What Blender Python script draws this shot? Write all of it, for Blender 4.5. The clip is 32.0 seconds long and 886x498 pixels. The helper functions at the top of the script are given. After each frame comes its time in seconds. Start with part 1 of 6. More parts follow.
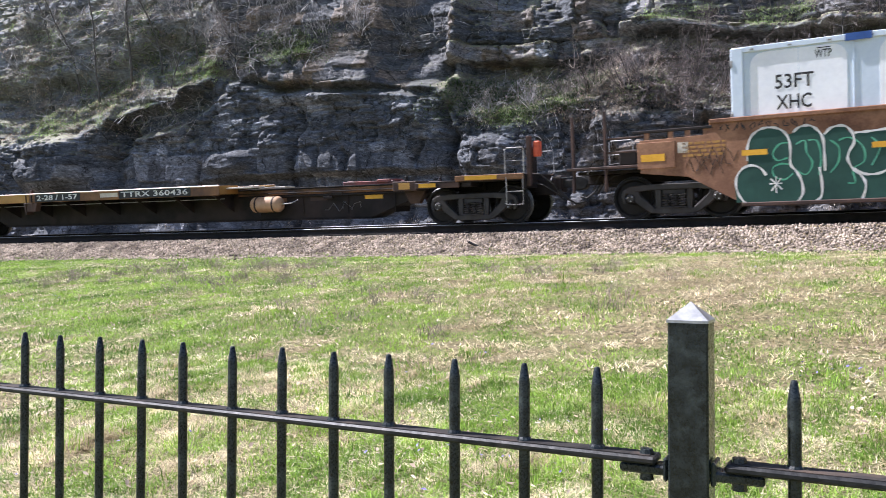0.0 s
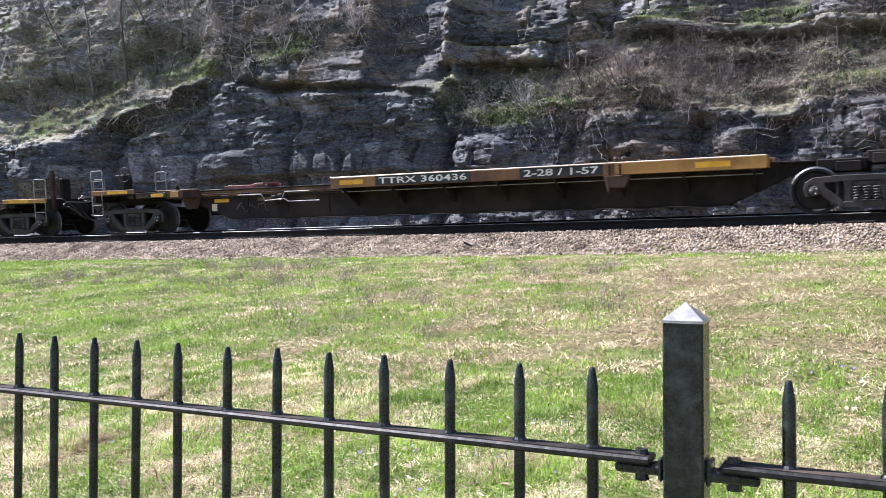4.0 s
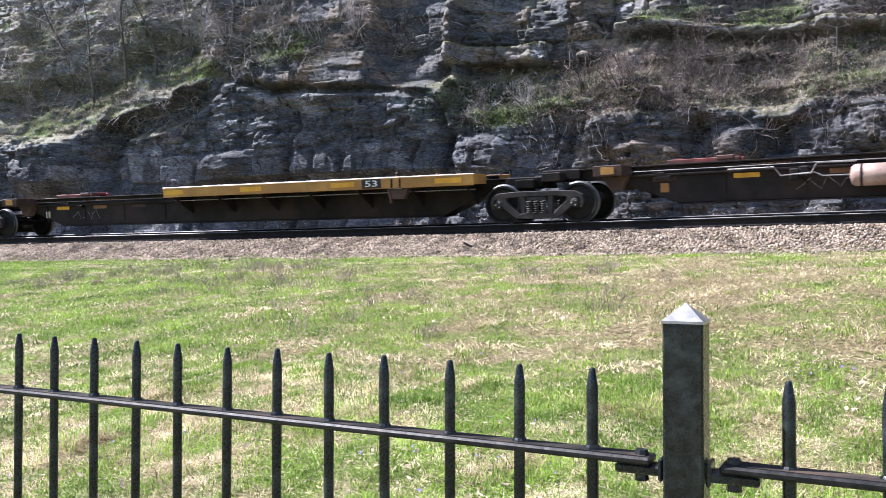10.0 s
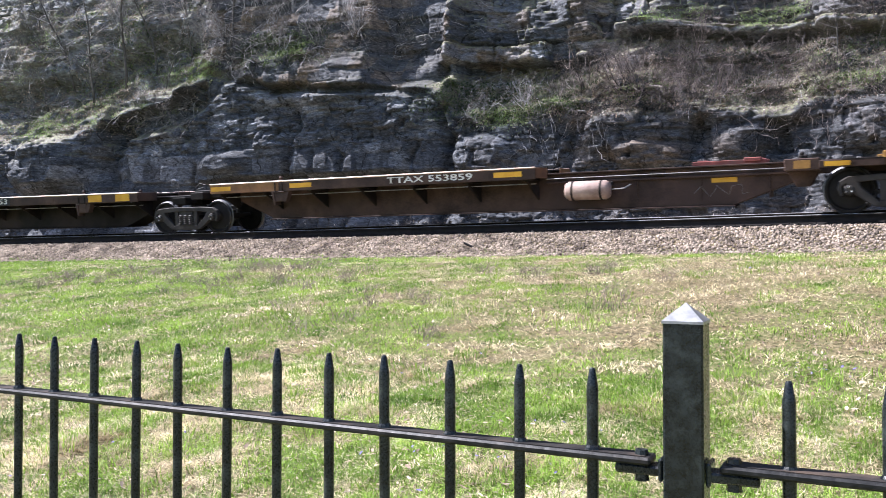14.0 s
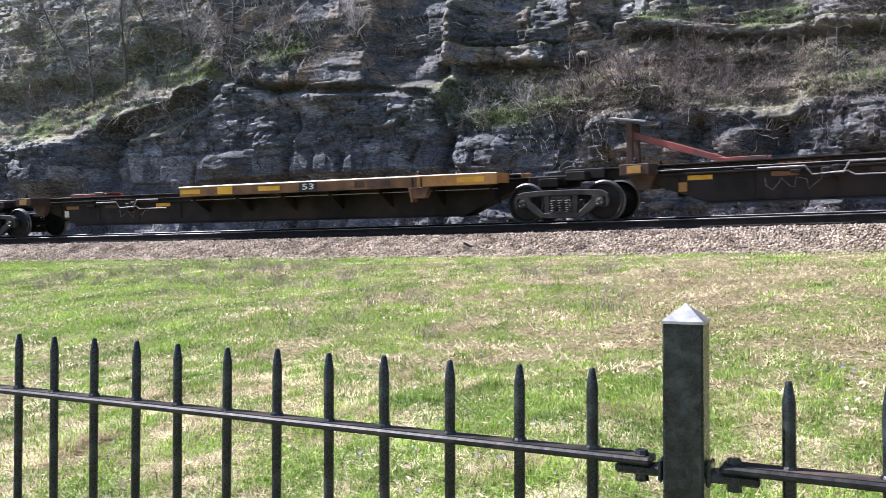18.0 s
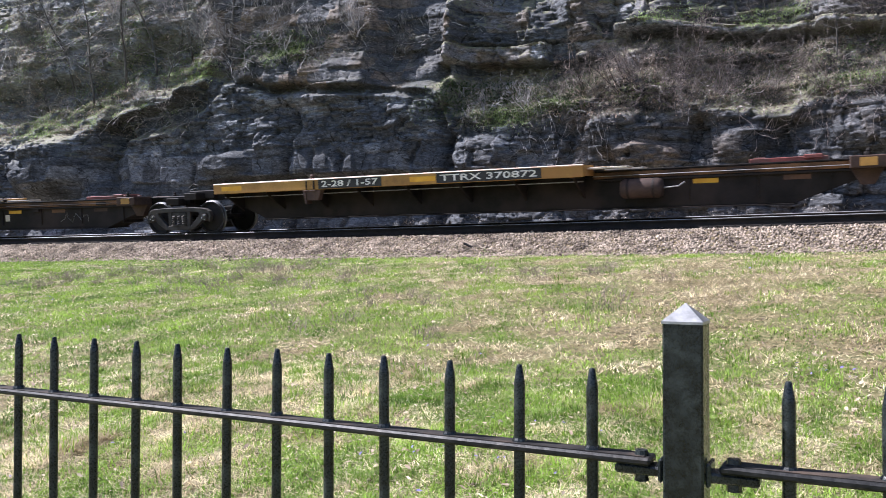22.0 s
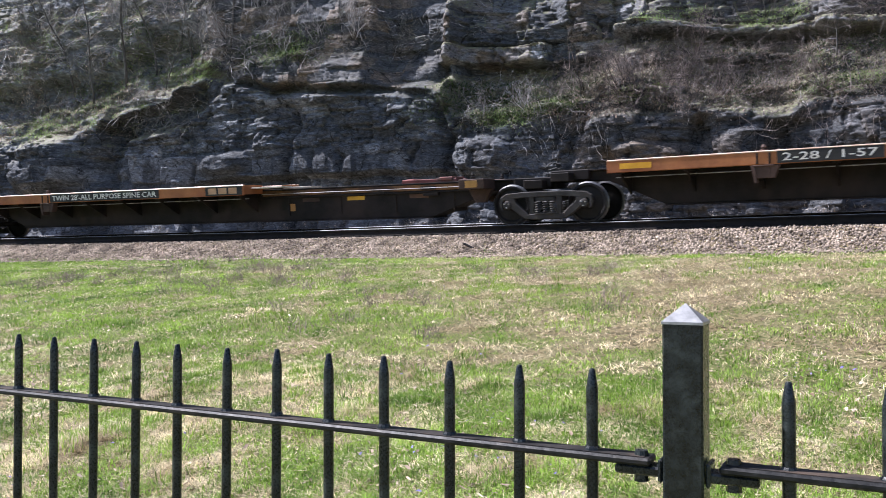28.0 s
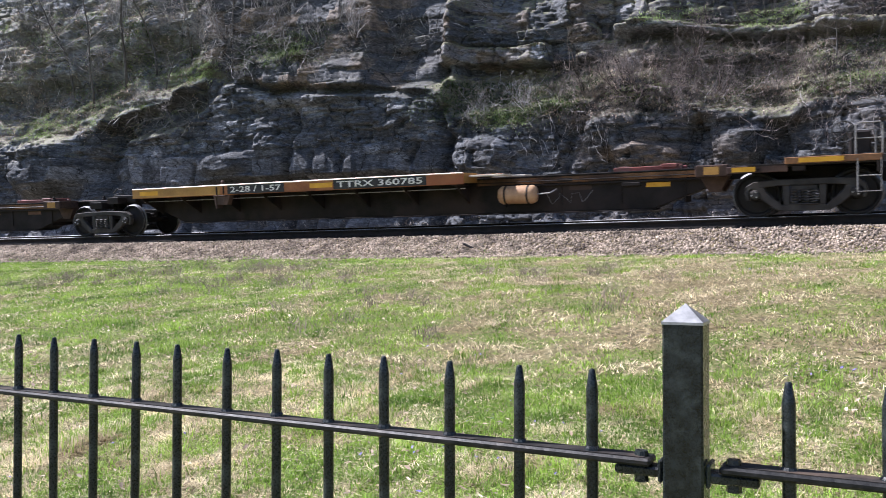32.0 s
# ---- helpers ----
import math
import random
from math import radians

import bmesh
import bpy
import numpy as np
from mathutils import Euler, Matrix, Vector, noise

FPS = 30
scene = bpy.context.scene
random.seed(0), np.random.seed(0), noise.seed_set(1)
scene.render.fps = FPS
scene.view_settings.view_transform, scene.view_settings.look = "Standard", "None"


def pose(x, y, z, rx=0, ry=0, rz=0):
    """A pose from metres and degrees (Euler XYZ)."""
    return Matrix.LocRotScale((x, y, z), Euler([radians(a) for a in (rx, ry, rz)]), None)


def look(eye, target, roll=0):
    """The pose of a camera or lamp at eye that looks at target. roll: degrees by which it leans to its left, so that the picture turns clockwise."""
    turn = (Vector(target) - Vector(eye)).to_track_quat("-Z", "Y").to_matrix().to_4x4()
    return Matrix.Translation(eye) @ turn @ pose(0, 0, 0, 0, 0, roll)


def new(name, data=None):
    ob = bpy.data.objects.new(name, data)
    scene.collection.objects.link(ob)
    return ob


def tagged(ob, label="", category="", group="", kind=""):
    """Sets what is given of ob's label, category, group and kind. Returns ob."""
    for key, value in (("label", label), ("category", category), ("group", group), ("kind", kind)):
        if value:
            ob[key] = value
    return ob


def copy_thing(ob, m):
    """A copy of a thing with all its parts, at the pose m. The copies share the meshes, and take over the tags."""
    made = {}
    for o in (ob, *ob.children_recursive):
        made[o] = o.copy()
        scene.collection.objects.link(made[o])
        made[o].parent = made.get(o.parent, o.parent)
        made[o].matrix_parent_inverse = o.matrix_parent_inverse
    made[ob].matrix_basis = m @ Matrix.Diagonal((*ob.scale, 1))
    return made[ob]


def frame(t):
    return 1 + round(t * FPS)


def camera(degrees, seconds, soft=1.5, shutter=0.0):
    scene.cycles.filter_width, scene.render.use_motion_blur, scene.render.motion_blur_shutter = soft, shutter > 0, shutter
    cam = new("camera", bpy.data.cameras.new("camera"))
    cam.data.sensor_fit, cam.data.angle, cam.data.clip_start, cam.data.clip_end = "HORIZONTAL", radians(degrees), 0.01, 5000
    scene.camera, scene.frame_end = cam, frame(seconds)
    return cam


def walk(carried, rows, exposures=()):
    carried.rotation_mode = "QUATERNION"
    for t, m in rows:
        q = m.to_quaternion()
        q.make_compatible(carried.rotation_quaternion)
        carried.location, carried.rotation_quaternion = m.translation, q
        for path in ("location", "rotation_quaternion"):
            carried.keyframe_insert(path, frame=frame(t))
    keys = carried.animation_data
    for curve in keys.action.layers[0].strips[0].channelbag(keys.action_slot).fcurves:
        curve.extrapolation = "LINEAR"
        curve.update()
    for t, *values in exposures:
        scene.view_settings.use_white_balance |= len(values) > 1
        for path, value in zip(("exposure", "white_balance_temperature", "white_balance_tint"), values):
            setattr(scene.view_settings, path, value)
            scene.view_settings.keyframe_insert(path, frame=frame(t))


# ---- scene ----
cam = camera(56.8, 32.0, soft=0.55, shutter=0.1)
EYE_Z = 1.40


def eye_row(t, left, up):
    """The hand-held camera at t, turned left and up by so many thousandths of a radian."""
    return (t, pose(0, 0, EYE_Z, 91.0 + math.degrees(up / 1000), 0, math.degrees(left / 1000)))


walk(cam, [
    eye_row(0.0, 5.6, -1.2), eye_row(0.5, 1.5, -1.2), eye_row(1.0, 0.1, -1.0), eye_row(3.5, 0.0, -0.7),
    eye_row(8.0, -0.2, -0.2), eye_row(13.0, 0.0, 0.0), eye_row(20.0, -0.2, 0.3), eye_row(32.0, -0.4, 1.1)],
    exposures=((0.0, 1.24, 5880, 18), (6.0, 1.28, 5880, 18), (16.0, 1.30, 5880, 18), (20.0, 1.18, 5880, 18), (25.0, 0.98, 5880, 18), (32.0, 0.99, 5880, 18)))

# ---- light ----
SUN_DIR = Vector((-0.967, 0.255, 0.0)).normalized() * math.cos(radians(54)) + Vector((0, 0, math.sin(radians(54))))
world = bpy.data.worlds.new("sky")
scene.world = world
world.use_nodes = True
wn = world.node_tree.nodes
sky = wn.new("ShaderNodeTexSky")
sky.sky_type, sky.sun_disc = "NISHITA", False
sky.sun_elevation, sky.sun_rotation = radians(54), math.atan2(SUN_DIR.x, SUN_DIR.y)
wn["Background"].inputs["Strength"].default_value = 0.082
world.node_tree.links.new(sky.outputs["Color"], wn["Background"].inputs["Color"])
sun = new("sun", bpy.data.lights.new("sun", "SUN"))
sun.data.energy, sun.data.angle, sun.data.color = 5.0, radians(0.53), (1.0, 0.965, 0.91)
sun.matrix_world = look(SUN_DIR * 60, (0, 0, 0))

# ---- the plan: everything follows the curve of the track ----
HEAD, BEND = radians(25.69), 1 / 194.35        # heading at the middle, curvature of the near journals
RC = 195.35                                    # radius of the track's centre line
CX, CY = -194.35 * math.sin(HEAD), 19.93 - 194.35 * math.cos(HEAD)
CANT = radians(5.2)                            # the outer rail is raised
RAIL_Z = 2.387                                 # rail top on the centre line at s = 0


def grade(s):
    return 0.4296 * np.tanh(np.asarray(s) / 60.0)


def at(s, o):
    """The place in plan at s metres along the track, o metres outside its centre line."""
    a = HEAD + BEND * np.asarray(s, float)
    return CX + (RC + o) * np.sin(a), CY + (RC + o) * np.cos(a)


def rail_frame(s, o=0.0, h=0.0):
    """The pose of something that stands on the canted track."""
    x, y = at(s, 0)
    m = Matrix.Translation((x, y, RAIL_Z + float(grade(s)))) @ Euler((CANT, 0, -(HEAD + BEND * s))).to_matrix().to_4x4()
    return m @ Matrix.Translation((0, o, h))


_tab = np.random.RandomState(5).rand(4096)


def vnoise(x, y, seed=0):
    """Smooth value noise in -1..1, for arrays."""
    x, y = np.broadcast_arrays(np.asarray(x, float), np.asarray(y, float))
    xi, yi = np.floor(x).astype(int), np.floor(y).astype(int)
    fx, fy = x - xi, y - yi
    fx, fy = fx * fx * (3 - 2 * fx), fy * fy * (3 - 2 * fy)

    def h(i, j):
        return _tab[(i * 73 + j * 1337 + seed * 911 + (i * j) % 59) % 4096]
    a, b = h(xi, yi) * (1 - fx) + h(xi + 1, yi) * fx, h(xi, yi + 1) * (1 - fx) + h(xi + 1, yi + 1) * fx
    return 2 * (a * (1 - fy) + b * fy) - 1


def fbm(x, y, seed=0, octaves=4):
    v, amp = 0, 0.5
    for i in range(octaves):
        v = v + amp * vnoise(np.asarray(x) * 2 ** i, np.asarray(y) * 2 ** i, seed + i)
        amp *= 0.5
    return v


def toe_z(s):
    return 1.545 + grade(s)


def ground_z(s, o):
    """Grass bank from the fence up to the foot of the ballast, ballast shoulder, bed and ditch."""
    s, o = np.broadcast_arrays(np.asarray(s, float), np.asarray(o, float))
    t = np.clip((o + 17.6) / 14.9, 0, 1)
    bank = toe_z(s) * (t - 0.06 * np.sin(2 * np.pi * t) * (t < 1))
    bank = bank + 0.035 * vnoise(s * 0.5, o * 0.5, 3) * np.clip((-2.9 - o) / 1.0, 0, 1)
    bed = RAIL_Z + grade(s) - 0.235
    shoulder = toe_z(s) + (bed - 0.10 - toe_z(s)) * np.clip((o + 2.7) / 1.15, 0, 1)
    z = np.where(o < -2.7, bank, shoulder)
    z = np.where(o > -1.55, bed + 0.09 * np.clip(o, -1.3, 1.3), z)
    z = np.where(o > 1.6, bed + 0.05 - 0.25 * np.clip((o - 1.6) / 1.6, 0, 1), z)
    return z


# ---- materials ----
def mat(name, dark, light, scale=6.0, rough=0.8, metal=0.0, bump=0.3, fine=60.0, third=None, vary=0.0, spec=0.4, stretch=(1, 1, 1), coat=0.0, thin=0.0):
    """A node material: two scales of noise between two colours, a third colour in patches, relief, and a shade of its own for each piece."""
    m = bpy.data.materials.new(name)
    m.use_nodes = True
    nt = m.node_tree
    N, link = nt.nodes.new, nt.links.new
    bsdf = nt.nodes["Principled BSDF"]
    co = N("ShaderNodeTexCoord")
    mp = N("ShaderNodeMapping")
    mp.inputs["Scale"].default_value = stretch
    link(co.outputs["Object"], mp.inputs["Vector"])

    def noise_tex(sc, detail, rg=0.6):
        n = N("ShaderNodeTexNoise")
        n.inputs["Scale"].default_value, n.inputs["Detail"].default_value, n.inputs["Roughness"].default_value = sc, detail, rg
        link(mp.outputs["Vector"], n.inputs["Vector"])
        return n
    big, small = noise_tex(scale, 5), noise_tex(fine, 3)
    mixf = N("ShaderNodeMath")
    mixf.operation = "MULTIPLY_ADD"
    link(small.outputs["Fac"], mixf.inputs[0])
    mixf.inputs[1].default_value = 0.5
    ad = N("ShaderNodeMath")
    ad.operation = "MULTIPLY_ADD"
    link(big.outputs["Fac"], ad.inputs[0])
    ad.inputs[1].default_value, ad.inputs[2].default_value = 1.6, -0.55
    link(ad.outputs[0], mixf.inputs[2])
    ramp = N("ShaderNodeValToRGB")
    ramp.color_ramp.elements[0].color, ramp.color_ramp.elements[1].color = (*dark, 1), (*light, 1)
    ramp.color_ramp.elements[0].position, ramp.color_ramp.elements[1].position = 0.2, 0.85
    link(mixf.outputs[0], ramp.inputs["Fac"])
    col = ramp.outputs["Color"]
    if third:
        n3 = noise_tex(scale * 0.45, 6)
        r3 = N("ShaderNodeValToRGB")
        r3.color_ramp.elements[0].position, r3.color_ramp.elements[1].position = 0.52, 0.66
        link(n3.outputs["Fac"], r3.inputs["Fac"])
        mx = N("ShaderNodeMix")
        mx.data_type = "RGBA"
        link(r3.outputs["Color"], mx.inputs["Factor"])
        link(col, mx.inputs["A"])
        mx.inputs["B"].default_value = (*third, 1)
        col = mx.outputs["Result"]
    if vary:
        info, geo = N("ShaderNodeObjectInfo"), N("ShaderNodeNewGeometry")
        sm = N("ShaderNodeMath")
        sm.operation = "ADD"
        link(info.outputs["Random"], sm.inputs[0])
        link(geo.outputs["Random Per Island"], sm.inputs[1])
        fr = N("ShaderNodeMath")
        fr.operation = "FRACT"
        link(sm.outputs[0], fr.inputs[0])
        mr = N("ShaderNodeMapRange")
        mr.inputs["To Min"].default_value, mr.inputs["To Max"].default_value = 1 - vary, 1 + vary
        link(fr.outputs[0], mr.inputs["Value"])
        hs = N("ShaderNodeHueSaturation")
        link(mr.outputs["Result"], hs.inputs["Value"])
        link(col, hs.inputs["Color"])
        col = hs.outputs["Color"]
    link(col, bsdf.inputs["Base Color"])
    rr = N("ShaderNodeMapRange")
    rr.inputs["To Min"].default_value, rr.inputs["To Max"].default_value = max(rough - 0.12, 0.05), min(rough + 0.12, 1)
    link(small.outputs["Fac"], rr.inputs["Value"])
    link(rr.outputs["Result"], bsdf.inputs["Roughness"])
    bsdf.inputs["Metallic"].default_value = metal
    bsdf.inputs["Specular IOR Level"].default_value = spec
    bsdf.inputs["Coat Weight"].default_value = coat
    if bump:
        bp = N("ShaderNodeBump")
        bp.inputs["Strength"].default_value, bp.inputs["Distance"].default_value = bump, 0.01
        link(mixf.outputs[0], bp.inputs["Height"])
        link(bp.outputs["Normal"], bsdf.inputs["Normal"])
    if thin:
        tr, ms = N("ShaderNodeBsdfTranslucent"), N("ShaderNodeMixShader")
        link(col, tr.inputs["Color"])
        ms.inputs["Fac"].default_value = thin
        link(bsdf.outputs["BSDF"], ms.inputs[1])
        link(tr.outputs["BSDF"], ms.inputs[2])
        link(ms.outputs["Shader"], nt.nodes["Material Output"].inputs["Surface"])
    return m


M_FENCE = mat("black_fence_paint", (0.004, 0.005, 0.0055), (0.020, 0.025, 0.026), 60, 0.28, 0.0, 0.07, 260, third=(0.034, 0.041, 0.040), spec=0.4)
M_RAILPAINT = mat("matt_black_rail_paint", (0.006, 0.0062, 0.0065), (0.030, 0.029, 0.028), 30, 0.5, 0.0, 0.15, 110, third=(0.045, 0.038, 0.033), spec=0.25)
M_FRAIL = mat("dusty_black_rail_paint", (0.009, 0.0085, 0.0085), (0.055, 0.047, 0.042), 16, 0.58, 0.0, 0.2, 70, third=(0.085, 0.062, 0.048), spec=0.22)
# the cap's sun glint is put into its colour: grey over black paint
M_CAP = mat("black_paint_with_glint", (0.17, 0.17, 0.17), (0.34, 0.335, 0.33), 30, 0.40, 0.0, 0.02, 120, spec=1.0, coat=0.4)
M_GRASS = mat("grass_blade", (0.068, 0.142, 0.015), (0.34, 0.50, 0.075), 1.2, 0.6, 0, 0, 9, vary=0.5, spec=0.3, thin=0.35)
M_STRAW = mat("dead_grass", (0.36, 0.285, 0.16), (0.98, 0.87, 0.60), 2.0, 0.6, 0, 0, 12, vary=0.6, spec=0.3, thin=0.25)
M_LEAF = mat("fallen_leaf", (0.20, 0.13, 0.085), (0.70, 0.57, 0.46), 3.0, 0.6, 0, 0, 30, vary=0.5, spec=0.4, thin=0.2)
M_FLOWER = mat("violet_petal", (0.16, 0.12, 0.4), (0.34, 0.3, 0.68), 5, 0.6, 0, 0, 30, vary=0.2)
M_STONE = mat("ballast_stone", (0.11, 0.085, 0.068), (0.45, 0.365, 0.285), 2.5, 0.9, 0, 0.3, 25, vary=0.6, spec=0.2)
M_RAILTOP = mat("worn_rail_steel", (0.3, 0.3, 0.31), (0.5, 0.5, 0.52), 4, 0.5, 0.5, 0.05, 90, stretch=(1, 1, 1))
M_RAIL = mat("rusty_rail_web", (0.012, 0.010, 0.009), (0.032, 0.025, 0.021), 5, 0.85, 0.2, 0.3, 60)
M_TIE = mat("tarred_tie", (0.03, 0.024, 0.02), (0.09, 0.075, 0.06), 4, 0.9, 0, 0.5, 40, stretch=(1, 8, 8), vary=0.25)
M_SPINE = mat("sooty_steel", (0.008, 0.0065, 0.006), (0.029, 0.0225, 0.0205), 1.6, 0.72, 0.0, 0.2, 26, third=(0.036, 0.025, 0.021), spec=0.2)
M_BROWN = mat("brown_car_paint", (0.028, 0.018, 0.015), (0.110, 0.066, 0.052), 1.4, 0.7, 0.0, 0.2, 22, third=(0.052, 0.033, 0.027), spec=0.25)
M_YELLOW = mat("faded_yellow_paint", (0.24, 0.12, 0.035), (0.52, 0.28, 0.068), 1.2, 0.6, 0, 0.15, 24, third=(0.34, 0.165, 0.045))
M_ORANGE = mat("rust_stained_yellow_paint", (0.10, 0.05, 0.028), (0.32, 0.155, 0.06), 1.1, 0.7, 0, 0.2, 20, third=(0.08, 0.04, 0.028))
M_REFL = mat("bright_yellow_sheet", (0.55, 0.27, 0.014), (0.80, 0.43, 0.035), 2.5, 0.5, 0, 0.05, 30)
M_PALE = mat("pale_sheet", (0.45, 0.38, 0.3), (0.7, 0.62, 0.52), 3, 0.6, 0, 0.05, 30)
M_RED = mat("faded_red_paint", (0.12, 0.032, 0.028), (0.32, 0.085, 0.072), 2.5, 0.65, 0, 0.2, 25, third=(0.12, 0.06, 0.052))
M_BLACK = mat("black_stencil_panel", (0.012, 0.012, 0.013), (0.035, 0.033, 0.032), 3, 0.65, 0, 0.1, 30)
M_WHITE = mat("white_stencil", (0.5, 0.48, 0.44), (0.78, 0.76, 0.72), 5, 0.7, 0, 0.05, 40)
M_RUSTY = mat("rust_eaten_orange_paint", (0.045, 0.027, 0.019), (0.27, 0.135, 0.06), 1.3, 0.75, 0, 0.2, 18, third=(0.05, 0.03, 0.022), spec=0.2)
M_DIM = mat("worn_grey_stencil", (0.14, 0.13, 0.12), (0.36, 0.34, 0.32), 6, 0.7, 0, 0.05, 40)
M_TRUCK = mat("cast_steel_truck", (0.015, 0.0138, 0.013), (0.058, 0.052, 0.048), 4, 0.7, 0.1, 0.35, 50, third=(0.04, 0.032, 0.027))
M_WHEEL = mat("wheel_plate", (0.008, 0.007, 0.007), (0.022, 0.019, 0.018), 4, 0.7, 0.3, 0.2, 40)
M_TREAD = mat("worn_tread_steel", (0.10, 0.10, 0.102), (0.24, 0.24, 0.245), 6, 0.48, 1.0, 0.05, 60)
M_STEEL = mat("bare_steel", (0.2, 0.2, 0.2), (0.5, 0.5, 0.5), 6, 0.5, 0.8, 0.1, 60)
M_TANK = mat("dusty_pink_tank", (0.26, 0.17, 0.14), (0.52, 0.38, 0.32), 3, 0.6, 0, 0.15, 30)
M_TANKY = mat("dusty_tan_tank", (0.33, 0.18, 0.09), (0.52, 0.33, 0.19), 3, 0.6, 0, 0.15, 30)
M_PIPE = mat("galvanised_pipe", (0.16, 0.15, 0.145), (0.42, 0.40, 0.38), 5, 0.5, 0.4, 0.1, 40)
M_CONT = mat("white_container_paint", (0.74, 0.74, 0.75), (0.92, 0.92, 0.92), 0.8, 0.45, 0, 0.1, 12)
M_CONTB = mat("pale_blue_container_paint", (0.5, 0.57, 0.64), (0.64, 0.71, 0.78), 0.8, 0.45, 0, 0.1, 12)
M_BLUE = mat("blue_decal", (0.02, 0.06, 0.2), (0.04, 0.1, 0.32), 3, 0.5, 0, 0.05, 20)
M_WELL = mat("rusty_orange_car_paint", (0.12, 0.055, 0.032), (0.36, 0.19, 0.11), 1.6, 0.75, 0, 0.25, 22, third=(0.19, 0.095, 0.06), spec=0.25)
M_GREEN = mat("green_spray_paint", (0.008, 0.04, 0.03), (0.02, 0.075, 0.055), 1.5, 0.6, 0, 0.05, 15)
M_MINT = mat("mint_spray_paint", (0.05, 0.26, 0.15), (0.12, 0.38, 0.24), 2, 0.6, 0, 0.05, 15)
M_RUSTORANGE = mat("rust_orange_paint", (0.20, 0.07, 0.026), (0.44, 0.17, 0.06), 1.3, 0.65, 0, 0.2, 20, third=(0.28, 0.09, 0.035))
M_MARK = mat("orange_red_paint", (0.45, 0.06, 0.025), (0.75, 0.13, 0.05), 4, 0.5, 0, 0.1, 30)
M_LITTER = mat("grey_dead_grass", (0.18, 0.155, 0.13), (0.54, 0.49, 0.43), 2, 0.8, 0, 0, 14, vary=0.5)
M_TWIG = mat("bare_twig", (0.085, 0.080, 0.081), (0.58, 0.55, 0.545), 3, 0.85, 0, 0, 20, vary=0.75)
M_TWIGDARK = mat("brown_twig", (0.045, 0.037, 0.035), (0.34, 0.285, 0.265), 3, 0.85, 0, 0, 20, vary=0.75)
M_BARK = mat("grey_bark", (0.05, 0.045, 0.04), (0.16, 0.145, 0.13), 6, 0.9, 0, 0.5, 40)
M_TUFT = mat("cliff_greenery", (0.12, 0.17, 0.06), (0.36, 0.46, 0.20), 1.5, 0.6, 0, 0, 14, vary=0.4, thin=0.35)


# pale colour paints in the sun caught on the sills' upper edges
M_LIP = mat("sunlit_edge_paint", (0.42, 0.28, 0.20), (0.72, 0.55, 0.44), 2.2, 0.45, 0.1, 0.1, 30, third=(0.34, 0.2, 0.13), spec=0.6)
M_SPRING = mat("dusty_spring_steel", (0.03, 0.028, 0.027), (0.12, 0.11, 0.10), 5, 0.6, 0.2, 0.2, 50)
M_WEED = mat("dry_weed_stem", (0.10, 0.078, 0.07), (0.36, 0.29, 0.25), 3, 0.85, 0, 0, 20, vary=0.5)
M_AMBER = mat("sun_faded_amber_paint", (0.26, 0.115, 0.034), (0.54, 0.27, 0.085), 1.3, 0.6, 0, 0.15, 24, third=(0.36, 0.165, 0.05))
M_IVY = mat("creeper_leaf", (0.022, 0.042, 0.016), (0.10, 0.145, 0.05), 1.5, 0.5, 0, 0, 14, vary=0.5, thin=0.25)
M_DRYLEAF = mat("dead_leaf", (0.13, 0.10, 0.082), (0.60, 0.49, 0.42), 2, 0.7, 0, 0, 14, vary=0.6, thin=0.15)


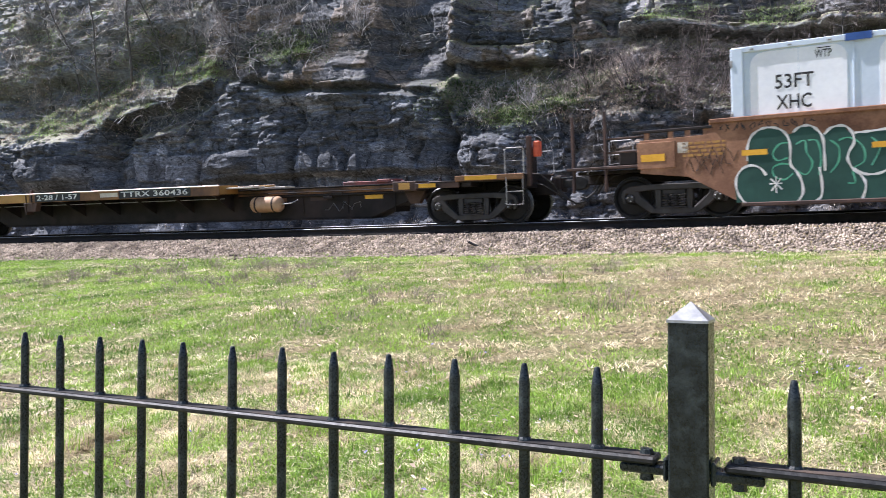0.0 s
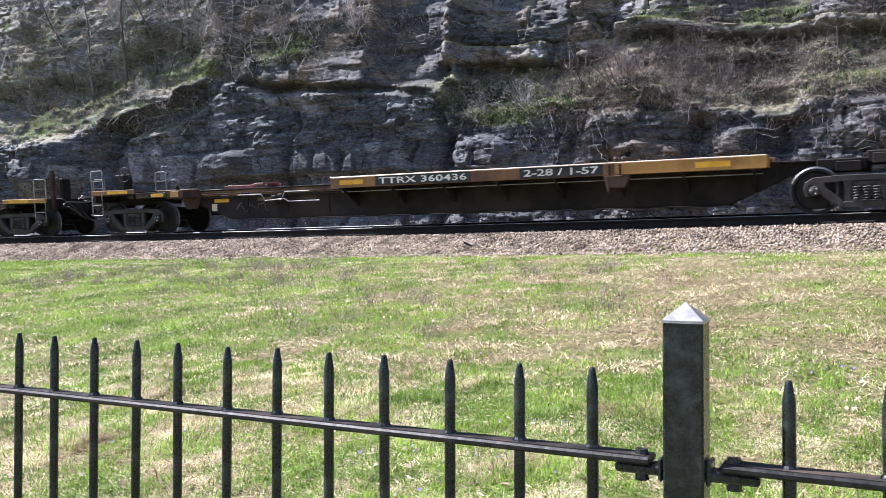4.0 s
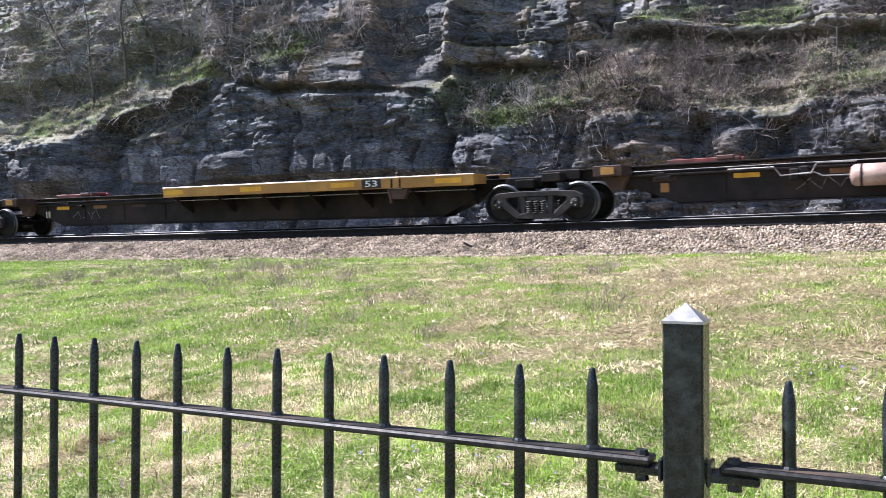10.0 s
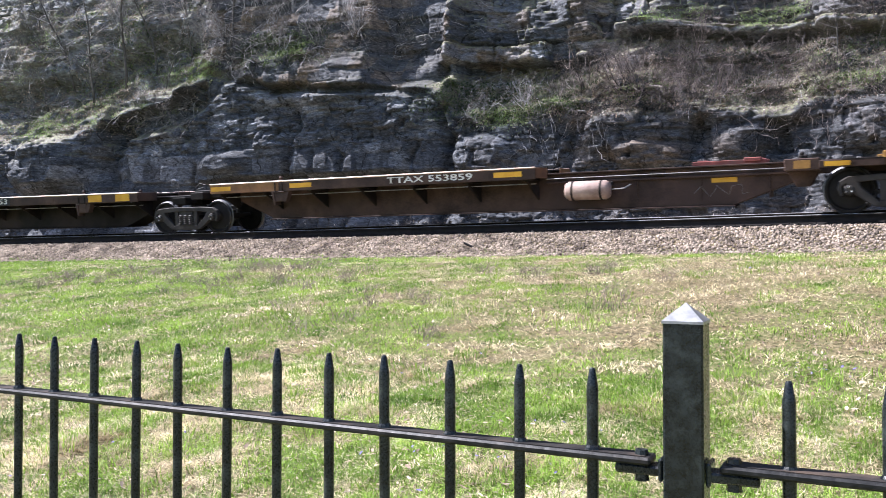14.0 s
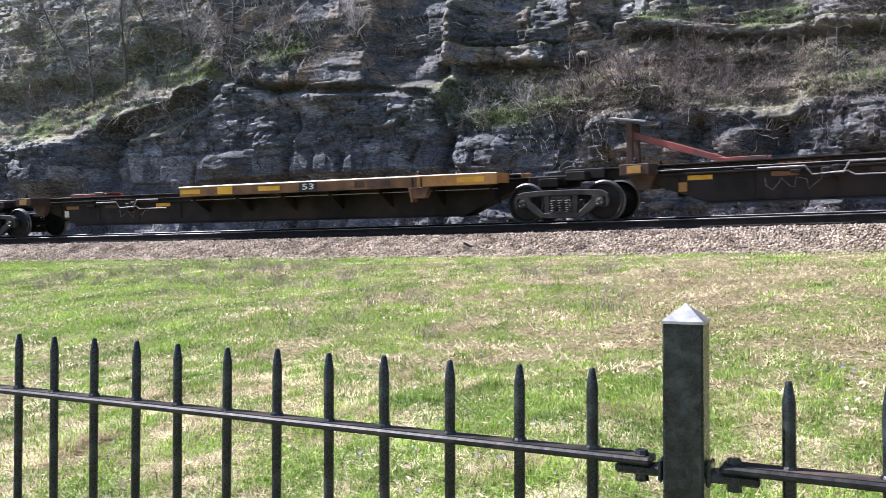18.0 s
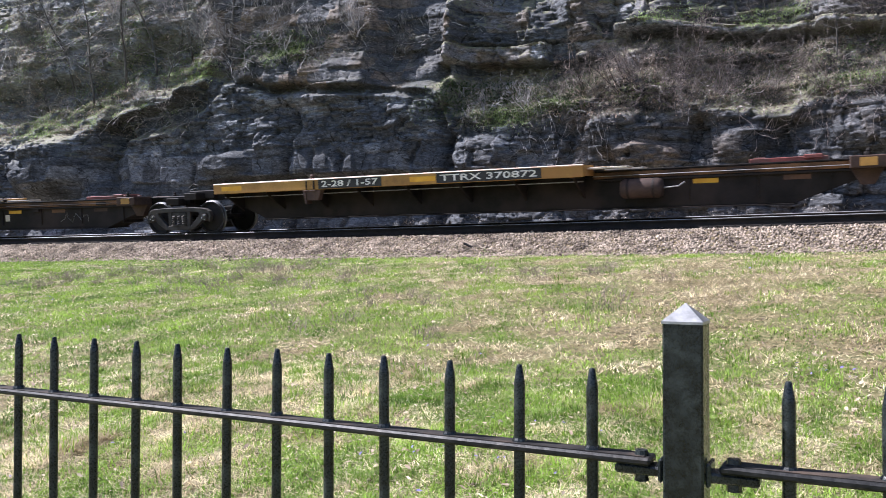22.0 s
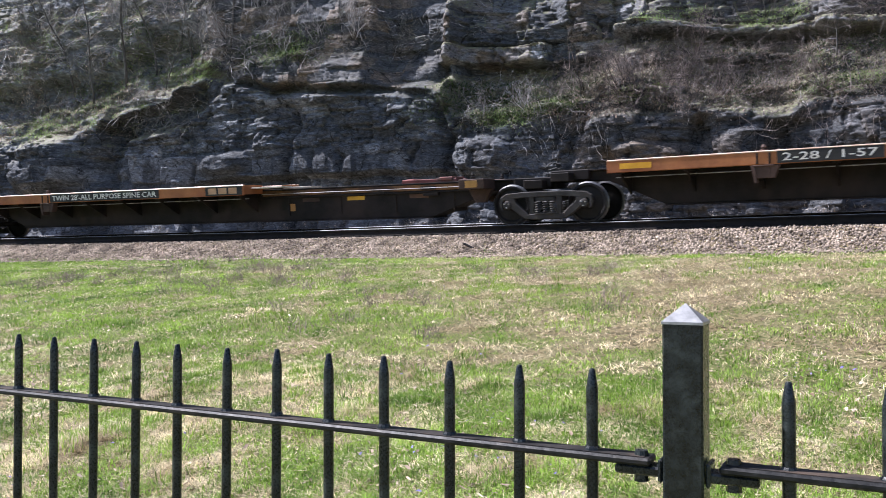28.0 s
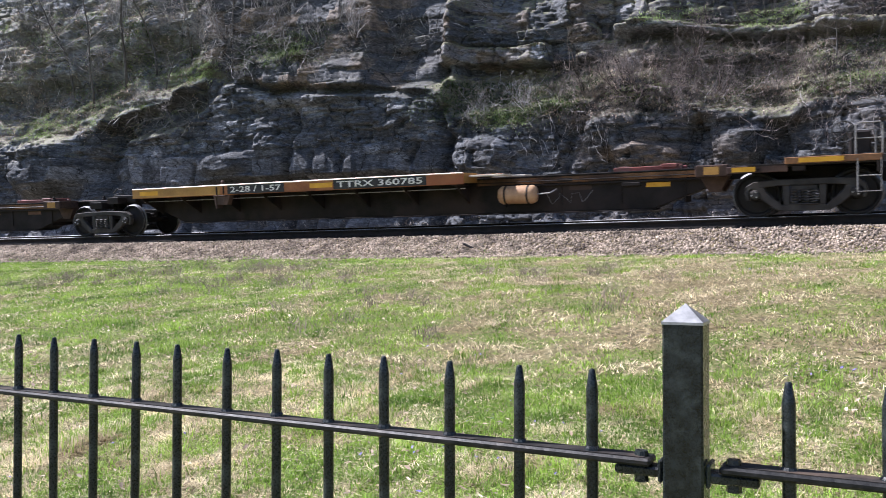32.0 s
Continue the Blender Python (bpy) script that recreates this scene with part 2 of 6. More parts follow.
def rock_material(name, dark, mid, tan, moss_col):
    """Layered rock: dark beds, brown beds, pale blocks, and litter and moss where the mesh says so."""
    m = bpy.data.materials.new(name)
    m.use_nodes = True
    nt = m.node_tree
    N, link = nt.nodes.new, nt.links.new
    bsdf = nt.nodes["Principled BSDF"]
    co = N("ShaderNodeTexCoord")

    def tex(sc, detail, stretch, rg=0.65):
        mp, n = N("ShaderNodeMapping"), N("ShaderNodeTexNoise")
        mp.inputs["Scale"].default_value = stretch
        link(co.outputs["Object"], mp.inputs["Vector"])
        link(mp.outputs["Vector"], n.inputs["Vector"])
        n.inputs["Scale"].default_value, n.inputs["Detail"].default_value, n.inputs["Roughness"].default_value = sc, detail, rg
        return n.outputs["Fac"]

    def ramp(fac, stops):
        r = N("ShaderNodeValToRGB")
        link(fac, r.inputs["Fac"])
        for i, (p, c) in enumerate(stops):
            e = r.color_ramp.elements[i] if i < 2 else r.color_ramp.elements.new(p)
            e.position, e.color = p, (*c, 1)
        return r.outputs["Color"]

    def mix(f, a, b, blend="MIX"):
        x = N("ShaderNodeMix")
        x.data_type, x.blend_type = "RGBA", blend
        for sock, v in (("Factor", f), ("A", a), ("B", b)):
            if isinstance(v, (int, float)):
                x.inputs[sock].default_value = v
            elif isinstance(v, tuple):
                x.inputs[sock].default_value = (*v, 1)
            else:
                link(v, x.inputs[sock])
        return x.outputs["Result"]

    def attr(key):
        a = N("ShaderNodeAttribute")
        a.attribute_name = key
        return a.outputs["Fac"]
    grey = lambda v: (v, v, v)
    beds, blotch, grain = tex(1.3, 8, (0.5, 0.5, 3.2)), tex(0.7, 8, (1, 1, 1.3)), tex(8, 8, (0.7, 0.7, 2.4), 0.72)
    fine, stain = tex(30, 5, (1, 1, 1.6), 0.7), tex(1.1, 6, (1.4, 1.4, 0.3))
    col = ramp(beds, [(0.30, dark), (0.70, mid)])
    col = mix(ramp(attr("tone"), [(0.0, grey(0)), (1.0, grey(0.8))]), col, tuple(c * 2.3 for c in mid))
    earth = ramp(tex(1.8, 7, (0.7, 0.7, 2.2)), [(0.32, tuple(c * 0.35 for c in tan)), (0.52, tuple(c * 0.7 for c in tan)), (0.72, tan)])
    col = mix(mix(1.0, ramp(attr("brown"), [(0.0, grey(0)), (1.0, grey(0.85))]), ramp(blotch, [(0.36, grey(0.15)), (0.56, grey(1))]), "MULTIPLY"), col, earth)
    col = mix(ramp(stain, [(0.50, grey(0)), (0.72, grey(0.7))]), col, tuple(c * 0.6 for c in dark))
    col = mix(ramp(tex(3.2, 9, (1, 1, 1.2), 0.8), [(0.58, grey(0)), (0.70, grey(0.7))]), col, (0.33, 0.33, 0.33))
    col = mix(0.85, col, ramp(grain, [(0.32, grey(0.2)), (0.5, grey(0.9)), (0.70, grey(2.1))]), "MULTIPLY")
    col = mix(0.6, col, ramp(fine, [(0.32, grey(0.35)), (0.66, grey(1.7))]), "MULTIPLY")
    # broken cracks, closed over most of their length; their shade is painted near-black
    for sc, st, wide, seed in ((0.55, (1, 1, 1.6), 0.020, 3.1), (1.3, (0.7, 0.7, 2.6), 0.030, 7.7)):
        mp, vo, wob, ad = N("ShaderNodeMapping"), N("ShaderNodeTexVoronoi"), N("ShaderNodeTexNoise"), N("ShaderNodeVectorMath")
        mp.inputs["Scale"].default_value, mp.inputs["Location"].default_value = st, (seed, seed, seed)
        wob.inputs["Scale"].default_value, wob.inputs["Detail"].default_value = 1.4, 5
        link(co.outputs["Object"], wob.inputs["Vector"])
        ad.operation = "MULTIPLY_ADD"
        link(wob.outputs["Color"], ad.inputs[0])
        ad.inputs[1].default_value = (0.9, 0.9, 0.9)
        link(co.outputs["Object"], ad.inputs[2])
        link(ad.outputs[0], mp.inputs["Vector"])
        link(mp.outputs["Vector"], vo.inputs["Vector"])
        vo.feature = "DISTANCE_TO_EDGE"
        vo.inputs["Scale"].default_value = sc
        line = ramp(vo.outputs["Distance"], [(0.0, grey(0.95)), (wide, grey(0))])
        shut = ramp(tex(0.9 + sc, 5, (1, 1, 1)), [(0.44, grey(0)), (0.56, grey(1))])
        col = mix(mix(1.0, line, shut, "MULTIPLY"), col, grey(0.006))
    litter = ramp(tex(11, 6, (1, 1, 1), 0.75), [(0.36, (0.045, 0.038, 0.034)), (0.46, (0.20, 0.165, 0.145)), (0.56, moss_col), (0.66, (0.42, 0.36, 0.32))])
    col = mix(attr("cover"), col, litter)
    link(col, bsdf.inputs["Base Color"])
    bsdf.inputs["Roughness"].default_value, bsdf.inputs["Specular IOR Level"].default_value = 0.75, 0.3
    last = None
    for height, strength, deep in ((fine, 0.5, 0.012), (grain, 0.6, 0.04), (beds, 0.3, 0.10)):
        bp = N("ShaderNodeBump")
        bp.inputs["Strength"].default_value, bp.inputs["Distance"].default_value = strength, deep
        link(height, bp.inputs["Height"])
        if last:
            link(last, bp.inputs["Normal"])
        last = bp.outputs["Normal"]
    link(last, bsdf.inputs["Normal"])
    return m


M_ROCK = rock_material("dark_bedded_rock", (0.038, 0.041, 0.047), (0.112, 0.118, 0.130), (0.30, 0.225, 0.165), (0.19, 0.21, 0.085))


def ground_material():
    """Turf: soil, straw and green in patches."""
    m = mat("patchy_turf", (0.022, 0.017, 0.010), (0.31, 0.245, 0.14), 16.0, 0.95, 0, 1.0, 70, spec=0.1)
    nt = m.node_tree
    N, link = nt.nodes.new, nt.links.new
    bsdf = nt.nodes["Principled BSDF"]
    old = bsdf.inputs["Base Color"].links[0].from_socket
    at_ = N("ShaderNodeAttribute")
    at_.attribute_name = "green"
    mx = N("ShaderNodeMix")
    mx.data_type = "RGBA"
    link(at_.outputs["Fac"], mx.inputs["Factor"])
    link(old, mx.inputs["A"])
    mx.inputs["B"].default_value = (0.095, 0.145, 0.028, 1)
    link(mx.outputs["Result"], bsdf.inputs["Base Color"])
    return m


M_TURF = ground_material()


# ---- mesh helpers ----
def mesh_from(name, verts, faces, material, smooth=False, attrs=None):
    """A mesh from arrays: verts n x 3, faces m x 3 or m x 4."""
    me = bpy.data.meshes.new(name)
    verts, faces = np.asarray(verts, np.float32), np.asarray(faces, np.int32)
    k = faces.shape[1]
    me.vertices.add(len(verts))
    me.vertices.foreach_set("co", verts.ravel())
    me.loops.add(faces.size)
    me.loops.foreach_set("vertex_index", faces.ravel())
    me.polygons.add(len(faces))
    me.polygons.foreach_set("loop_start", np.arange(0, faces.size, k, dtype=np.int32))
    me.polygons.foreach_set("loop_total", np.full(len(faces), k, np.int32))
    if smooth:
        me.polygons.foreach_set("use_smooth", np.ones(len(faces), bool))
    for key, values in (attrs or {}).items():
        me.attributes.new(key, "FLOAT", "POINT").data.foreach_set("value", np.asarray(values, np.float32))
    me.update(calc_edges=True)
    me.materials.append(material)
    return me


def part(name, bm, material, parent, label="", smooth=False):
    """Links a bmesh (or a finished mesh) as one mesh object under a thing or a part."""
    if isinstance(bm, bmesh.types.BMesh):
        me = bpy.data.meshes.new(name)
        bm.normal_update()
        bm.to_mesh(me)
        bm.free()
        me.materials.append(material)
        if smooth:
            me.polygons.foreach_set("use_smooth", np.ones(len(me.polygons), bool))
    else:
        me = bm
    ob = new(name, me)
    ob.parent = parent
    if label:
        ob["label"] = label
    return ob


def box(bm, x0, x1, y0, y1, z0, z1, bevel=0.0):
    """Adds a box, with its edges rounded off."""
    r = bmesh.ops.create_cube(bm, size=1, matrix=Matrix.LocRotScale(((x0 + x1) / 2, (y0 + y1) / 2, (z0 + z1) / 2), None, (abs(x1 - x0), abs(y1 - y0), abs(z1 - z0))))
    if bevel:
        bmesh.ops.bevel(bm, geom=list({e for v in r["verts"] for e in v.link_edges}), offset=bevel, segments=1, affect="EDGES")
    return bm


def boxed(*a, bevel=0.0):
    return box(bmesh.new(), *a, bevel=bevel)


def prism(bm, outline, y0, y1, bevel=0.0):
    """Extrudes an outline in x, z from y0 to y1."""
    a = [bm.verts.new((x, y0, z)) for x, z in outline]
    b = [bm.verts.new((x, y1, z)) for x, z in outline]
    n = len(a)
    fs = [bm.faces.new(a), bm.faces.new(b[::-1])]
    fs += [bm.faces.new((a[(i + 1) % n], a[i], b[i], b[(i + 1) % n])) for i in range(n)]
    bmesh.ops.recalc_face_normals(bm, faces=fs)
    if bevel:
        bmesh.ops.bevel(bm, geom=list({e for f in fs for e in f.edges}), offset=bevel, segments=1, affect="EDGES")
    return bm


def tube(bm, points, r, sides=6, taper=1.0):
    """Adds a round bar along points."""
    pts = [Vector(p) for p in points]
    rings = []
    for i, p in enumerate(pts):
        d = (pts[min(i + 1, len(pts) - 1)] - pts[max(i - 1, 0)]).normalized()
        u = d.orthogonal().normalized() if abs(d.z) > 0.9 else d.cross(Vector((0, 0, 1))).normalized()
        w = d.cross(u)
        rr = r * (1 + (taper - 1) * i / max(len(pts) - 1, 1))
        rings.append([bm.verts.new(p + (u * math.cos(6.2832 * j / sides) + w * math.sin(6.2832 * j / sides)) * rr) for j in range(sides)])
    for a, b in zip(rings, rings[1:]):
        for j in range(sides):
            bm.faces.new((a[j], a[(j + 1) % sides], b[(j + 1) % sides], b[j]))
    bm.faces.new(rings[0][::-1])
    bm.faces.new(rings[-1])
    return bm


def lathe(bm, profile, axis="y", centre=(0, 0, 0), sides=28, caps=True):
    """Turns a profile of (radius, along) round the y (or x) axis."""
    rings = []
    for r, t in profile:
        ring = []
        for j in range(sides):
            a = 6.28319 * j / sides
            p = (math.cos(a) * r, t, math.sin(a) * r) if axis == "y" else (t, math.cos(a) * r, math.sin(a) * r)
            ring.append(bm.verts.new(Vector(p) + Vector(centre)))
        rings.append(ring)
    fs = []
    for a, b in zip(rings, rings[1:]):
        for j in range(sides):
            fs.append(bm.faces.new((a[j], a[(j + 1) % sides], b[(j + 1) % sides], b[j])))
    if caps:
        fs += [bm.faces.new(rings[0]), bm.faces.new(rings[-1])]
    bmesh.ops.recalc_face_normals(bm, faces=fs)
    return bm


def lettering(name, body, x0, x1, z0, z1, y, material, parent, shear=0.0):
    """Raised lettering that reads along +x on a side that faces -y, fitted into a field."""
    cu = bpy.data.curves.new(name, "FONT")
    cu.body, cu.extrude, cu.resolution_u, cu.offset = body, 0.0, 2, 0.012
    tmp = new("tmp", cu)
    me = bpy.data.meshes.new_from_object(tmp.evaluated_get(bpy.context.evaluated_depsgraph_get()))
    bpy.data.objects.remove(tmp)
    co = np.empty(len(me.vertices) * 3, np.float32)
    me.vertices.foreach_get("co", co)
    co = co.reshape(-1, 3)
    lo, hi = co.min(0), co.max(0)
    u, v = (co[:, 0] - lo[0]) / (hi[0] - lo[0]), (co[:, 1] - lo[1]) / (hi[1] - lo[1])
    out = np.stack([x0 + (x1 - x0) * u, np.full(len(u), y), z0 + (z1 - z0) * v], 1).astype(np.float32)
    # one mesh for each letter: follow the edges from vertex to vertex
    faces = [tuple(p.vertices) for p in me.polygons]
    root = list(range(len(out)))

    def top(i):
        while root[i] != i:
            root[i] = root[root[i]]
            i = root[i]
        return i
    for f in faces:
        for k in f[1:]:
            root[top(k)] = top(f[0])
    letters = {}
    for f in faces:
        letters.setdefault(top(f[0]), []).append(f)
    bpy.data.meshes.remove(me)
    for fs in letters.values():
        ids = sorted({i for f in fs for i in f})
        at_ = {i: n for n, i in enumerate(ids)}
        lm = bpy.data.meshes.new(name)
        lm.from_pydata([tuple(map(float, out[i])) for i in ids], [], [[at_[i] for i in f] for f in fs])
        lm.materials.append(material)
        ob = new("letter", lm)
        ob.parent = parent


def empty(name, m=Matrix()):
    ob = new(name)
    ob.empty_display_size = 0.2
    ob.matrix_basis = m
    return ob


# ---- ground ----
def green_share(s, o):
    """How green the turf is, 0 to 1."""
    g = 0.53 + 0.45 * fbm(s * 0.28, o * 0.45, 11, 3) + 0.6 * fbm(s * 1.6, o * 1.8, 21, 3) + 0.75 * fbm(s * 5.5, o * 4.5, 23, 2)
    g = g + 0.5 * np.clip((-4.0 - s) / 8, 0, 1) * np.clip((o + 12) / 4, 0, 1) - 0.25 * np.clip((o + 14) / 3, 0, 1) * np.clip((s + 2) / 6, 0, 1) * np.clip((-4 - o) / 2, 0, 1)
    g = g + 0.25 * np.clip((o + 4.6) / 1.5, 0, 1) * np.clip((-1.0 - s) / 4, -0.8, 1)
    return np.clip(0.64 + 1.25 * (g - 0.5) - 0.14 * np.clip((s - 4) / 3, 0, 1), 0.05, 1)


def grid_faces(nu, nv):
    i, j = np.meshgrid(np.arange(nu - 1), np.arange(nv - 1), indexing="ij")
    a = (i * nv + j).ravel()
    return np.stack([a, a + nv, a + nv + 1, a + 1], 1)


def spread(fine0, fine1, step, far0, far1, growth=1.25):
    """Grid lines: even steps in the middle, growing ones outwards."""
    v = list(np.arange(fine0, fine1 + 1e-6, step))
    d = step
    while v[-1] < far1:
        d *= growth
        v.append(min(v[-1] + d, far1))
    d = step
    while v[0] > far0:
        d *= growth
        v.insert(0, max(v[0] - d, far0))
    return np.array(v)


gs = spread(-26, 18, 0.3, -612.0, 612.0, 1.2)
go = spread(-17.9, 3.6, 0.15, -190.0, 2600.0, 1.3)
GS, GO = np.meshgrid(gs, go, indexing="ij")
gx, gy = at(GS, GO)
ground = new("ground", mesh_from("ground", np.stack([gx, gy, ground_z(GS, GO)], -1).reshape(-1, 3), grid_faces(len(gs), len(go)), M_TURF, True,
                                 {"green": np.clip(green_share(GS, GO) * 0.65, 0, 1).ravel() * (GO.ravel() < -2.8)}))
tagged(ground, "patchy spring grass bank rising to the railway", "ground", kind="structure")


def scatter(rng, n, s0, s1, o0, o1, keep):
    """Random places on the bank, kept by a share 0..1."""
    s, o = rng.uniform(s0, s1, n), rng.uniform(o0, o1, n)
    k = rng.rand(n) < keep(s, o)
    return s[k], o[k]


def in_view(s, o, pad=1.5):
    """Places on the bank that the fence's visitors look at: a wedge that widens from the fence."""
    x, y = at(s, o)
    return (np.abs(x) < 0.56 * y + pad) & (y > 1.0)


def blades(name, material, seed, n, height, width, lean, share, label, curl=1.0, s0=-18, s1=12, o0=-17.4, o1=-2.5, single=False):
    """Many bent blades of grass as one mesh; nearer the fence they stand denser."""
    rng = np.random.RandomState(seed)
    s, o = scatter(rng, n, s0, s1, o0, o1, share)
    v = in_view(s, o)
    s, o = s[v], o[v]
    x, y = at(s, o)
    z = ground_z(s, o) - 0.004
    m = len(s)
    a = rng.uniform(0, 6.283, m)
    h = height * rng.uniform(0.45, 1.35, m) * (0.62 + 1.1 * np.clip(fbm(s * 3.4, o * 3.0, 31, 3) + 0.12, 0, 1))
    w = width * rng.uniform(0.6, 1.4, m) * (1 + np.hypot(x, y) * 0.06)
    ln = lean * rng.uniform(0.3, 1.5, m)
    dx, dy = np.cos(a), np.sin(a)
    px, py = -dy, dx
    p = np.stack([x, y, z], 1)
    side = np.stack([px, py, np.zeros(m)], 1) * (w / 2)[:, None]
    mid = p + np.stack([dx * ln * h * (0.5 - 0.15 * curl), dy * ln * h * (0.5 - 0.15 * curl), h * (0.5 + 0.12 * curl) / (1 + 0.4 * ln * (2 - curl))], 1)
    tip = p + np.stack([dx * ln * h, dy * ln * h, h / (1 + 0.8 * ln)], 1)
    if single:       # far off, one slim triangle a blade is enough
        V, Fc = np.stack([p - side * 1.6, p + side * 1.6, tip], 1).reshape(-1, 3), np.arange(3 * m).reshape(-1, 3)
        return tagged(new(name, mesh_from(name, V, Fc, material)), label, "grass", kind="stuff")
    V = np.stack([p - side, p + side, mid + side * 0.75, mid - side * 0.75, tip], 1).reshape(-1, 3)
    b = (np.arange(m) * 5)[:, None]
    Fc = np.concatenate([b + [0, 1, 2], b + [0, 2, 3], b + [3, 2, 4]])
    ob = new(name, mesh_from(name, V, Fc, material))
    return tagged(ob, label, "grass", kind="stuff")


def near(s, o, k=1.0):
    """Thins out what is farther off."""
    return np.clip(k * (1.25 - (o + 17.5) / 16.0), 0.2, 1)


blades("grass", M_GRASS, 1, 1250000, 0.058, 0.0046, 0.8, lambda s, o: near(s, o) * green_share(s, o) ** 1.3, "short spring grass in uneven green patches", single=True)
blades("tall_grass", M_GRASS, 2, 280000, 0.098, 0.0048, 0.7, lambda s, o: near(s, o) * np.clip((fbm(s * 1.7, o * 1.7, 41, 3) - 0.17) * 7, 0, 1), "taller green grass tufts on the bank")
blades("dead_grass", M_STRAW, 3, 900000, 0.062, 0.0044, 1.9, lambda s, o: near(s, o) * np.clip(1.25 - green_share(s, o), 0.12, 1), "flattened straw coloured dead grass between green patches", curl=0.0, single=True)


# the thick mat close to the fence
blades("grass", M_GRASS, 7, 230000, 0.060, 0.0046, 0.9, lambda s, o: green_share(s, o) ** 1.2, "short spring grass in uneven green patches", s0=3.0, s1=12, o0=-17.3, o1=-12.5)
blades("dead_grass", M_STRAW, 8, 330000, 0.062, 0.0040, 2.0, lambda s, o: np.clip(1.3 - green_share(s, o), 0.2, 1), "flattened straw coloured dead grass between green patches", curl=0.0, s0=3.0, s1=12, o0=-17.3, o1=-12.5)


def litter(name, material, seed, n, size, share, label, category, s0=-18, s1=12, lift=0.03):
    """Curled leaves or petals lying on the turf."""
    rng = np.random.RandomState(seed)
    s, o = scatter(rng, n, s0, s1, -17.2, -2.9, share)
    v = in_view(s, o)
    s, o = s[v], o[v]
    x, y = at(s, o)
    m = len(s)
    p = np.stack([x, y, ground_z(s, o) + lift * rng.uniform(0.2, 1.6, m)], 1)
    a = rng.uniform(0, 6.283, m)
    L = size * rng.uniform(0.5, 1.4, m)
    u = np.stack([np.cos(a), np.sin(a), rng.uniform(-0.5, 0.5, m)], 1) * L[:, None]
    w = np.stack([-np.sin(a), np.cos(a), rng.uniform(-0.5, 0.5, m)], 1) * (L * rng.uniform(0.18, 0.6, m))[:, None]
    up = np.stack([0 * a, 0 * a, L * rng.uniform(0.05, 0.4, m)], 1)
    V = np.stack([p - u, p - u * 0.3 - w + up * 0.6, p + u * 0.45 - w * 0.8 + up, p + u + up * 0.5, p + u * 0.4 + w * 0.8 + up * 0.9, p - u * 0.35 + w + up * 0.5, p], 1).reshape(-1, 3)
    b = (np.arange(m) * 7)[:, None]
    Fc = np.concatenate([b + [6, i, (i + 1) % 6] for i in range(6)])
    return tagged(new(name, mesh_from(name, V, Fc, material)), label, category, kind="stuff")


litter("fallen_leaves", M_LEAF, 5, 70000, 0.019, lambda s, o: near(s, o) * np.clip(0.3 + 0.8 * fbm(s * 0.9, o * 0.9, 51, 3) + 0.8 * np.exp(-((s - 1.5) / 4) ** 2 - ((o + 6.6) / 1.4) ** 2), 0.04, 1), "dry brown leaves lying in the grass", "leaves")
litter("violets", M_FLOWER, 6, 9000, 0.013, lambda s, o: np.clip((fbm(s * 0.8, o * 1.0, 61, 2) - 0.2) * 3, 0, 0.5) * np.clip(1.3 - (o + 17) / 9, 0, 1) + sum(np.exp(-((s - a) / 0.35) ** 2 - ((o - b) / 0.4) ** 2) for a, b in ((7.3, -13.7), (7.6, -14.5), (7.0, -14.6), (9.0, -12.2))), "small violet wild flowers in the grass", "flowers", lift=0.075)


def dry_weeds(seed):
    """Thin dry stems in loose bunches on the bank, as one mesh."""
    rng = np.random.RandomState(seed)
    bm = bmesh.new()
    for i in range(105):
        s, o = rng.uniform(-5.5, 1.8), rng.uniform(-9.2, -5.2)
        if i > 80:
            s, o = rng.uniform(2.0, 7), rng.uniform(-12.0, -6)
        px, py = at(s, o)
        pz = float(ground_z(s, o))
        wide = rng.uniform(0.12, 0.4)
        for _ in range(rng.randint(10, 34)):
            a, b = rng.uniform(0, 6.28), rng.uniform(0, 6.28)
            x, y = px + wide * rng.rand() * math.cos(a), py + wide * rng.rand() * math.sin(a)
            h, l = 0.15 * rng.uniform(0.3, 1.2), rng.uniform(0.2, 1.4)
            tip = (x + l * h * math.cos(b), y + l * h * math.sin(b), pz + h)
            tube(bm, [(x, y, pz - 0.02), (x + l * h * 0.4 * math.cos(b), y + l * h * 0.4 * math.sin(b), pz + h * 0.55), tip], 0.0034, 3, 0.5)
            if rng.rand() < 0.5:
                c = rng.uniform(0, 6.28)
                tube(bm, [(x + l * h * 0.4 * math.cos(b), y + l * h * 0.4 * math.sin(b), pz + h * 0.55), (x + 0.35 * h * math.cos(c), y + 0.35 * h * math.sin(c), pz + h * 0.9)], 0.0026, 3, 0.5)
    me = bpy.data.meshes.new("dry_weeds")
    bm.to_mesh(me)
    bm.free()
    me.materials.append(M_WEED)
    return tagged(new("dry_weeds", me), "thin grey dry weed stems in the grass", "weeds", kind="stuff")


dry_weeds(9)


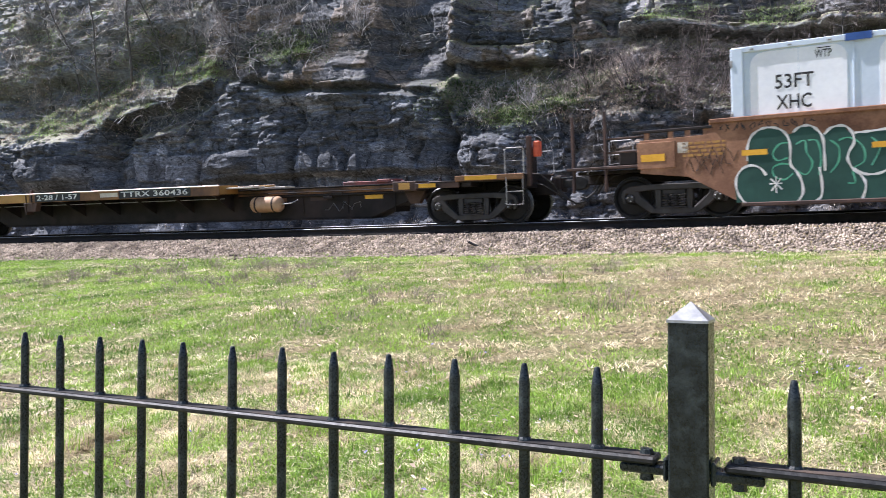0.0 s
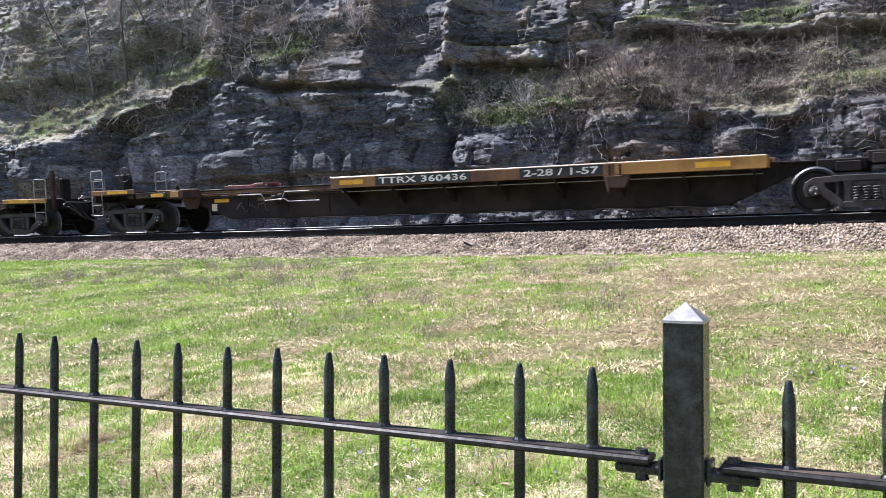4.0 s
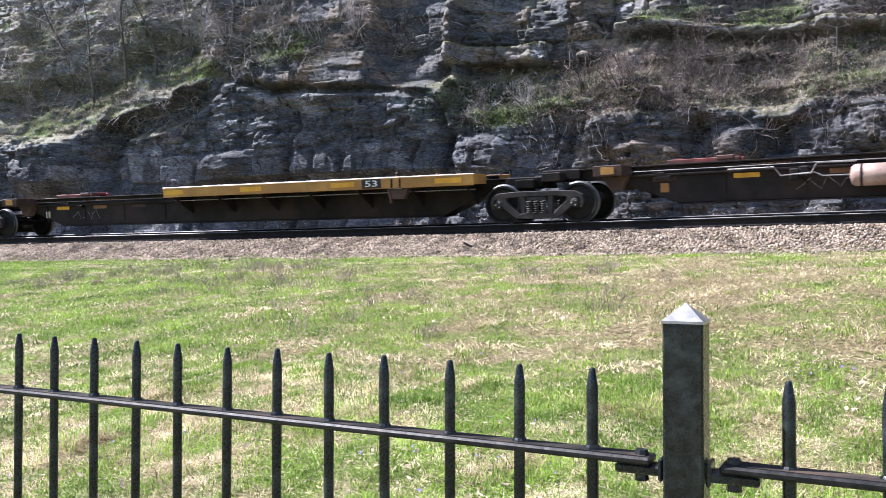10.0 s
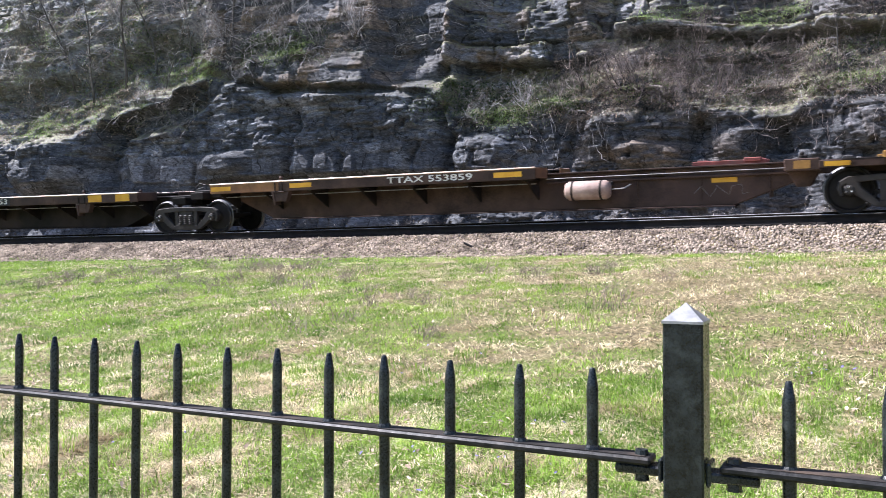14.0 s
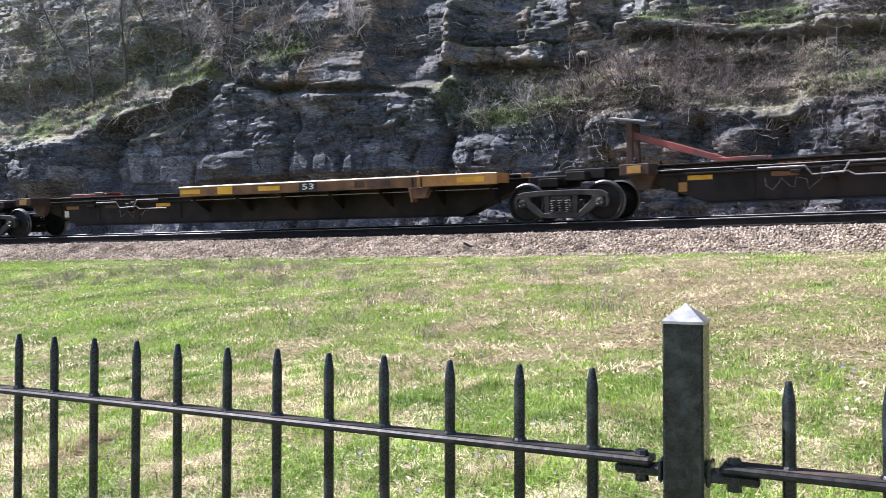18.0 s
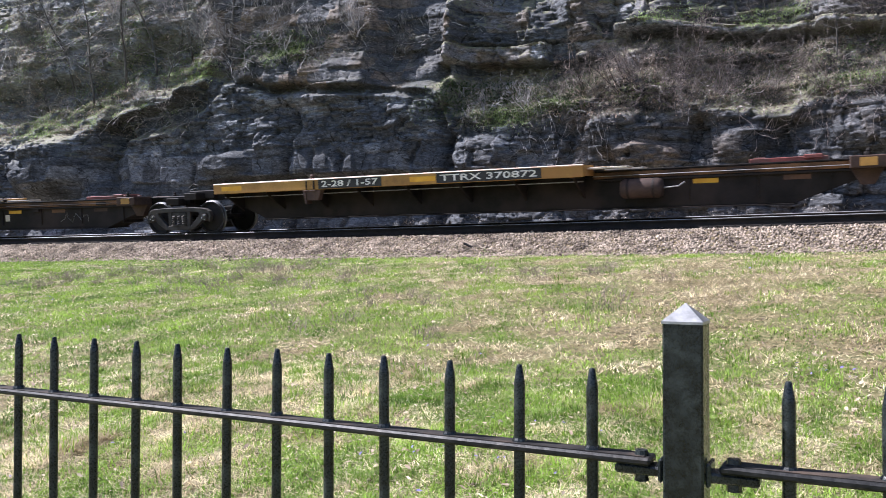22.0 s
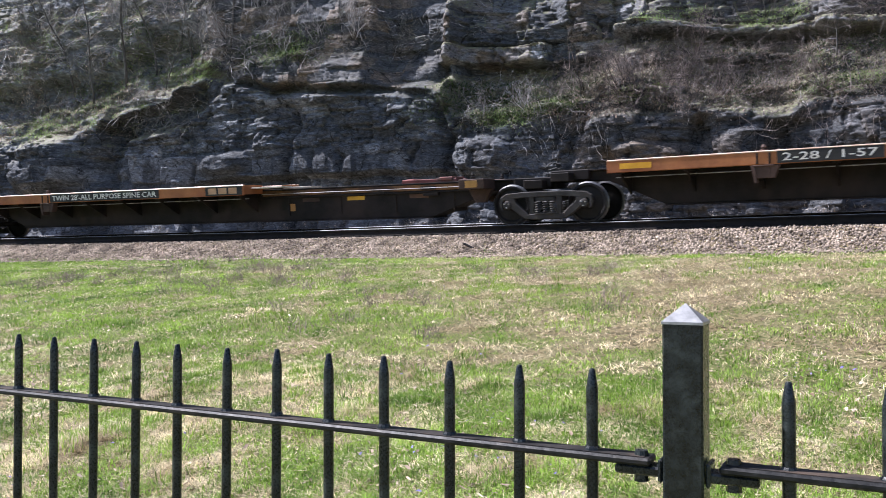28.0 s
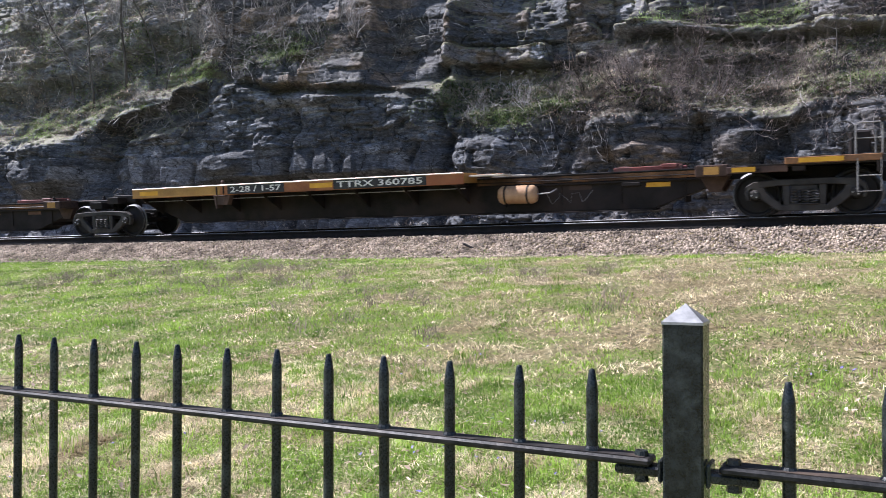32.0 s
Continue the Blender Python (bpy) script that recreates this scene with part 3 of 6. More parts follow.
# ---- ballast ----
def stones(name, seed, n, s0, s1, o0, o1, size, label, sink=0.35):
    """Broken stones, each a lumpy block of its own shape, in one mesh."""
    rng = np.random.RandomState(seed)
    s, o = rng.uniform(s0, s1, n), rng.uniform(o0, o1, n)
    x, y = at(s, o)
    r = size * rng.uniform(0.55, 1.35, n)
    c = np.stack([x, y, ground_z(s, o) + r * (rng.uniform(0, 1, n) - sink)], 1)
    cube = np.array([[-1, -1, -1], [1, -1, -1], [1, 1, -1], [-1, 1, -1], [-1, -1, 1], [1, -1, 1], [1, 1, 1], [-1, 1, 1]], float) * 0.6
    fc = np.array([[0, 3, 2, 1], [4, 5, 6, 7], [0, 1, 5, 4], [1, 2, 6, 5], [2, 3, 7, 6], [3, 0, 4, 7]])
    v = cube[None] + rng.uniform(-0.38, 0.38, (n, 8, 3))
    v *= rng.uniform(0.65, 1.25, (n, 1, 3))
    q = rng.normal(size=(n, 4))
    q /= np.linalg.norm(q, axis=1)[:, None]
    w, i, j, k = q.T
    rot = np.stack([1 - 2 * (j * j + k * k), 2 * (i * j - k * w), 2 * (i * k + j * w), 2 * (i * j + k * w), 1 - 2 * (i * i + k * k), 2 * (j * k - i * w),
                    2 * (i * k - j * w), 2 * (j * k + i * w), 1 - 2 * (i * i + j * j)], 1).reshape(-1, 3, 3)
    v = np.einsum("nab,nvb->nva", rot, v) * r[:, None, None] + c[:, None]
    faces = (fc[None] + (np.arange(n) * 8)[:, None, None]).reshape(-1, 4)
    return tagged(new(name, mesh_from(name, v.reshape(-1, 3), faces, M_STONE)), label, "ballast", kind="stuff")


stones("ballast", 12, 60000, -22, 12, -2.95, -0.95, 0.0255, "pale grey and pinkish crushed stone ballast beside the rail")
stones("ballast", 13, 9000, -24, 16, -0.9, 2.6, 0.034, "dirty crushed stone ballast between the rails")
stones("strewn_stones", 14, 900, -20, 14, -3.6, -2.8, 0.028, "stray ballast stones at the edge of the grass")

# ---- track ----
def track_strip(profile, s0, s1, step):
    """Sweeps a closed profile of (o, h) along the track, canted with it."""
    ss = spread(-30, 22, step, s0, s1, 1.3)
    a = HEAD + BEND * ss
    P = np.array(profile, float)
    c, sn = math.cos(CANT), math.sin(CANT)
    o, h = P[:, 0] * c - P[:, 1] * sn, P[:, 0] * sn + P[:, 1] * c
    X = CX + (RC + o[None]) * np.sin(a)[:, None]
    Y = CY + (RC + o[None]) * np.cos(a)[:, None]
    Z = RAIL_Z + grade(ss)[:, None] + h[None] + 0 * X
    n, m = len(ss), len(P)
    i, j = np.meshgrid(np.arange(n - 1), np.arange(m), indexing="ij")
    f = np.stack([i * m + j, i * m + (j + 1) % m, (i + 1) * m + (j + 1) % m, (i + 1) * m + j], -1).reshape(-1, 4)
    return np.stack([X, Y, Z], -1).reshape(-1, 3), f


track = tagged(empty("railway_track"), "single railway track with rusty rails curving past the cliff", "track", kind="structure")
for side in (-1, 1):
    o = side * 0.7525
    web = [(o - 0.034, -0.008), (o - 0.036, -0.036), (o - 0.009, -0.05), (o - 0.009, -0.15), (o - 0.07, -0.17), (o - 0.07, -0.183),
           (o + 0.07, -0.183), (o + 0.07, -0.17), (o + 0.009, -0.15), (o + 0.009, -0.05), (o + 0.036, -0.036), (o + 0.034, -0.008)]
    rail = part("rail", mesh_from("rail", *track_strip(web, -440, 440, 0.5), M_RAIL), None, track, "rusty steel rail")
    head = [(o - 0.0335, -0.012), (o - 0.032, -0.003), (o - 0.022, 0.0), (o + 0.022, 0.0), (o + 0.032, -0.003), (o + 0.0335, -0.012)]
    part("running_surface", mesh_from("running_surface", *track_strip(head, -440, 440, 0.5), M_RAILTOP), None, rail, "polished top of the rail")
tie_me = bpy.data.meshes.new("tie")
bm = boxed(-0.115, 0.115, -1.3, 1.3, -0.36, -0.195, bevel=0.012)
bm.to_mesh(tie_me)
bm.free()
tie_me.materials.append(M_TIE)
plate_bm = bmesh.new()
box(plate_bm, -0.1, 0.1, -0.17, 0.17, -0.196, -0.176, 0.004)
box(plate_bm, -0.055, -0.025, -0.115, -0.078, -0.18, -0.145, 0.004)
box(plate_bm, 0.025, 0.055, 0.078, 0.115, -0.18, -0.145, 0.004)
box(plate_bm, 0.12, 0.14, -0.10, 0.085, -0.2, -0.15, 0.004)
plate_me = bpy.data.meshes.new("tie_plate")
plate_bm.to_mesh(plate_me)
plate_bm.free()
plate_me.materials.append(M_RAIL)
for i in range(-50, 36):
    s = i * 0.52
    tie = part("tie", tie_me, None, track)
    tie.matrix_basis = rail_frame(s + 0.02 * math.sin(i * 7.3))
    for side in (-1, 1):
        pl = part("tie_plate", plate_me, None, tie)
        pl.matrix_basis = Matrix.Translation((0, side * 0.7525, 0.0))
# a dropped scrap of dark iron on the ballast
scrap = tagged(new("scrap_iron"), "short dark piece of scrap iron lying on the ballast", "scrap")
sx, sy = at(1.25, -2.25)
scrap.matrix_basis = pose(float(sx), float(sy), float(ground_z(1.25, -2.25)) + 0.05, 20, 25, -25)
part("bar", boxed(-0.13, 0.13, -0.025, 0.025, -0.02, 0.02, bevel=0.006), M_WHEEL, scrap)


# ---- the cliff ----
def smooth(a, b, x):
    t = np.clip((x - a) / (b - a), 0, 1)
    return t * t * (3 - 2 * t)


def wall_top(s):
    """Height of the massive lower wall."""
    return np.interp(s, [-40, -23, -20.5, -18.5, -16.5, -14.5, -13, -10, -5, -3.6, -3.0, -1, 1, 3.4, 5, 7.2, 7.9, 9.5, 30],
                     [6.5, 6.5, 6.7, 6.9, 7.6, 7.9, 8.6, 8.0, 7.4, 7.2, 5.8, 6.0, 6.4, 6.6, 6.0, 5.4, 5.9, 5.9, 5.6]) + 0.12 * vnoise(s * 0.9, 0 * s, 71)


def slope_top(s):
    """Height where the overgrown slope over the wall meets the upper crags."""
    return np.interp(s, [-40, -15, -13, -11, -4.5, -3.6, -2, 1, 2.5, 6, 10, 30], [14.5, 13.6, 9.2, 8.2, 7.6, 7.6, 8.1, 8.3, 8.6, 8.5, 8.1, 8.4]) + 0.15 * vnoise(s * 0.7, 0 * s, 72)


def hashed(i, j, n):
    """A random number 0..1 of its own for each block."""
    return _tab[(i * 1619 + j * 3119 + n * 577 + ((i * 31 + j) * (n + 3)) % 1021) % 4096]


def strata(s, z, table, wide, seed, push, tilt, chip, groove):
    """Bedded rock: beds cut by upright joints into blocks that stand proud or back, lean, have broken-off corners and cracks between them."""
    i = np.clip(np.searchsorted(table, z), 1, len(table) - 1)
    lo, th = table[i - 1], table[i] - table[i - 1]
    V = z - lo
    wl = wide * (0.6 + 0.9 * hashed(i, 0 * i, seed)) * np.clip(th / np.mean(np.diff(table)), 0.6, 1.6)
    u = s / wl + 9.7 * hashed(i, 0 * i, seed + 1)
    k = np.floor(u).astype(int)
    jl, jr = 0.5 * (hashed(i, k, seed + 2) - 0.5), 1 + 0.5 * (hashed(i, k + 1, seed + 2) - 0.5)
    k = np.where(u - k < jl, k - 1, np.where(u - k > jr, k + 1, k))
    left, right = k + 0.5 * (hashed(i, k, seed + 2) - 0.5), k + 1 + 0.5 * (hashed(i, k + 1, seed + 2) - 0.5)
    X, W = (u - left) * wl, (right - left) * wl
    r = [hashed(i, k, seed + n) for n in range(3, 12)]
    out = 2 * push * (r[0] - 0.5) + tilt * (2 * (X - W / 2) * (r[1] - 0.5) + 2 * (V - th / 2) * (r[2] - 0.55))
    for a, b, e, slope in ((X, th - V, r[3], 0.8), (W - X, th - V, r[4], 0.7), (X, V, r[5], 1.1), (W - X, V, r[6], 1.2)):
        g = 0.35 + 0.9 * r[7]
        out = out + slope * np.minimum(0, a * g + b - chip * e * e * (th + 0.3 * W))
    edge = np.minimum(np.minimum(X, W - X), np.minimum(V, th - V))
    return out - groove * np.exp(-(edge / 0.022) ** 2), r[8]


_bed = np.random.RandomState(21)
MASSIVE = np.concatenate([[1.0, 2.2, 3.3, 4.55, 5.55], 5.55 + np.cumsum(_bed.uniform(0.5, 1.2, 24))])
COURSES = np.cumsum(_bed.uniform(0.18, 0.62, 90)) + 0.9
THIN = np.cumsum(_bed.uniform(0.05, 0.16, 330)) + 0.9


def bulge(s, z, s0, z0, rs, rz, sharp=1.0):
    """A swelling of the face with a fairly flat front, 0 to 1."""
    return smooth(1.0, 1.0 - 0.55 / sharp, np.hypot((s - s0) / rs, (z - z0) / rz))


def cliff_out(s, z, tones=False):
    """How far outside the centre line the rock face lies."""
    s, z = np.asarray(s, float), np.asarray(z, float)
    ws = s + 0.22 * vnoise(s * 0.5, z * 0.7, 83) + 0.03 * vnoise(s * 2.3, z * 2.7, 85)
    wz = z + 0.012 * s + 0.16 * vnoise(s * 0.22, z * 0.12, 81) + 0.05 * vnoise(s * 0.9, z * 0.8, 82) + 0.018 * vnoise(s * 3.1, z * 2.6, 84)
    wt, st = wall_top(s), slope_top(s)
    over = np.clip(np.minimum(z, st) - wt, 0, None)
    under = smooth(0.1, -0.15, z - wt)
    leftward = smooth(-12.5, -14.5, s)
    # the overgrown slopes go back in treads and risers
    q = (over + 0.25 * vnoise(s * 0.6, z * 0.5, 73)) / 0.85
    tread = (np.floor(q) + smooth(0.55, 0.95, q - np.floor(q))) * 0.85
    ease = (0.26 + 0.45 * smooth(3.4, 2.2, z - wt)) * leftward + 0.80 * smooth(-3.9, -2.6, s)
    back = 0.03 * (z - 2.5) + ease * (0.55 * over + 0.45 * np.clip(tread, 0, None)) + 0.06 * np.clip(z - np.maximum(st, wt), 0, None)
    back = back + 0.06 * smooth(-3.9, -5.0, s) * (1 - leftward) * np.clip(z - 9.4, 0, 3)
    upper = smooth(0.0, 0.4, z - wt) * smooth(-13.5, -11.5, s) * smooth(-3.2, -4.2, s)
    base = smooth(5.62, 5.5, wz) * under * smooth(-24, -20, s) * smooth(-2.6, -3.4, s)        # smooth bed at the foot
    shale = smooth(5.5, 5.62, wz) * under * smooth(-14, -11, s) * smooth(-2.6, -3.6, s)       # thin beds over it
    rugged = (1 - base) * (1 - 0.55 * shale)
    big, t1 = strata(ws + 0.12 * wz, wz, MASSIVE, 1.9, 10, 0.17, 0.16, 0.16, 0.05)
    mid, t2 = strata(ws - 0.2 * wz, wz, COURSES, 0.85, 30, 0.075, 0.22, 0.36, 0.03)
    thin, t3 = strata(ws + 0.35 * wz, wz + 0.03 * vnoise(s * 1.3, z, 88), THIN, 0.42, 50, 0.028, 0.3, 0.6, 0.012)
    rough = 0.38 * fbm(s * 0.3, z * 0.4, 91, 2) + 0.035 * fbm(s * 1.6, z * 2.0, 95, 3)
    face = 6.0 + back - big * (0.46 + 0.54 * rugged) * (1 - 0.35 * upper) - mid * (0.36 + 0.64 * rugged) * (1 - 0.6 * upper) - (1 - 0.5 * upper) * thin * (0.18 + 0.6 * rugged + 0.5 * shale) - rough - 0.012 * fbm(s * 7, z * 9, 99, 2)
    # upright joints through the massive wall
    for c, w, d, lo, hi in ((-9.35, 0.14, 0.30, 3, 7.2), (-8.2, 0.08, 0.2, 3, 5.6), (-7.0, 0.10, 0.25, 3, 5.6), (-4.45, 0.12, 0.25, 3, 5.8), (-3.25, 0.2, 0.55, 3, 7.6), (-13.7, 0.09, 0.2, 3, 5.4), (-17.7, 0.5, 0.6, 3, 7), (1.15, 0.12, 0.3, 3, 6), (4.7, 0.4, 0.5, 3, 6), (7.3, 0.45, 0.6, 3, 6)):
        way = s - c - 0.3 * vnoise(z * 0.9, 0 * s + c, 5) - 0.08 * vnoise(z * 4, 0 * s + c, 6) - 0.12 * (z - 5)
        face = face + d * np.exp(-np.abs(way / w) ** 1.5) * under * smooth(hi, hi - 0.4, wz)
    # a dark upright recess beside the crags
    face = face + 1.0 * smooth(-6.5, -5.6, s + 0.25 * vnoise(z * 0.8, 0 * s, 7)) * smooth(-3.2, -3.7, s) * smooth(7.3, 8.0, z)
    # the bed at the foot is undercut, and stands a little before the shale
    face = face + 0.45 * smooth(4.62, 4.40, wz) * smooth(-15, -12.5, s) * smooth(-2.6, -3.4, s) - 0.02 * base - 0.25 * shale * smooth(6.9, 7.35, wz)
    # great swellings: the boulder mass, noses of the lower wall
    for s0, z0, rs, rz, d in ((-20.6, 5.3, 2.4, 1.6, 0.95), (-12.0, 5.15, 1.5, 0.55, 0.28), (-2.0, 5.0, 1.4, 0.85, 0.45), (2.6, 5.5, 1.4, 0.9, 0.4), (3.3, 4.75, 1.3, 0.5, 0.45), (6.1, 4.9, 0.9, 0.6, 0.3), (9.3, 5.2, 1.2, 0.9, 0.5)):
        face = face - d * bulge(ws, wz, s0, z0, rs, rz)
    # overhanging lip under the green slope
    lip = smooth(-18.2, -17.2, s) * smooth(-12.6, -13.6, s)
    face = face + 0.55 * lip * smooth(1.3, 0.9, wt - z) * smooth(0.02, 0.22, wt - z) - 0.25 * lip * np.exp(-((z - wt) / 0.2) ** 2)
    # the long undercut over the shale
    gap = smooth(-11.6, -10.8, s) * smooth(-3.4, -4.4, s)
    face = face + 0.32 * gap * np.exp(-((z - wt - 0.05) / 0.14) ** 2) - 0.30 * gap * smooth(0.15, 0.3, z - wt) * smooth(1.7, 0.9, z - wt)
    # crags over the slope: jutting beds with deep shade under them
    crag = smooth(-3.9, -3.4, s) * smooth(1.9, 1.3, s)
    shade = crag * smooth(8.42, 8.32, wz) * smooth(7.5, 8.2, wz)
    pale = crag * smooth(8.36, 8.42, wz) * smooth(9.02, 8.96, wz)
    block = pale * smooth(-1.75, -1.68, s) * smooth(-0.05, -0.12, s)
    face = face - 0.25 * pale - block * (0.3 + 0.45 * (s + 0.9)) + 0.45 * shade
    face = face - crag * smooth(9.02, 9.08, wz) * (0.55 - 0.5 * np.abs(((s + 0.35 * z) * 0.55) % 1 - 0.5)) * smooth(11, 10, z)
    shelf = smooth(1.8, 2.2, s) * smooth(11, 10, s) * np.exp(-((wz - 9.0 + 0.10 * (s - 4)) / 0.17) ** 6)
    face = face - 0.75 * shelf + 0.3 * smooth(2, 2.6, s) * np.exp(-((wz - 8.66 + 0.10 * (s - 4)) / 0.14) ** 2)
    # foot of broken rock
    face = face - 0.4 * np.clip((3.1 - z) / 1.1, 0, 1) * (0.5 + 0.6 * vnoise(s * 0.9, z, 77))
    if tones:
        t = 0.4 * t1 + 0.4 * t2 + 0.2 * t3
        # leftward: paler rock above the wall paints in the sunlight on that slope
        t = smooth(0.45, 0.9, t + 0.42 * leftward * (z > wt) - 0.10 * crag - 0.12 * smooth(0.0, 1.5, s) * under + 0.35 * pale * (t2 > 0.35) + 0.6 * block + 0.5 * bulge(s, z, -3.1, 8.75, 0.6, 0.35) + 0.3 * shelf - 0.5 * upper)
        brown = np.clip(smooth(0.05, 0.35, z - wt) * smooth(-13.8, -12.5, s) * smooth(-4.6, -5.2, s) * (0.1 + 0.9 * (t2 > 0.55)) + 0.4 * smooth(0.5, 1.2, s) * (0.1 + t2) + 0.8 * bulge(s, z, 3.3, 4.75, 1.5, 0.6) + 0.7 * crag * (t1 > 0.5) * (z > 8.3) + 0.15 * (t1 > 0.72), 0, 1)
        return face, t, brown
    return face


cs = spread(-25.5, 11.5, 0.038, -75, 60, 1.35)
cz = spread(2.3, 13.9, 0.038, 1.7, 24.0, 1.2)
CS, CZ = np.meshgrid(cs, cz, indexing="ij")
CO, tone, brown = cliff_out(CS, CZ, True)
_wt, _st = wall_top(CS), slope_top(CS)
du = np.gradient(CO, axis=1) / np.gradient(CZ, axis=1)
du = (du + np.roll(du, 1, 1) + np.roll(du, -1, 1) + np.roll(du, 2, 1) + np.roll(du, -2, 1)) / 5
flat = smooth(0.45, 1.1, du)
onslope = smooth(-0.05, 0.25, CZ - _wt) * smooth(0.3, -0.1, CZ - _st)
cover = np.clip(onslope * (0.25 + 0.9 * fbm(CS * 0.8, CZ * 1.1, 15, 3) + 0.9 * flat) + 0.8 * flat * smooth(5.5, 6.5, CZ), 0, 0.95) * (1 - 0.75 * smooth(-12.5, -11.5, CS) * smooth(-3.4, -4.2, CS))
kx, ky = at(CS, CO)
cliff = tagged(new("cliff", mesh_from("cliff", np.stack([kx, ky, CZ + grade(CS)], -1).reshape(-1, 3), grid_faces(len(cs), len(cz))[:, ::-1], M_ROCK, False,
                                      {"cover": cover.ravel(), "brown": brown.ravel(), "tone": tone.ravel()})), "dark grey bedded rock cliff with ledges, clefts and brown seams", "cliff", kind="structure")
# the hill that goes on over the cliff
ho = np.array([0.0, 2, 5, 10, 20, 40, 70])
HS, HO = np.meshgrid(cs[::6], ho, indexing="ij")
edge = cliff_out(cs[::6], np.full(len(cs[::6]), 24.0))
hx, hy = at(HS, edge[:, None] + HO)
hill = tagged(new("hillside", mesh_from("hillside", np.stack([hx, hy, 24.0 + grade(HS) - 0.02 + 0.6 * HO], -1).reshape(-1, 3), grid_faces(len(cs[::6]), len(ho))[:, ::-1], M_ROCK, True)),
              "wooded hillside above the cliff", "hillside", kind="structure")


# ---- fence ----
F0, FD = Vector((-1.0016, 1.94, 0)), Vector((0.11278, -0.05768, 0))
FA = math.degrees(math.atan2(FD.y, FD.x))
TIP_Z = EYE_Z - 0.167
fence = tagged(empty("iron_fence", pose(F0.x, F0.y, 0, 0, 0, FA)), "black painted iron picket fence with pointed pickets", "fence")
FU = FD.length


def picket_mesh():
    bm = bmesh.new()
    prof = [(0.0096, 0.0), (0.0096, TIP_Z - 0.032), (0.0088, TIP_Z - 0.026), (0.0048, TIP_Z - 0.002), (0.0035, TIP_Z)]
    n = 10
    rings = [[bm.verts.new((r * math.cos(6.2832 * (j + 0.5) / n), r * math.sin(6.2832 * (j + 0.5) / n), z)) for j in range(n)] for r, z in prof]
    for a, b in zip(rings, rings[1:]):
        for j in range(n):
            bm.faces.new((a[j], a[(j + 1) % n], b[(j + 1) % n], b[j]))
    bm.faces.new(rings[-1])
    me = bpy.data.meshes.new("picket")
    bm.to_mesh(me)
    bm.free()
    me.polygons.foreach_set("use_smooth", np.ones(len(me.polygons), bool))
    me.materials.append(M_FENCE)
    return me


PK = picket_mesh()
POSTS = (12.12 - 29.5, 12.12 - 14.2, 12.138, 12.12 + 16.3)
ks = [float(k) for k in range(-1, 12)] + [13.27 + i for i in range(14)] + [12.12 - 14.2 - 1.15 - i for i in range(13)]
wob = random.Random(4)
for k in ks:
    p = part("picket", PK, None, fence)
    p.matrix_basis = pose(k * FU, wob.uniform(-0.0008, 0.0008), wob.uniform(-0.002, 0.002), wob.uniform(-0.25, 0.25), wob.uniform(-0.25, 0.25), wob.uniform(0, 90))
    weld = bmesh.new()
    lathe(weld, [(0.0135, -0.001), (0.0125, 0.003), (0.0098, 0.007)], "y", sides=10)
    bmesh.ops.rotate(weld, verts=weld.verts, cent=(0, 0, 0), matrix=Matrix.Rotation(radians(90), 3, "X"))
    w = part("weld", weld, M_FENCE, p)
    w.matrix_basis = Matrix.Translation((0, 0, TIP_Z - 0.128))
for a, b in zip(POSTS, POSTS[1:]):
    for z, nm in ((TIP_Z - 0.128, "top_rail"), (0.14, "bottom_rail")):
        part(nm, boxed(a * FU + 0.05, b * FU - 0.05, -0.023, 0.023, z - 0.012, z, bevel=0.0035), M_RAILPAINT, fence)
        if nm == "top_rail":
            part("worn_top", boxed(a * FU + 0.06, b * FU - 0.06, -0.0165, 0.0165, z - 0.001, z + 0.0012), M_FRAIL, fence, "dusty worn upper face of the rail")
for k in POSTS:
    post = part("post", boxed(k * FU - 0.0294, k * FU + 0.0294, -0.0294, 0.0294, -0.02, TIP_Z + 0.081, bevel=0.003), M_FENCE, fence, "square black post with a pyramid cap")
    cap = bmesh.new()
    z0 = TIP_Z + 0.081
    base = [cap.verts.new((k * FU + sx * 0.0304, sy * 0.0304, z0)) for sx, sy in ((-1, -1), (1, -1), (1, 1), (-1, 1))]
    low = [cap.verts.new((v.co.x, v.co.y, z0 - 0.004)) for v in base]
    apex = cap.verts.new((k * FU, 0, z0 + 0.027))
    for i in range(4):
        cap.faces.new((base[i], base[(i + 1) % 4], apex))
        cap.faces.new((low[i], low[(i + 1) % 4], base[(i + 1) % 4], base[i]))
    cap.faces.new(low[::-1])
    part("post_cap", cap, M_CAP, post)
    for sd in (-1, 1):
        zr = TIP_Z - 0.128
        x0, x1 = k * FU + sd * 0.031, k * FU + sd * 0.105
        br = part("bracket", boxed(min(x0, x1), max(x0, x1), -0.019, 0.019, zr - 0.027, zr - 0.0125, bevel=0.003), M_FENCE, fence)
        xb = k * FU + sd * 0.068
        for zb, h in ((zr, 0.008), (zr - 0.027, -0.012)):
            bolt = bmesh.new()
            bmesh.ops.create_cone(bolt, cap_ends=True, segments=8, radius1=0.0115, radius2=0.010, depth=abs(h), matrix=Matrix.Translation((xb, 0, zb + h / 2)))
            part("bolt", bolt, M_FENCE, br)
        part("weld_seam", boxed(min(x0, k * FU + sd * 0.038), max(x0, k * FU + sd * 0.038), -0.024, 0.024, zr - 0.034, zr + 0.002, bevel=0.003), M_FENCE, br)


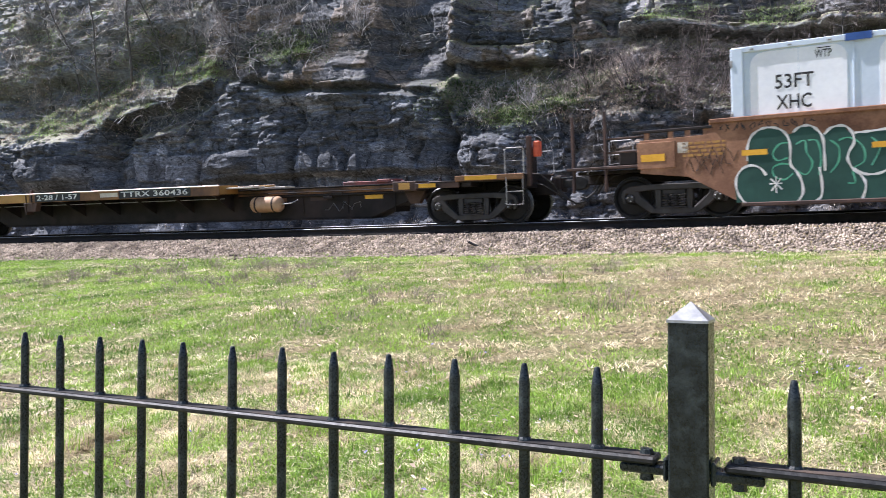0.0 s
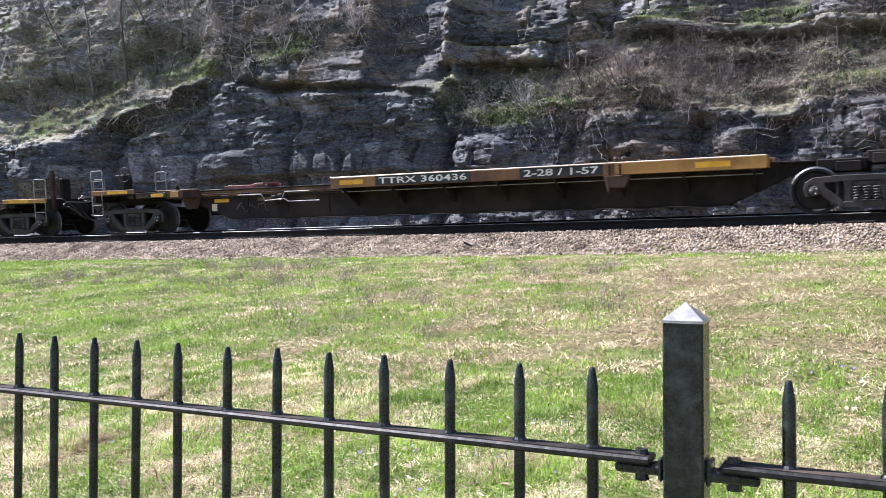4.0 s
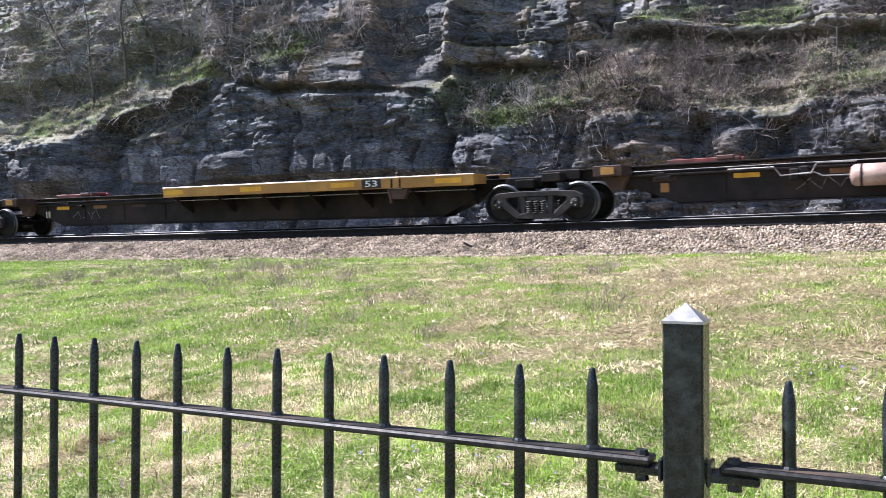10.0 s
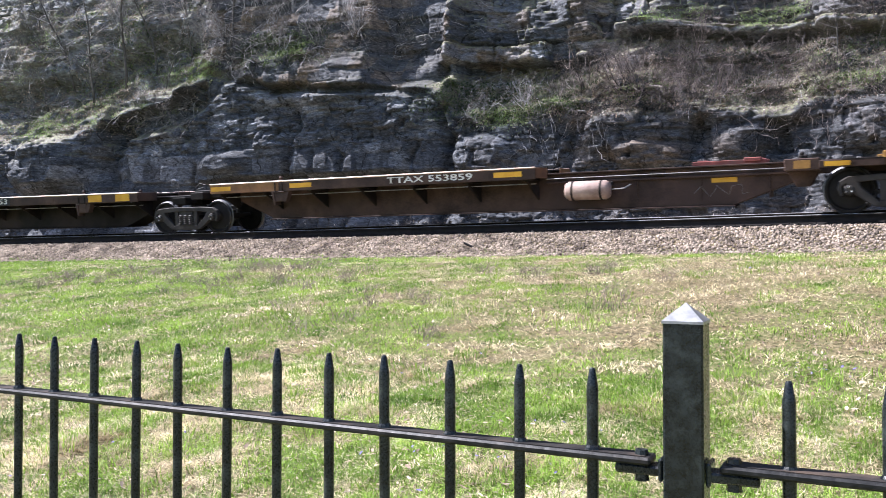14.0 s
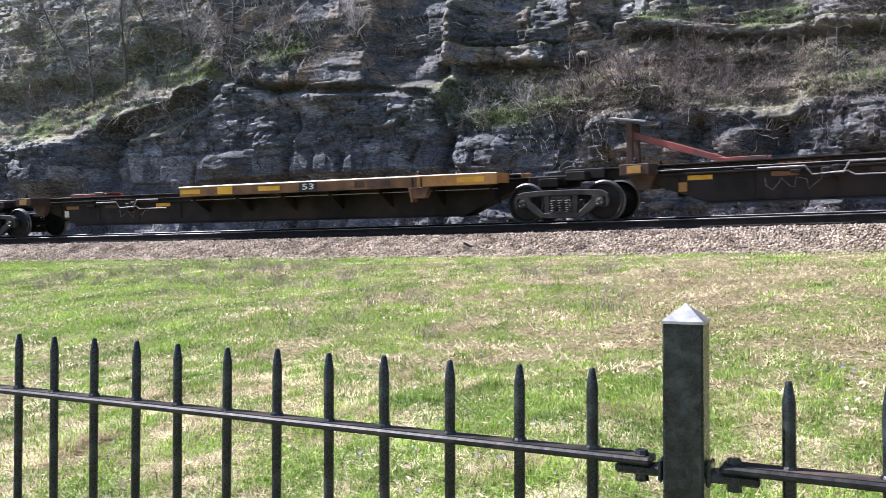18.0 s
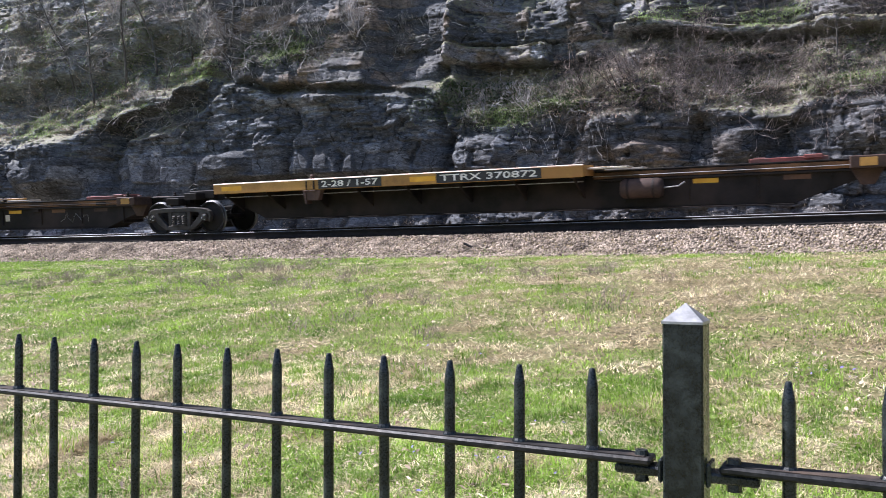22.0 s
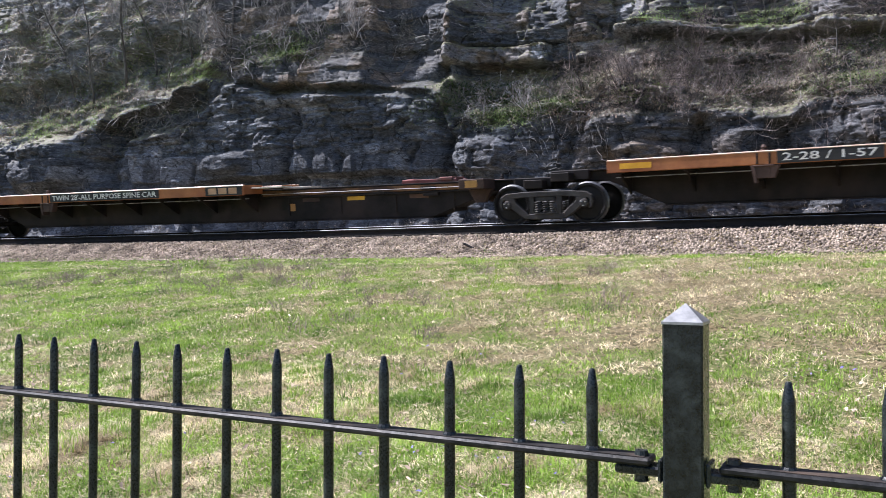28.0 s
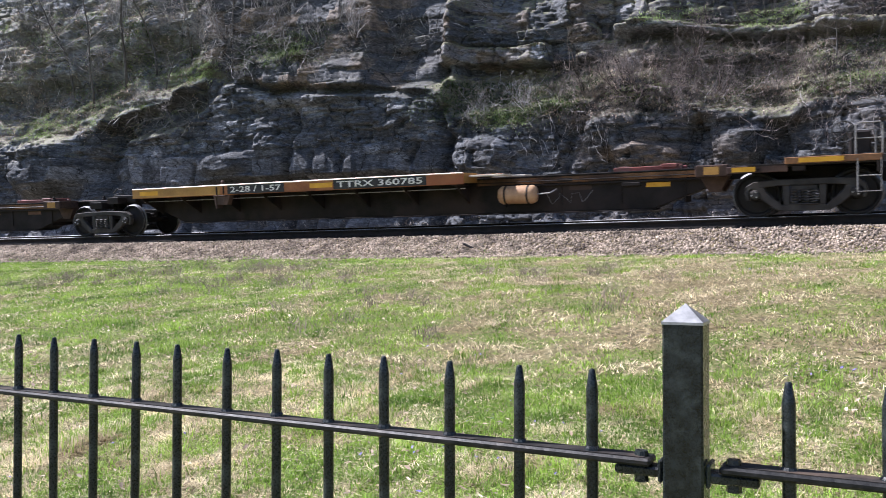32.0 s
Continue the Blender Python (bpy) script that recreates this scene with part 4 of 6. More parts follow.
# ---- growth on the cliff ----
def twig_tree(seed, height, limbs, r, droop=0.0, fork=2, material=None):
    """A bare shrub: tapered stems that fork into thin twigs."""
    rng = np.random.RandomState(seed)
    bm = bmesh.new()

    def grow(p, d, length, rad, depth):
        pts = [p]
        for i in range(3):
            d = (d + Vector(rng.normal(0, 0.22, 3)) + Vector((0, 0, 0.06 - droop * 0.12))).normalized()
            pts.append(pts[-1] + d * length / 3)
        tube(bm, pts, rad, 4 if depth == 0 else 3, 0.45)
        if depth < fork:
            for i in range(rng.randint(2, 5)):
                q = pts[rng.randint(1, 4)]
                nd = (d + Vector(rng.normal(0, 0.65, 3))).normalized()
                grow(q, nd, length * rng.uniform(0.4, 0.75), rad * 0.5, depth + 1)
    for i in range(limbs):
        a = rng.uniform(0, 6.28)
        grow(Vector((rng.normal(0, 0.06), rng.normal(0, 0.06), -0.1)), Vector((0.5 * math.cos(a), 0.5 * math.sin(a), 1 - droop)).normalized(), height * rng.uniform(0.6, 1.1), r, 0)
    me = bpy.data.meshes.new("bare_shrub")
    bm.to_mesh(me)
    bm.free()
    me.materials.append(material or M_TWIG)
    return me


SHRUBS = [twig_tree(30 + i, 0.9, 8, 0.010, 0.0, 3) for i in range(4)] + [twig_tree(40 + i, 0.7, 9, 0.008, 1.1, 3) for i in range(3)]
BROWN_SHRUBS = [twig_tree(34 + i, 0.9, 8, 0.010, 0.0, 3, M_TWIGDARK) for i in range(3)] + [twig_tree(44 + i, 0.7, 9, 0.008, 1.1, 3, M_TWIGDARK) for i in range(2)]
rng = np.random.RandomState(77)


def on_cliff(s, z):
    o = float(cliff_out(np.array(s), np.array(z)))
    x, y = at(s, o)
    return float(x), float(y), z + float(grade(s))


# zones: along, heights, how many, size
for s0, s1, z0, z1, n, size in ((1.2, 3.6, 6.5, 7.4, 11, 1.4), (3.6, 9.8, 6.0, 8.0, 16, 1.0), (-2.5, 1.2, 6.2, 7.6, 14, 0.8), (-25, -20.5, 7.6, 13.2, 18, 1.2), (-19, -13.5, 10.2, 13.0, 9, 1.1),
                                (-13.5, -9.5, 9.3, 11.6, 16, 1.1), (-9.5, -5, 9.6, 10.8, 10, 0.9), (2, 10.5, 8.4, 9.4, 16, 0.9), (-17.2, -14, 7.6, 8.4, 8, 0.8)):
    for i in range(n):
        s, z = rng.uniform(s0, s1), rng.uniform(z0, z1)
        x, y, zz = on_cliff(s, z)
        kinds = BROWN_SHRUBS if s > 0 else SHRUBS
        ob = new("bare_shrub", kinds[rng.randint(0, len(kinds))])
        ob.matrix_basis = pose(x, y, zz - 0.02, rng.uniform(5, 40), 0, -math.degrees(HEAD) + rng.uniform(-25, 25)) @ Matrix.Rotation(rng.uniform(0, 6.28), 4, "Z") @ Matrix.Scale(size * rng.uniform(0.6, 1.4), 4)
        tagged(ob, "leafless brown shrub growing from the rocky slope" if s > 0 else "leafless grey shrub growing from the rock", "shrub", "bare shrubs on the cliff")


def bare_tree(seed, height, r):
    """A thin leafless tree: trunk and branches as two parts."""
    rng = np.random.RandomState(seed)
    root = empty("bare_tree")
    bm, d, pts = bmesh.new(), Vector((0, 0, 1)), [Vector((0, 0, -0.2))]
    for i in range(8):
        d = (d + Vector((rng.normal(0, 0.09), rng.normal(0, 0.09), 0.05))).normalized()
        pts.append(pts[-1] + d * height / 8)
    tube(bm, pts, r, 7, 0.3)
    part("trunk", bm, M_BARK, root, smooth=True)
    bm = bmesh.new()
    for i in range(26):
        q = pts[rng.randint(2, 9)]
        a = rng.uniform(0, 6.28)
        e = Vector((math.cos(a), math.sin(a), rng.uniform(0.1, 0.9))).normalized()
        bp = [q]
        for j in range(4):
            e = (e + Vector(rng.normal(0, 0.18, 3))).normalized()
            bp.append(bp[-1] + e * height * 0.06)
        tube(bm, bp, r * 0.25, 3, 0.3)
        for j in range(3):
            f = (e + Vector(rng.normal(0, 0.6, 3))).normalized()
            b0 = bp[rng.randint(1, 5)]
            tube(bm, [b0, b0 + f * height * 0.05, b0 + (f + Vector(rng.normal(0, 0.3, 3))).normalized() * height * 0.1], r * 0.1, 3, 0.4)
    part("crown", bm, M_TWIG, root)
    return root


for i, (s, z, h, r) in enumerate(((-19.0, 8.3, 6.0, 0.05), (-17.4, 8.9, 6.5, 0.07), (-16.2, 9.3, 5.0, 0.05), (-15.4, 7.6, 4.2, 0.04), (-20.6, 9.0, 5.5, 0.06), (-14.6, 9.8, 5.0, 0.05), (-22.0, 8.2, 6.0, 0.06),
                                  (-12.0, 10.0, 4.5, 0.045), (8.3, 6.9, 2.2, 0.03))):
    t = bare_tree(60 + i, h, r)
    t.matrix_basis = pose(*on_cliff(s, z), rng.uniform(0, 10), rng.uniform(-8, 8), rng.uniform(0, 360))
    tagged(t, "slender leafless tree rooted on a rock ledge", "tree", "bare trees on the cliff")


def tufts(name, seed, zones, size, material, label, category, per=40, spread_=0.16, slim=0.3, drop=0.0):
    """Small leaves or blades in loose clumps that cling to the rock, as one mesh. Zones: along, heights, clumps."""
    rng = np.random.RandomState(seed)
    cs_, cz_ = (np.concatenate(v) for v in zip(*[(rng.uniform(a, b, n), rng.uniform(c, d, n)) for a, b, c, d, n in zones]))
    k = np.repeat(np.arange(len(cs_)), per)
    wide = spread_ * rng.uniform(0.5, 1.6, len(cs_))[k]
    s, z = cs_[k] + rng.normal(0, 1, len(k)) * wide, cz_[k] + rng.normal(0, 0.6, len(k)) * wide
    x, y = at(s, cliff_out(s, z) - 0.02 - 0.09 * rng.rand(len(k)) ** 2)
    p = np.stack([x, y, z + grade(s)], 1)
    a, h = rng.uniform(0, 6.283, len(k)), size * rng.uniform(0.5, 1.4, len(k))
    d = np.stack([0.7 * np.cos(a), 0.7 * np.sin(a) - 0.2, rng.uniform(-0.1, 1.0, len(k)) - drop], 1) * h[:, None]
    w = np.stack([-np.sin(a), np.cos(a), rng.uniform(-0.5, 0.5, len(k))], 1) * (h * slim)[:, None]
    V = np.stack([p, p + d * 0.45 + w, p + d, p + d * 0.45 - w], 1).reshape(-1, 3)
    b = (np.arange(len(k)) * 4)[:, None]
    return tagged(new(name, mesh_from(name, V, np.concatenate([b + [0, 1, 2], b + [0, 2, 3]]), material)), label, category, kind="stuff")


tufts("cliff_greenery", 90, ((-23, -20.3, 6.9, 8.1, 60), (-20.5, -17, 7.2, 9.6, 60), (-18.5, -13.5, 8.6, 10.6, 60), (-14.6, -12.6, 8.7, 9.3, 40), (-10.4, -8.6, 9.1, 9.8, 36), (-2.0, 0.9, 6.0, 6.9, 34), (-1.8, 0.0, 6.0, 6.4, 18),
                             (2.8, 4.6, 9.1, 9.5, 26), (5.6, 7.4, 8.7, 9.3, 26), (7.6, 9.8, 6.2, 7.6, 34), (2.0, 4.0, 6.3, 6.8, 20), (-25, -14, 7, 13, 110)),
      0.06, M_TUFT, "fresh green leaves and grass on the rock ledges", "greenery", 70, 0.2, 0.22)
tufts("cliff_ivy", 92, ((-3.2, 1.6, 6.2, 7.7, 150), (-22, -14, 7.5, 12.5, 24), (-18, -16.6, 10.4, 11.6, 14), (-11.5, -8, 8.8, 10.2, 60), (5.5, 9.8, 6.2, 8.0, 40), (-4.6, -3.2, 6.2, 7.4, 12)),
      0.06, M_IVY, "dark green creeping leaves on the rock", "creeper", 60, 0.24, 0.34)
tufts("cliff_dead_grass", 91, ((-25, -13, 6.9, 13, 330), (-3, 3.0, 6.0, 7.9, 90), (1.2, 10.5, 6.0, 8.4, 330), (-13, -5, 8.9, 10.6, 90), (-10, 9, 2.5, 2.9, 60), (-20, -8, 3.0, 3.4, 30)),
      0.17, M_LITTER, "dead grass and litter hanging on the rock ledges", "dead grass", 30, 0.2, 0.05, 0.35)
tufts("cliff_litter", 93, ((-24, -17, 6.8, 9.5, 220), (-25, -13, 8, 13, 330), (1.2, 10.2, 5.9, 8.2, 420), (-2.5, 1.5, 6.0, 7.4, 60)),
      0.055, M_DRYLEAF, "pale brown dead leaves caught on the slope", "leaves", 26, 0.25, 0.45)


def long_twigs(seed, zones, material, label):
    """Loose fallen twigs and hanging vines over the slopes, as one mesh. Zones: along, heights, how many, length, how much they curl, how far they hang."""
    rng = np.random.RandomState(seed)
    V, Fc, n0 = [], [], 0
    ring = np.array([[math.cos(a), math.sin(a)] for a in (0, 2.094, 4.189)])
    for s0, s1, z0, z1, n, L, curl, hang in zones:
        s, z = rng.uniform(s0, s1, n), rng.uniform(z0, z1, n)
        x, y = at(s, cliff_out(s, z) - 0.05)
        p = np.stack([x, y, z + grade(s)], 1)
        d = np.stack([rng.normal(0, 1, n), rng.normal(-0.15, 0.3, n), rng.normal(0.1, 0.7, n) - hang], 1)
        bend, step = rng.normal(0, curl, (n, 3)), (L * rng.uniform(0.4, 1.3, n) / 6)[:, None]
        r0 = rng.uniform(0.004, 0.010, n) * (1 + 0.8 * (rng.rand(n) > 0.93))
        pts = []
        for i in range(7):
            d = d / np.linalg.norm(d, axis=1)[:, None]
            u = np.cross(d, (0.3, 0.9, 0.2))
            u /= np.linalg.norm(u, axis=1)[:, None]
            w = np.cross(d, u)
            r = (r0 * (1 - 0.11 * i))[:, None, None]
            pts.append(p[:, None] + r * (ring[None, :, :1] * u[:, None] + ring[None, :, 1:] * w[:, None]))
            p, d = p + d * step, d + bend + rng.normal(0, 0.28, (n, 3)) + (0, 0, -0.12 * hang)
        V.append(np.stack(pts, 1).reshape(-1, 3))
        b = (n0 + np.arange(n) * 21)[:, None]
        Fc += [b + [i * 3 + j, i * 3 + (j + 1) % 3, i * 3 + 3 + (j + 1) % 3, i * 3 + 3 + j] for i in range(6) for j in range(3)]
        n0 += n * 21
    return tagged(new("fallen_twigs", mesh_from("fallen_twigs", np.concatenate(V), np.concatenate(Fc), material)), label, "twigs", kind="stuff")


long_twigs(95, ((3.8, 7.0, 6.2, 8.1, 620, 0.9, 0.22, 0.0), (1.0, 4.0, 6.4, 8.0, 200, 1.1, 0.12, -0.3), (6.8, 10.2, 5.6, 8.0, 480, 1.0, 0.2, 0.6), (2, 10, 8.4, 9.3, 160, 0.8, 0.2, 0.5), (5, 9.5, 4.8, 6, 90, 0.8, 0.15, 1.0)),
           M_TWIGDARK, "brown dead twigs and vines tangled over the slope")
long_twigs(96, ((-25, -19, 7.6, 13, 380, 1.2, 0.12, 0.0), (-19, -13, 9.0, 13, 260, 1.1, 0.12, 0.0), (-13, -9.5, 9.2, 11.5, 200, 1.0, 0.14, 0.0), (-11.5, -8, 8.8, 10.2, 160, 0.8, 0.16, 0.5), (-9, -2, 9.2, 10.8, 120, 0.8, 0.14, 0.3),
                (-3, 1.5, 6.2, 7.8, 320, 0.8, 0.16, 0.4), (4.5, 9.5, 5.8, 7.8, 110, 1.0, 0.2, 0.4), (-17.2, -13.5, 7.0, 8.3, 110, 1.0, 0.15, 1.0), (-1.0, 2.5, 5.0, 6.3, 60, 0.9, 0.12, 1.2)),
           M_TWIG, "pale dead twigs and vines lying over the rock ledges")


# ---- loose blocks at the foot of the cliff ----
def boulder(seed, r):
    rng = np.random.RandomState(seed)
    bm = bmesh.new()
    bmesh.ops.create_icosphere(bm, subdivisions=2, radius=1)
    for v in bm.verts:
        k = max(abs(v.co.x), abs(v.co.y), abs(v.co.z))
        v.co = v.co * (0.55 + 0.45 / k) * 0.8
        v.co += Vector(rng.normal(0, 0.07, 3))
        v.co = Vector((v.co.x * r[0], v.co.y * r[1], v.co.z * r[2]))
    me = bpy.data.meshes.new("boulder")
    bm.to_mesh(me)
    bm.free()
    return me


M_BOULDER = mat("pale_broken_rock", (0.07, 0.058, 0.05), (0.22, 0.18, 0.15), 2.5, 0.9, 0, 0.6, 24, vary=0.3)
rocks = [boulder(i, (0.55, 0.35, 0.24)) for i in range(4)]
for me in rocks:
    me.materials.append(M_BOULDER)
rng = np.random.RandomState(8)
for i in range(30):
    s = -17 + i * 0.9 + rng.uniform(-0.3, 0.3)
    o = rng.uniform(3.2, 4.4)
    x, y = at(s, o)
    k = rng.uniform(0.45, 1.0) if i % 6 else 1.25
    b = new("boulder", rocks[i % 4])
    b.matrix_basis = pose(float(x), float(y), float(ground_z(s, o)) + 0.1 * k, rng.uniform(-14, 14), rng.uniform(-14, 14), rng.uniform(0, 360)) @ Matrix.Scale(k, 4)
    tagged(b, "pale broken rock lying at the foot of the cliff", "rock", "broken rocks by the track")

M_SLAB = mat("pinkish_slab", (0.2, 0.15, 0.12), (0.42, 0.33, 0.28), 3, 0.85, 0, 0.3, 30)
# pale slabs that lean at the foot of the cliff
for s, o, k, rz in ((4.05, 3.3, 1.0, -20), (5.6, 3.5, 0.6, 15), (8.2, 3.2, 0.75, -30)):
    x, y = at(s, o)
    bm = prism(bmesh.new(), [(-0.55, -0.1), (-0.35, 0.02), (0.1, 0.22), (0.5, 0.34), (0.56, 0.27), (0.3, 0.02), (0.32, -0.12)], -0.22, 0.22, 0.02)
    slab = new("rock_slab")
    slab.matrix_basis = pose(float(x), float(y), float(ground_z(s, o)) + 0.08, 12, 0, -26 + rz) @ Matrix.Scale(k, 4)
    part("slab", bm, M_SLAB, slab)
    tagged(slab, "pale pinkish flat rock slab leaning beside the track", "rock", "broken rocks by the track")


# ---- the train ----
WHEEL_R, WHEELBASE = 0.457, 1.84
moving = []          # (thing, distance along the train, half the pivots' distance, lift on the springs)
spinning = []        # (wheelset, distance along the train, place on its truck)


def wheel_bm(side):
    """A cast wheel: tread, flange on the inside, dished plate and hub."""
    s = side
    prof = [(0.085, s * 0.80), (0.13, s * 0.80), (0.15, s * 0.765), (0.365, s * 0.745), (0.40, s * 0.80), (0.443, s * 0.80), (0.4515, s * 0.79)]
    bm = lathe(bmesh.new(), prof + [(0.39, s * 0.70), (0.14, s * 0.68), (0.085, s * 0.66)], "y", sides=36)
    return bm


def truck_template():
    t = empty("rail_truck")
    tagged(t, "dark cast steel freight truck with two wheelsets", "rail truck", "trucks under the train")
    # side frames
    for s in (-1, 1):
        bm = bmesh.new()
        y0, y1 = s * 0.93, s * 1.06
        prism(bm, [(-1.1, 0.44), (-1.06, 0.58), (-0.92, 0.665), (-0.5, 0.695), (0.5, 0.695), (0.92, 0.665), (1.06, 0.58), (1.1, 0.44), (1.03, 0.44), (0.98, 0.52), (0.8, 0.545), (0.45, 0.575), (-0.45, 0.575), (-0.8, 0.545), (-0.98, 0.52), (-1.03, 0.44)], y0, y1, 0.012)
        for k in (-1, 1):
            prism(bm, [(k * 0.95, 0.56), (k * 0.72, 0.565), (k * 0.69, 0.47), (k * 0.40, 0.20), (k * 0.35, 0.085), (k * 0.46, 0.085), (k * 0.60, 0.17), (k * 0.80, 0.32), (k * 0.86, 0.42), (k * 0.94, 0.44)], y0, y1, 0.018)
            prism(bm, [(k * 0.26, 0.15), (k * 0.26, 0.60), (k * 0.39, 0.60), (k * 0.37, 0.15)], y0 - 0.01 * s, y1 - 0.02 * s, 0.012)
            prism(bm, [(k * 1.10, 0.47), (k * 1.05, 0.30), (k * 0.99, 0.30), (k * 1.02, 0.47)], y0, y1, 0.01)
        prism(bm, [(-0.46, 0.15), (-0.36, 0.075), (0.36, 0.075), (0.46, 0.15), (0.36, 0.20), (-0.36, 0.20)], y0, y1, 0.012)
        f = part("side_frame", bm, M_TRUCK, t)
        for k in (-1, 1):
            part("pedestal_jaw", boxed(k * 0.895 - 0.15, k * 0.895 + 0.15, s * 0.94 - 0.05, s * 0.94 + 0.05, 0.50, 0.575, bevel=0.012), M_TRUCK, f)
        # spring nest
        for i in range(3):
            cb = bmesh.new()
            cx = -0.165 + 0.165 * i
            tube(cb, [(cx + 0.068 * math.cos(a), s * 1.02 + 0.068 * math.sin(a), 0.215 + 0.052 * a / 6.283) for a in np.linspace(0, 5 * 6.283, 36)], 0.014, 4)
            part("spring", cb, M_SPRING, t)
        part("bolster_end", boxed(-0.235, 0.235, s * 0.80, s * 1.04, 0.475, 0.575, bevel=0.015), M_TRUCK, t)
        part("spring_seat", boxed(-0.25, 0.25, s * 0.92, s * 1.09, 0.195, 0.222, bevel=0.006), M_TRUCK, t)
    part("bolster", boxed(-0.2, 0.2, -0.8, 0.8, 0.46, 0.62, bevel=0.02), M_TRUCK, t)
    bm = bmesh.new()
    lathe(bm, [(0.2, 0.0), (0.2, 0.06)], "y", sides=20)
    bmesh.ops.rotate(bm, verts=bm.verts, cent=(0, 0, 0), matrix=Matrix.Rotation(radians(90), 3, "X"))
    bmesh.ops.translate(bm, verts=bm.verts, vec=(0, 0, 0.62))
    part("centre_bowl", bm, M_TRUCK, t)
    bm = bmesh.new()
    for k in (-1, 1):
        tube(bm, [(k * 0.42, -0.78, 0.36), (k * 0.42, 0.78, 0.36)], 0.04, 6)
    part("brake_beam", bm, M_TRUCK, t)
    for o in t.children:
        o.data.transform(Matrix.Translation((0, 0, 0.035)) @ Matrix.Diagonal((1.03, 1, 1.03, 1)))
        for c in o.children:
            c.data.transform(Matrix.Translation((0, 0, 0.035)) @ Matrix.Diagonal((1.03, 1, 1.03, 1)))
    for k in (-1, 1):
        ws = new("wheelset")
        ws.parent = t
        ws.empty_display_size = 0.2
        ws.location = (k * WHEELBASE / 2, 0, WHEEL_R)
        part("axle", lathe(bmesh.new(), [(0.07, -1.0), (0.08, -0.6), (0.075, 0.6), (0.07, 1.0)], "y", sides=14), M_WHEEL, ws, smooth=True)
        for s in (-1, 1):
            part("wheel", wheel_bm(s), M_WHEEL, ws)
            tread = lathe(bmesh.new(), [(0.45, s * 0.797), (WHEEL_R, s * 0.79), (WHEEL_R + 0.003, s * 0.72), (WHEEL_R + 0.028, s * 0.705), (WHEEL_R + 0.028, s * 0.69), (0.44, s * 0.675)], "y", sides=40, caps=False)
            part("tread", tread, M_TREAD, ws, "wheel tread worn bright", smooth=False)
            cap = lathe(bmesh.new(), [(0.10, s * 0.93), (0.10, s * 1.075), (0.085, s * 1.10), (0.05, s * 1.11)], "y", sides=18)
            part("bearing_cap", cap, M_TRUCK, ws)
            for j in range(3):
                a = j * 2.0944
                part("cap_bolt", boxed(0.058 * math.cos(a) - 0.014, 0.058 * math.cos(a) + 0.014, s * 1.10, s * 1.125, 0.058 * math.sin(a) - 0.014, 0.058 * math.sin(a) + 0.014, bevel=0.003), M_STEEL, ws)
    return t


TRUCK = truck_template()


def add_truck(u):
    global TRUCK
    t = TRUCK if not any(m[0] == TRUCK for m in moving) else copy_thing(TRUCK, Matrix())
    moving.append((t, u, 0.0, 0.0))
    for ws in t.children:
        if ws.name.startswith("wheelset"):
            spinning.append((ws, u, 1 if ws.location.x > 0 else -1))


def bars(name, x0, x1, z0, z1, y, material, parent, rows=2, seed=0):
    """Small unreadable stencilling, as broken bars."""
    rng = random.Random(seed)
    bm = bmesh.new()
    h = (z1 - z0) / (rows * 1.7)
    for r in range(rows):
        x, z = x0, z1 - h - r * h * 1.7
        while x < x1:
            w = rng.uniform(0.05, 0.16)
            box(bm, x, min(x + w, x1), y - 0.002, y, z, z + h)
            x += w + rng.uniform(0.025, 0.05)
    part(name, bm, material, parent)


def hitch_down(u, x0, x1, z):
    """A trailer hitch folded flat on the spine."""
    h = bmesh.new()
    box(h, x0, x1, -0.36, -0.26, z, z + 0.09, 0.01)
    box(h, x0, x1, 0.26, 0.36, z, z + 0.09, 0.01)
    box(h, x0 + 0.1, x0 + 0.3, -0.3, 0.3, z + 0.02, z + 0.11, 0.01)
    box(h, x1 - 0.45, x1 - 0.1, -0.4, 0.4, z + 0.04, z + 0.13, 0.015)
    part("folded_hitch", h, M_RED, u, "faded red trailer hitch folded flat")


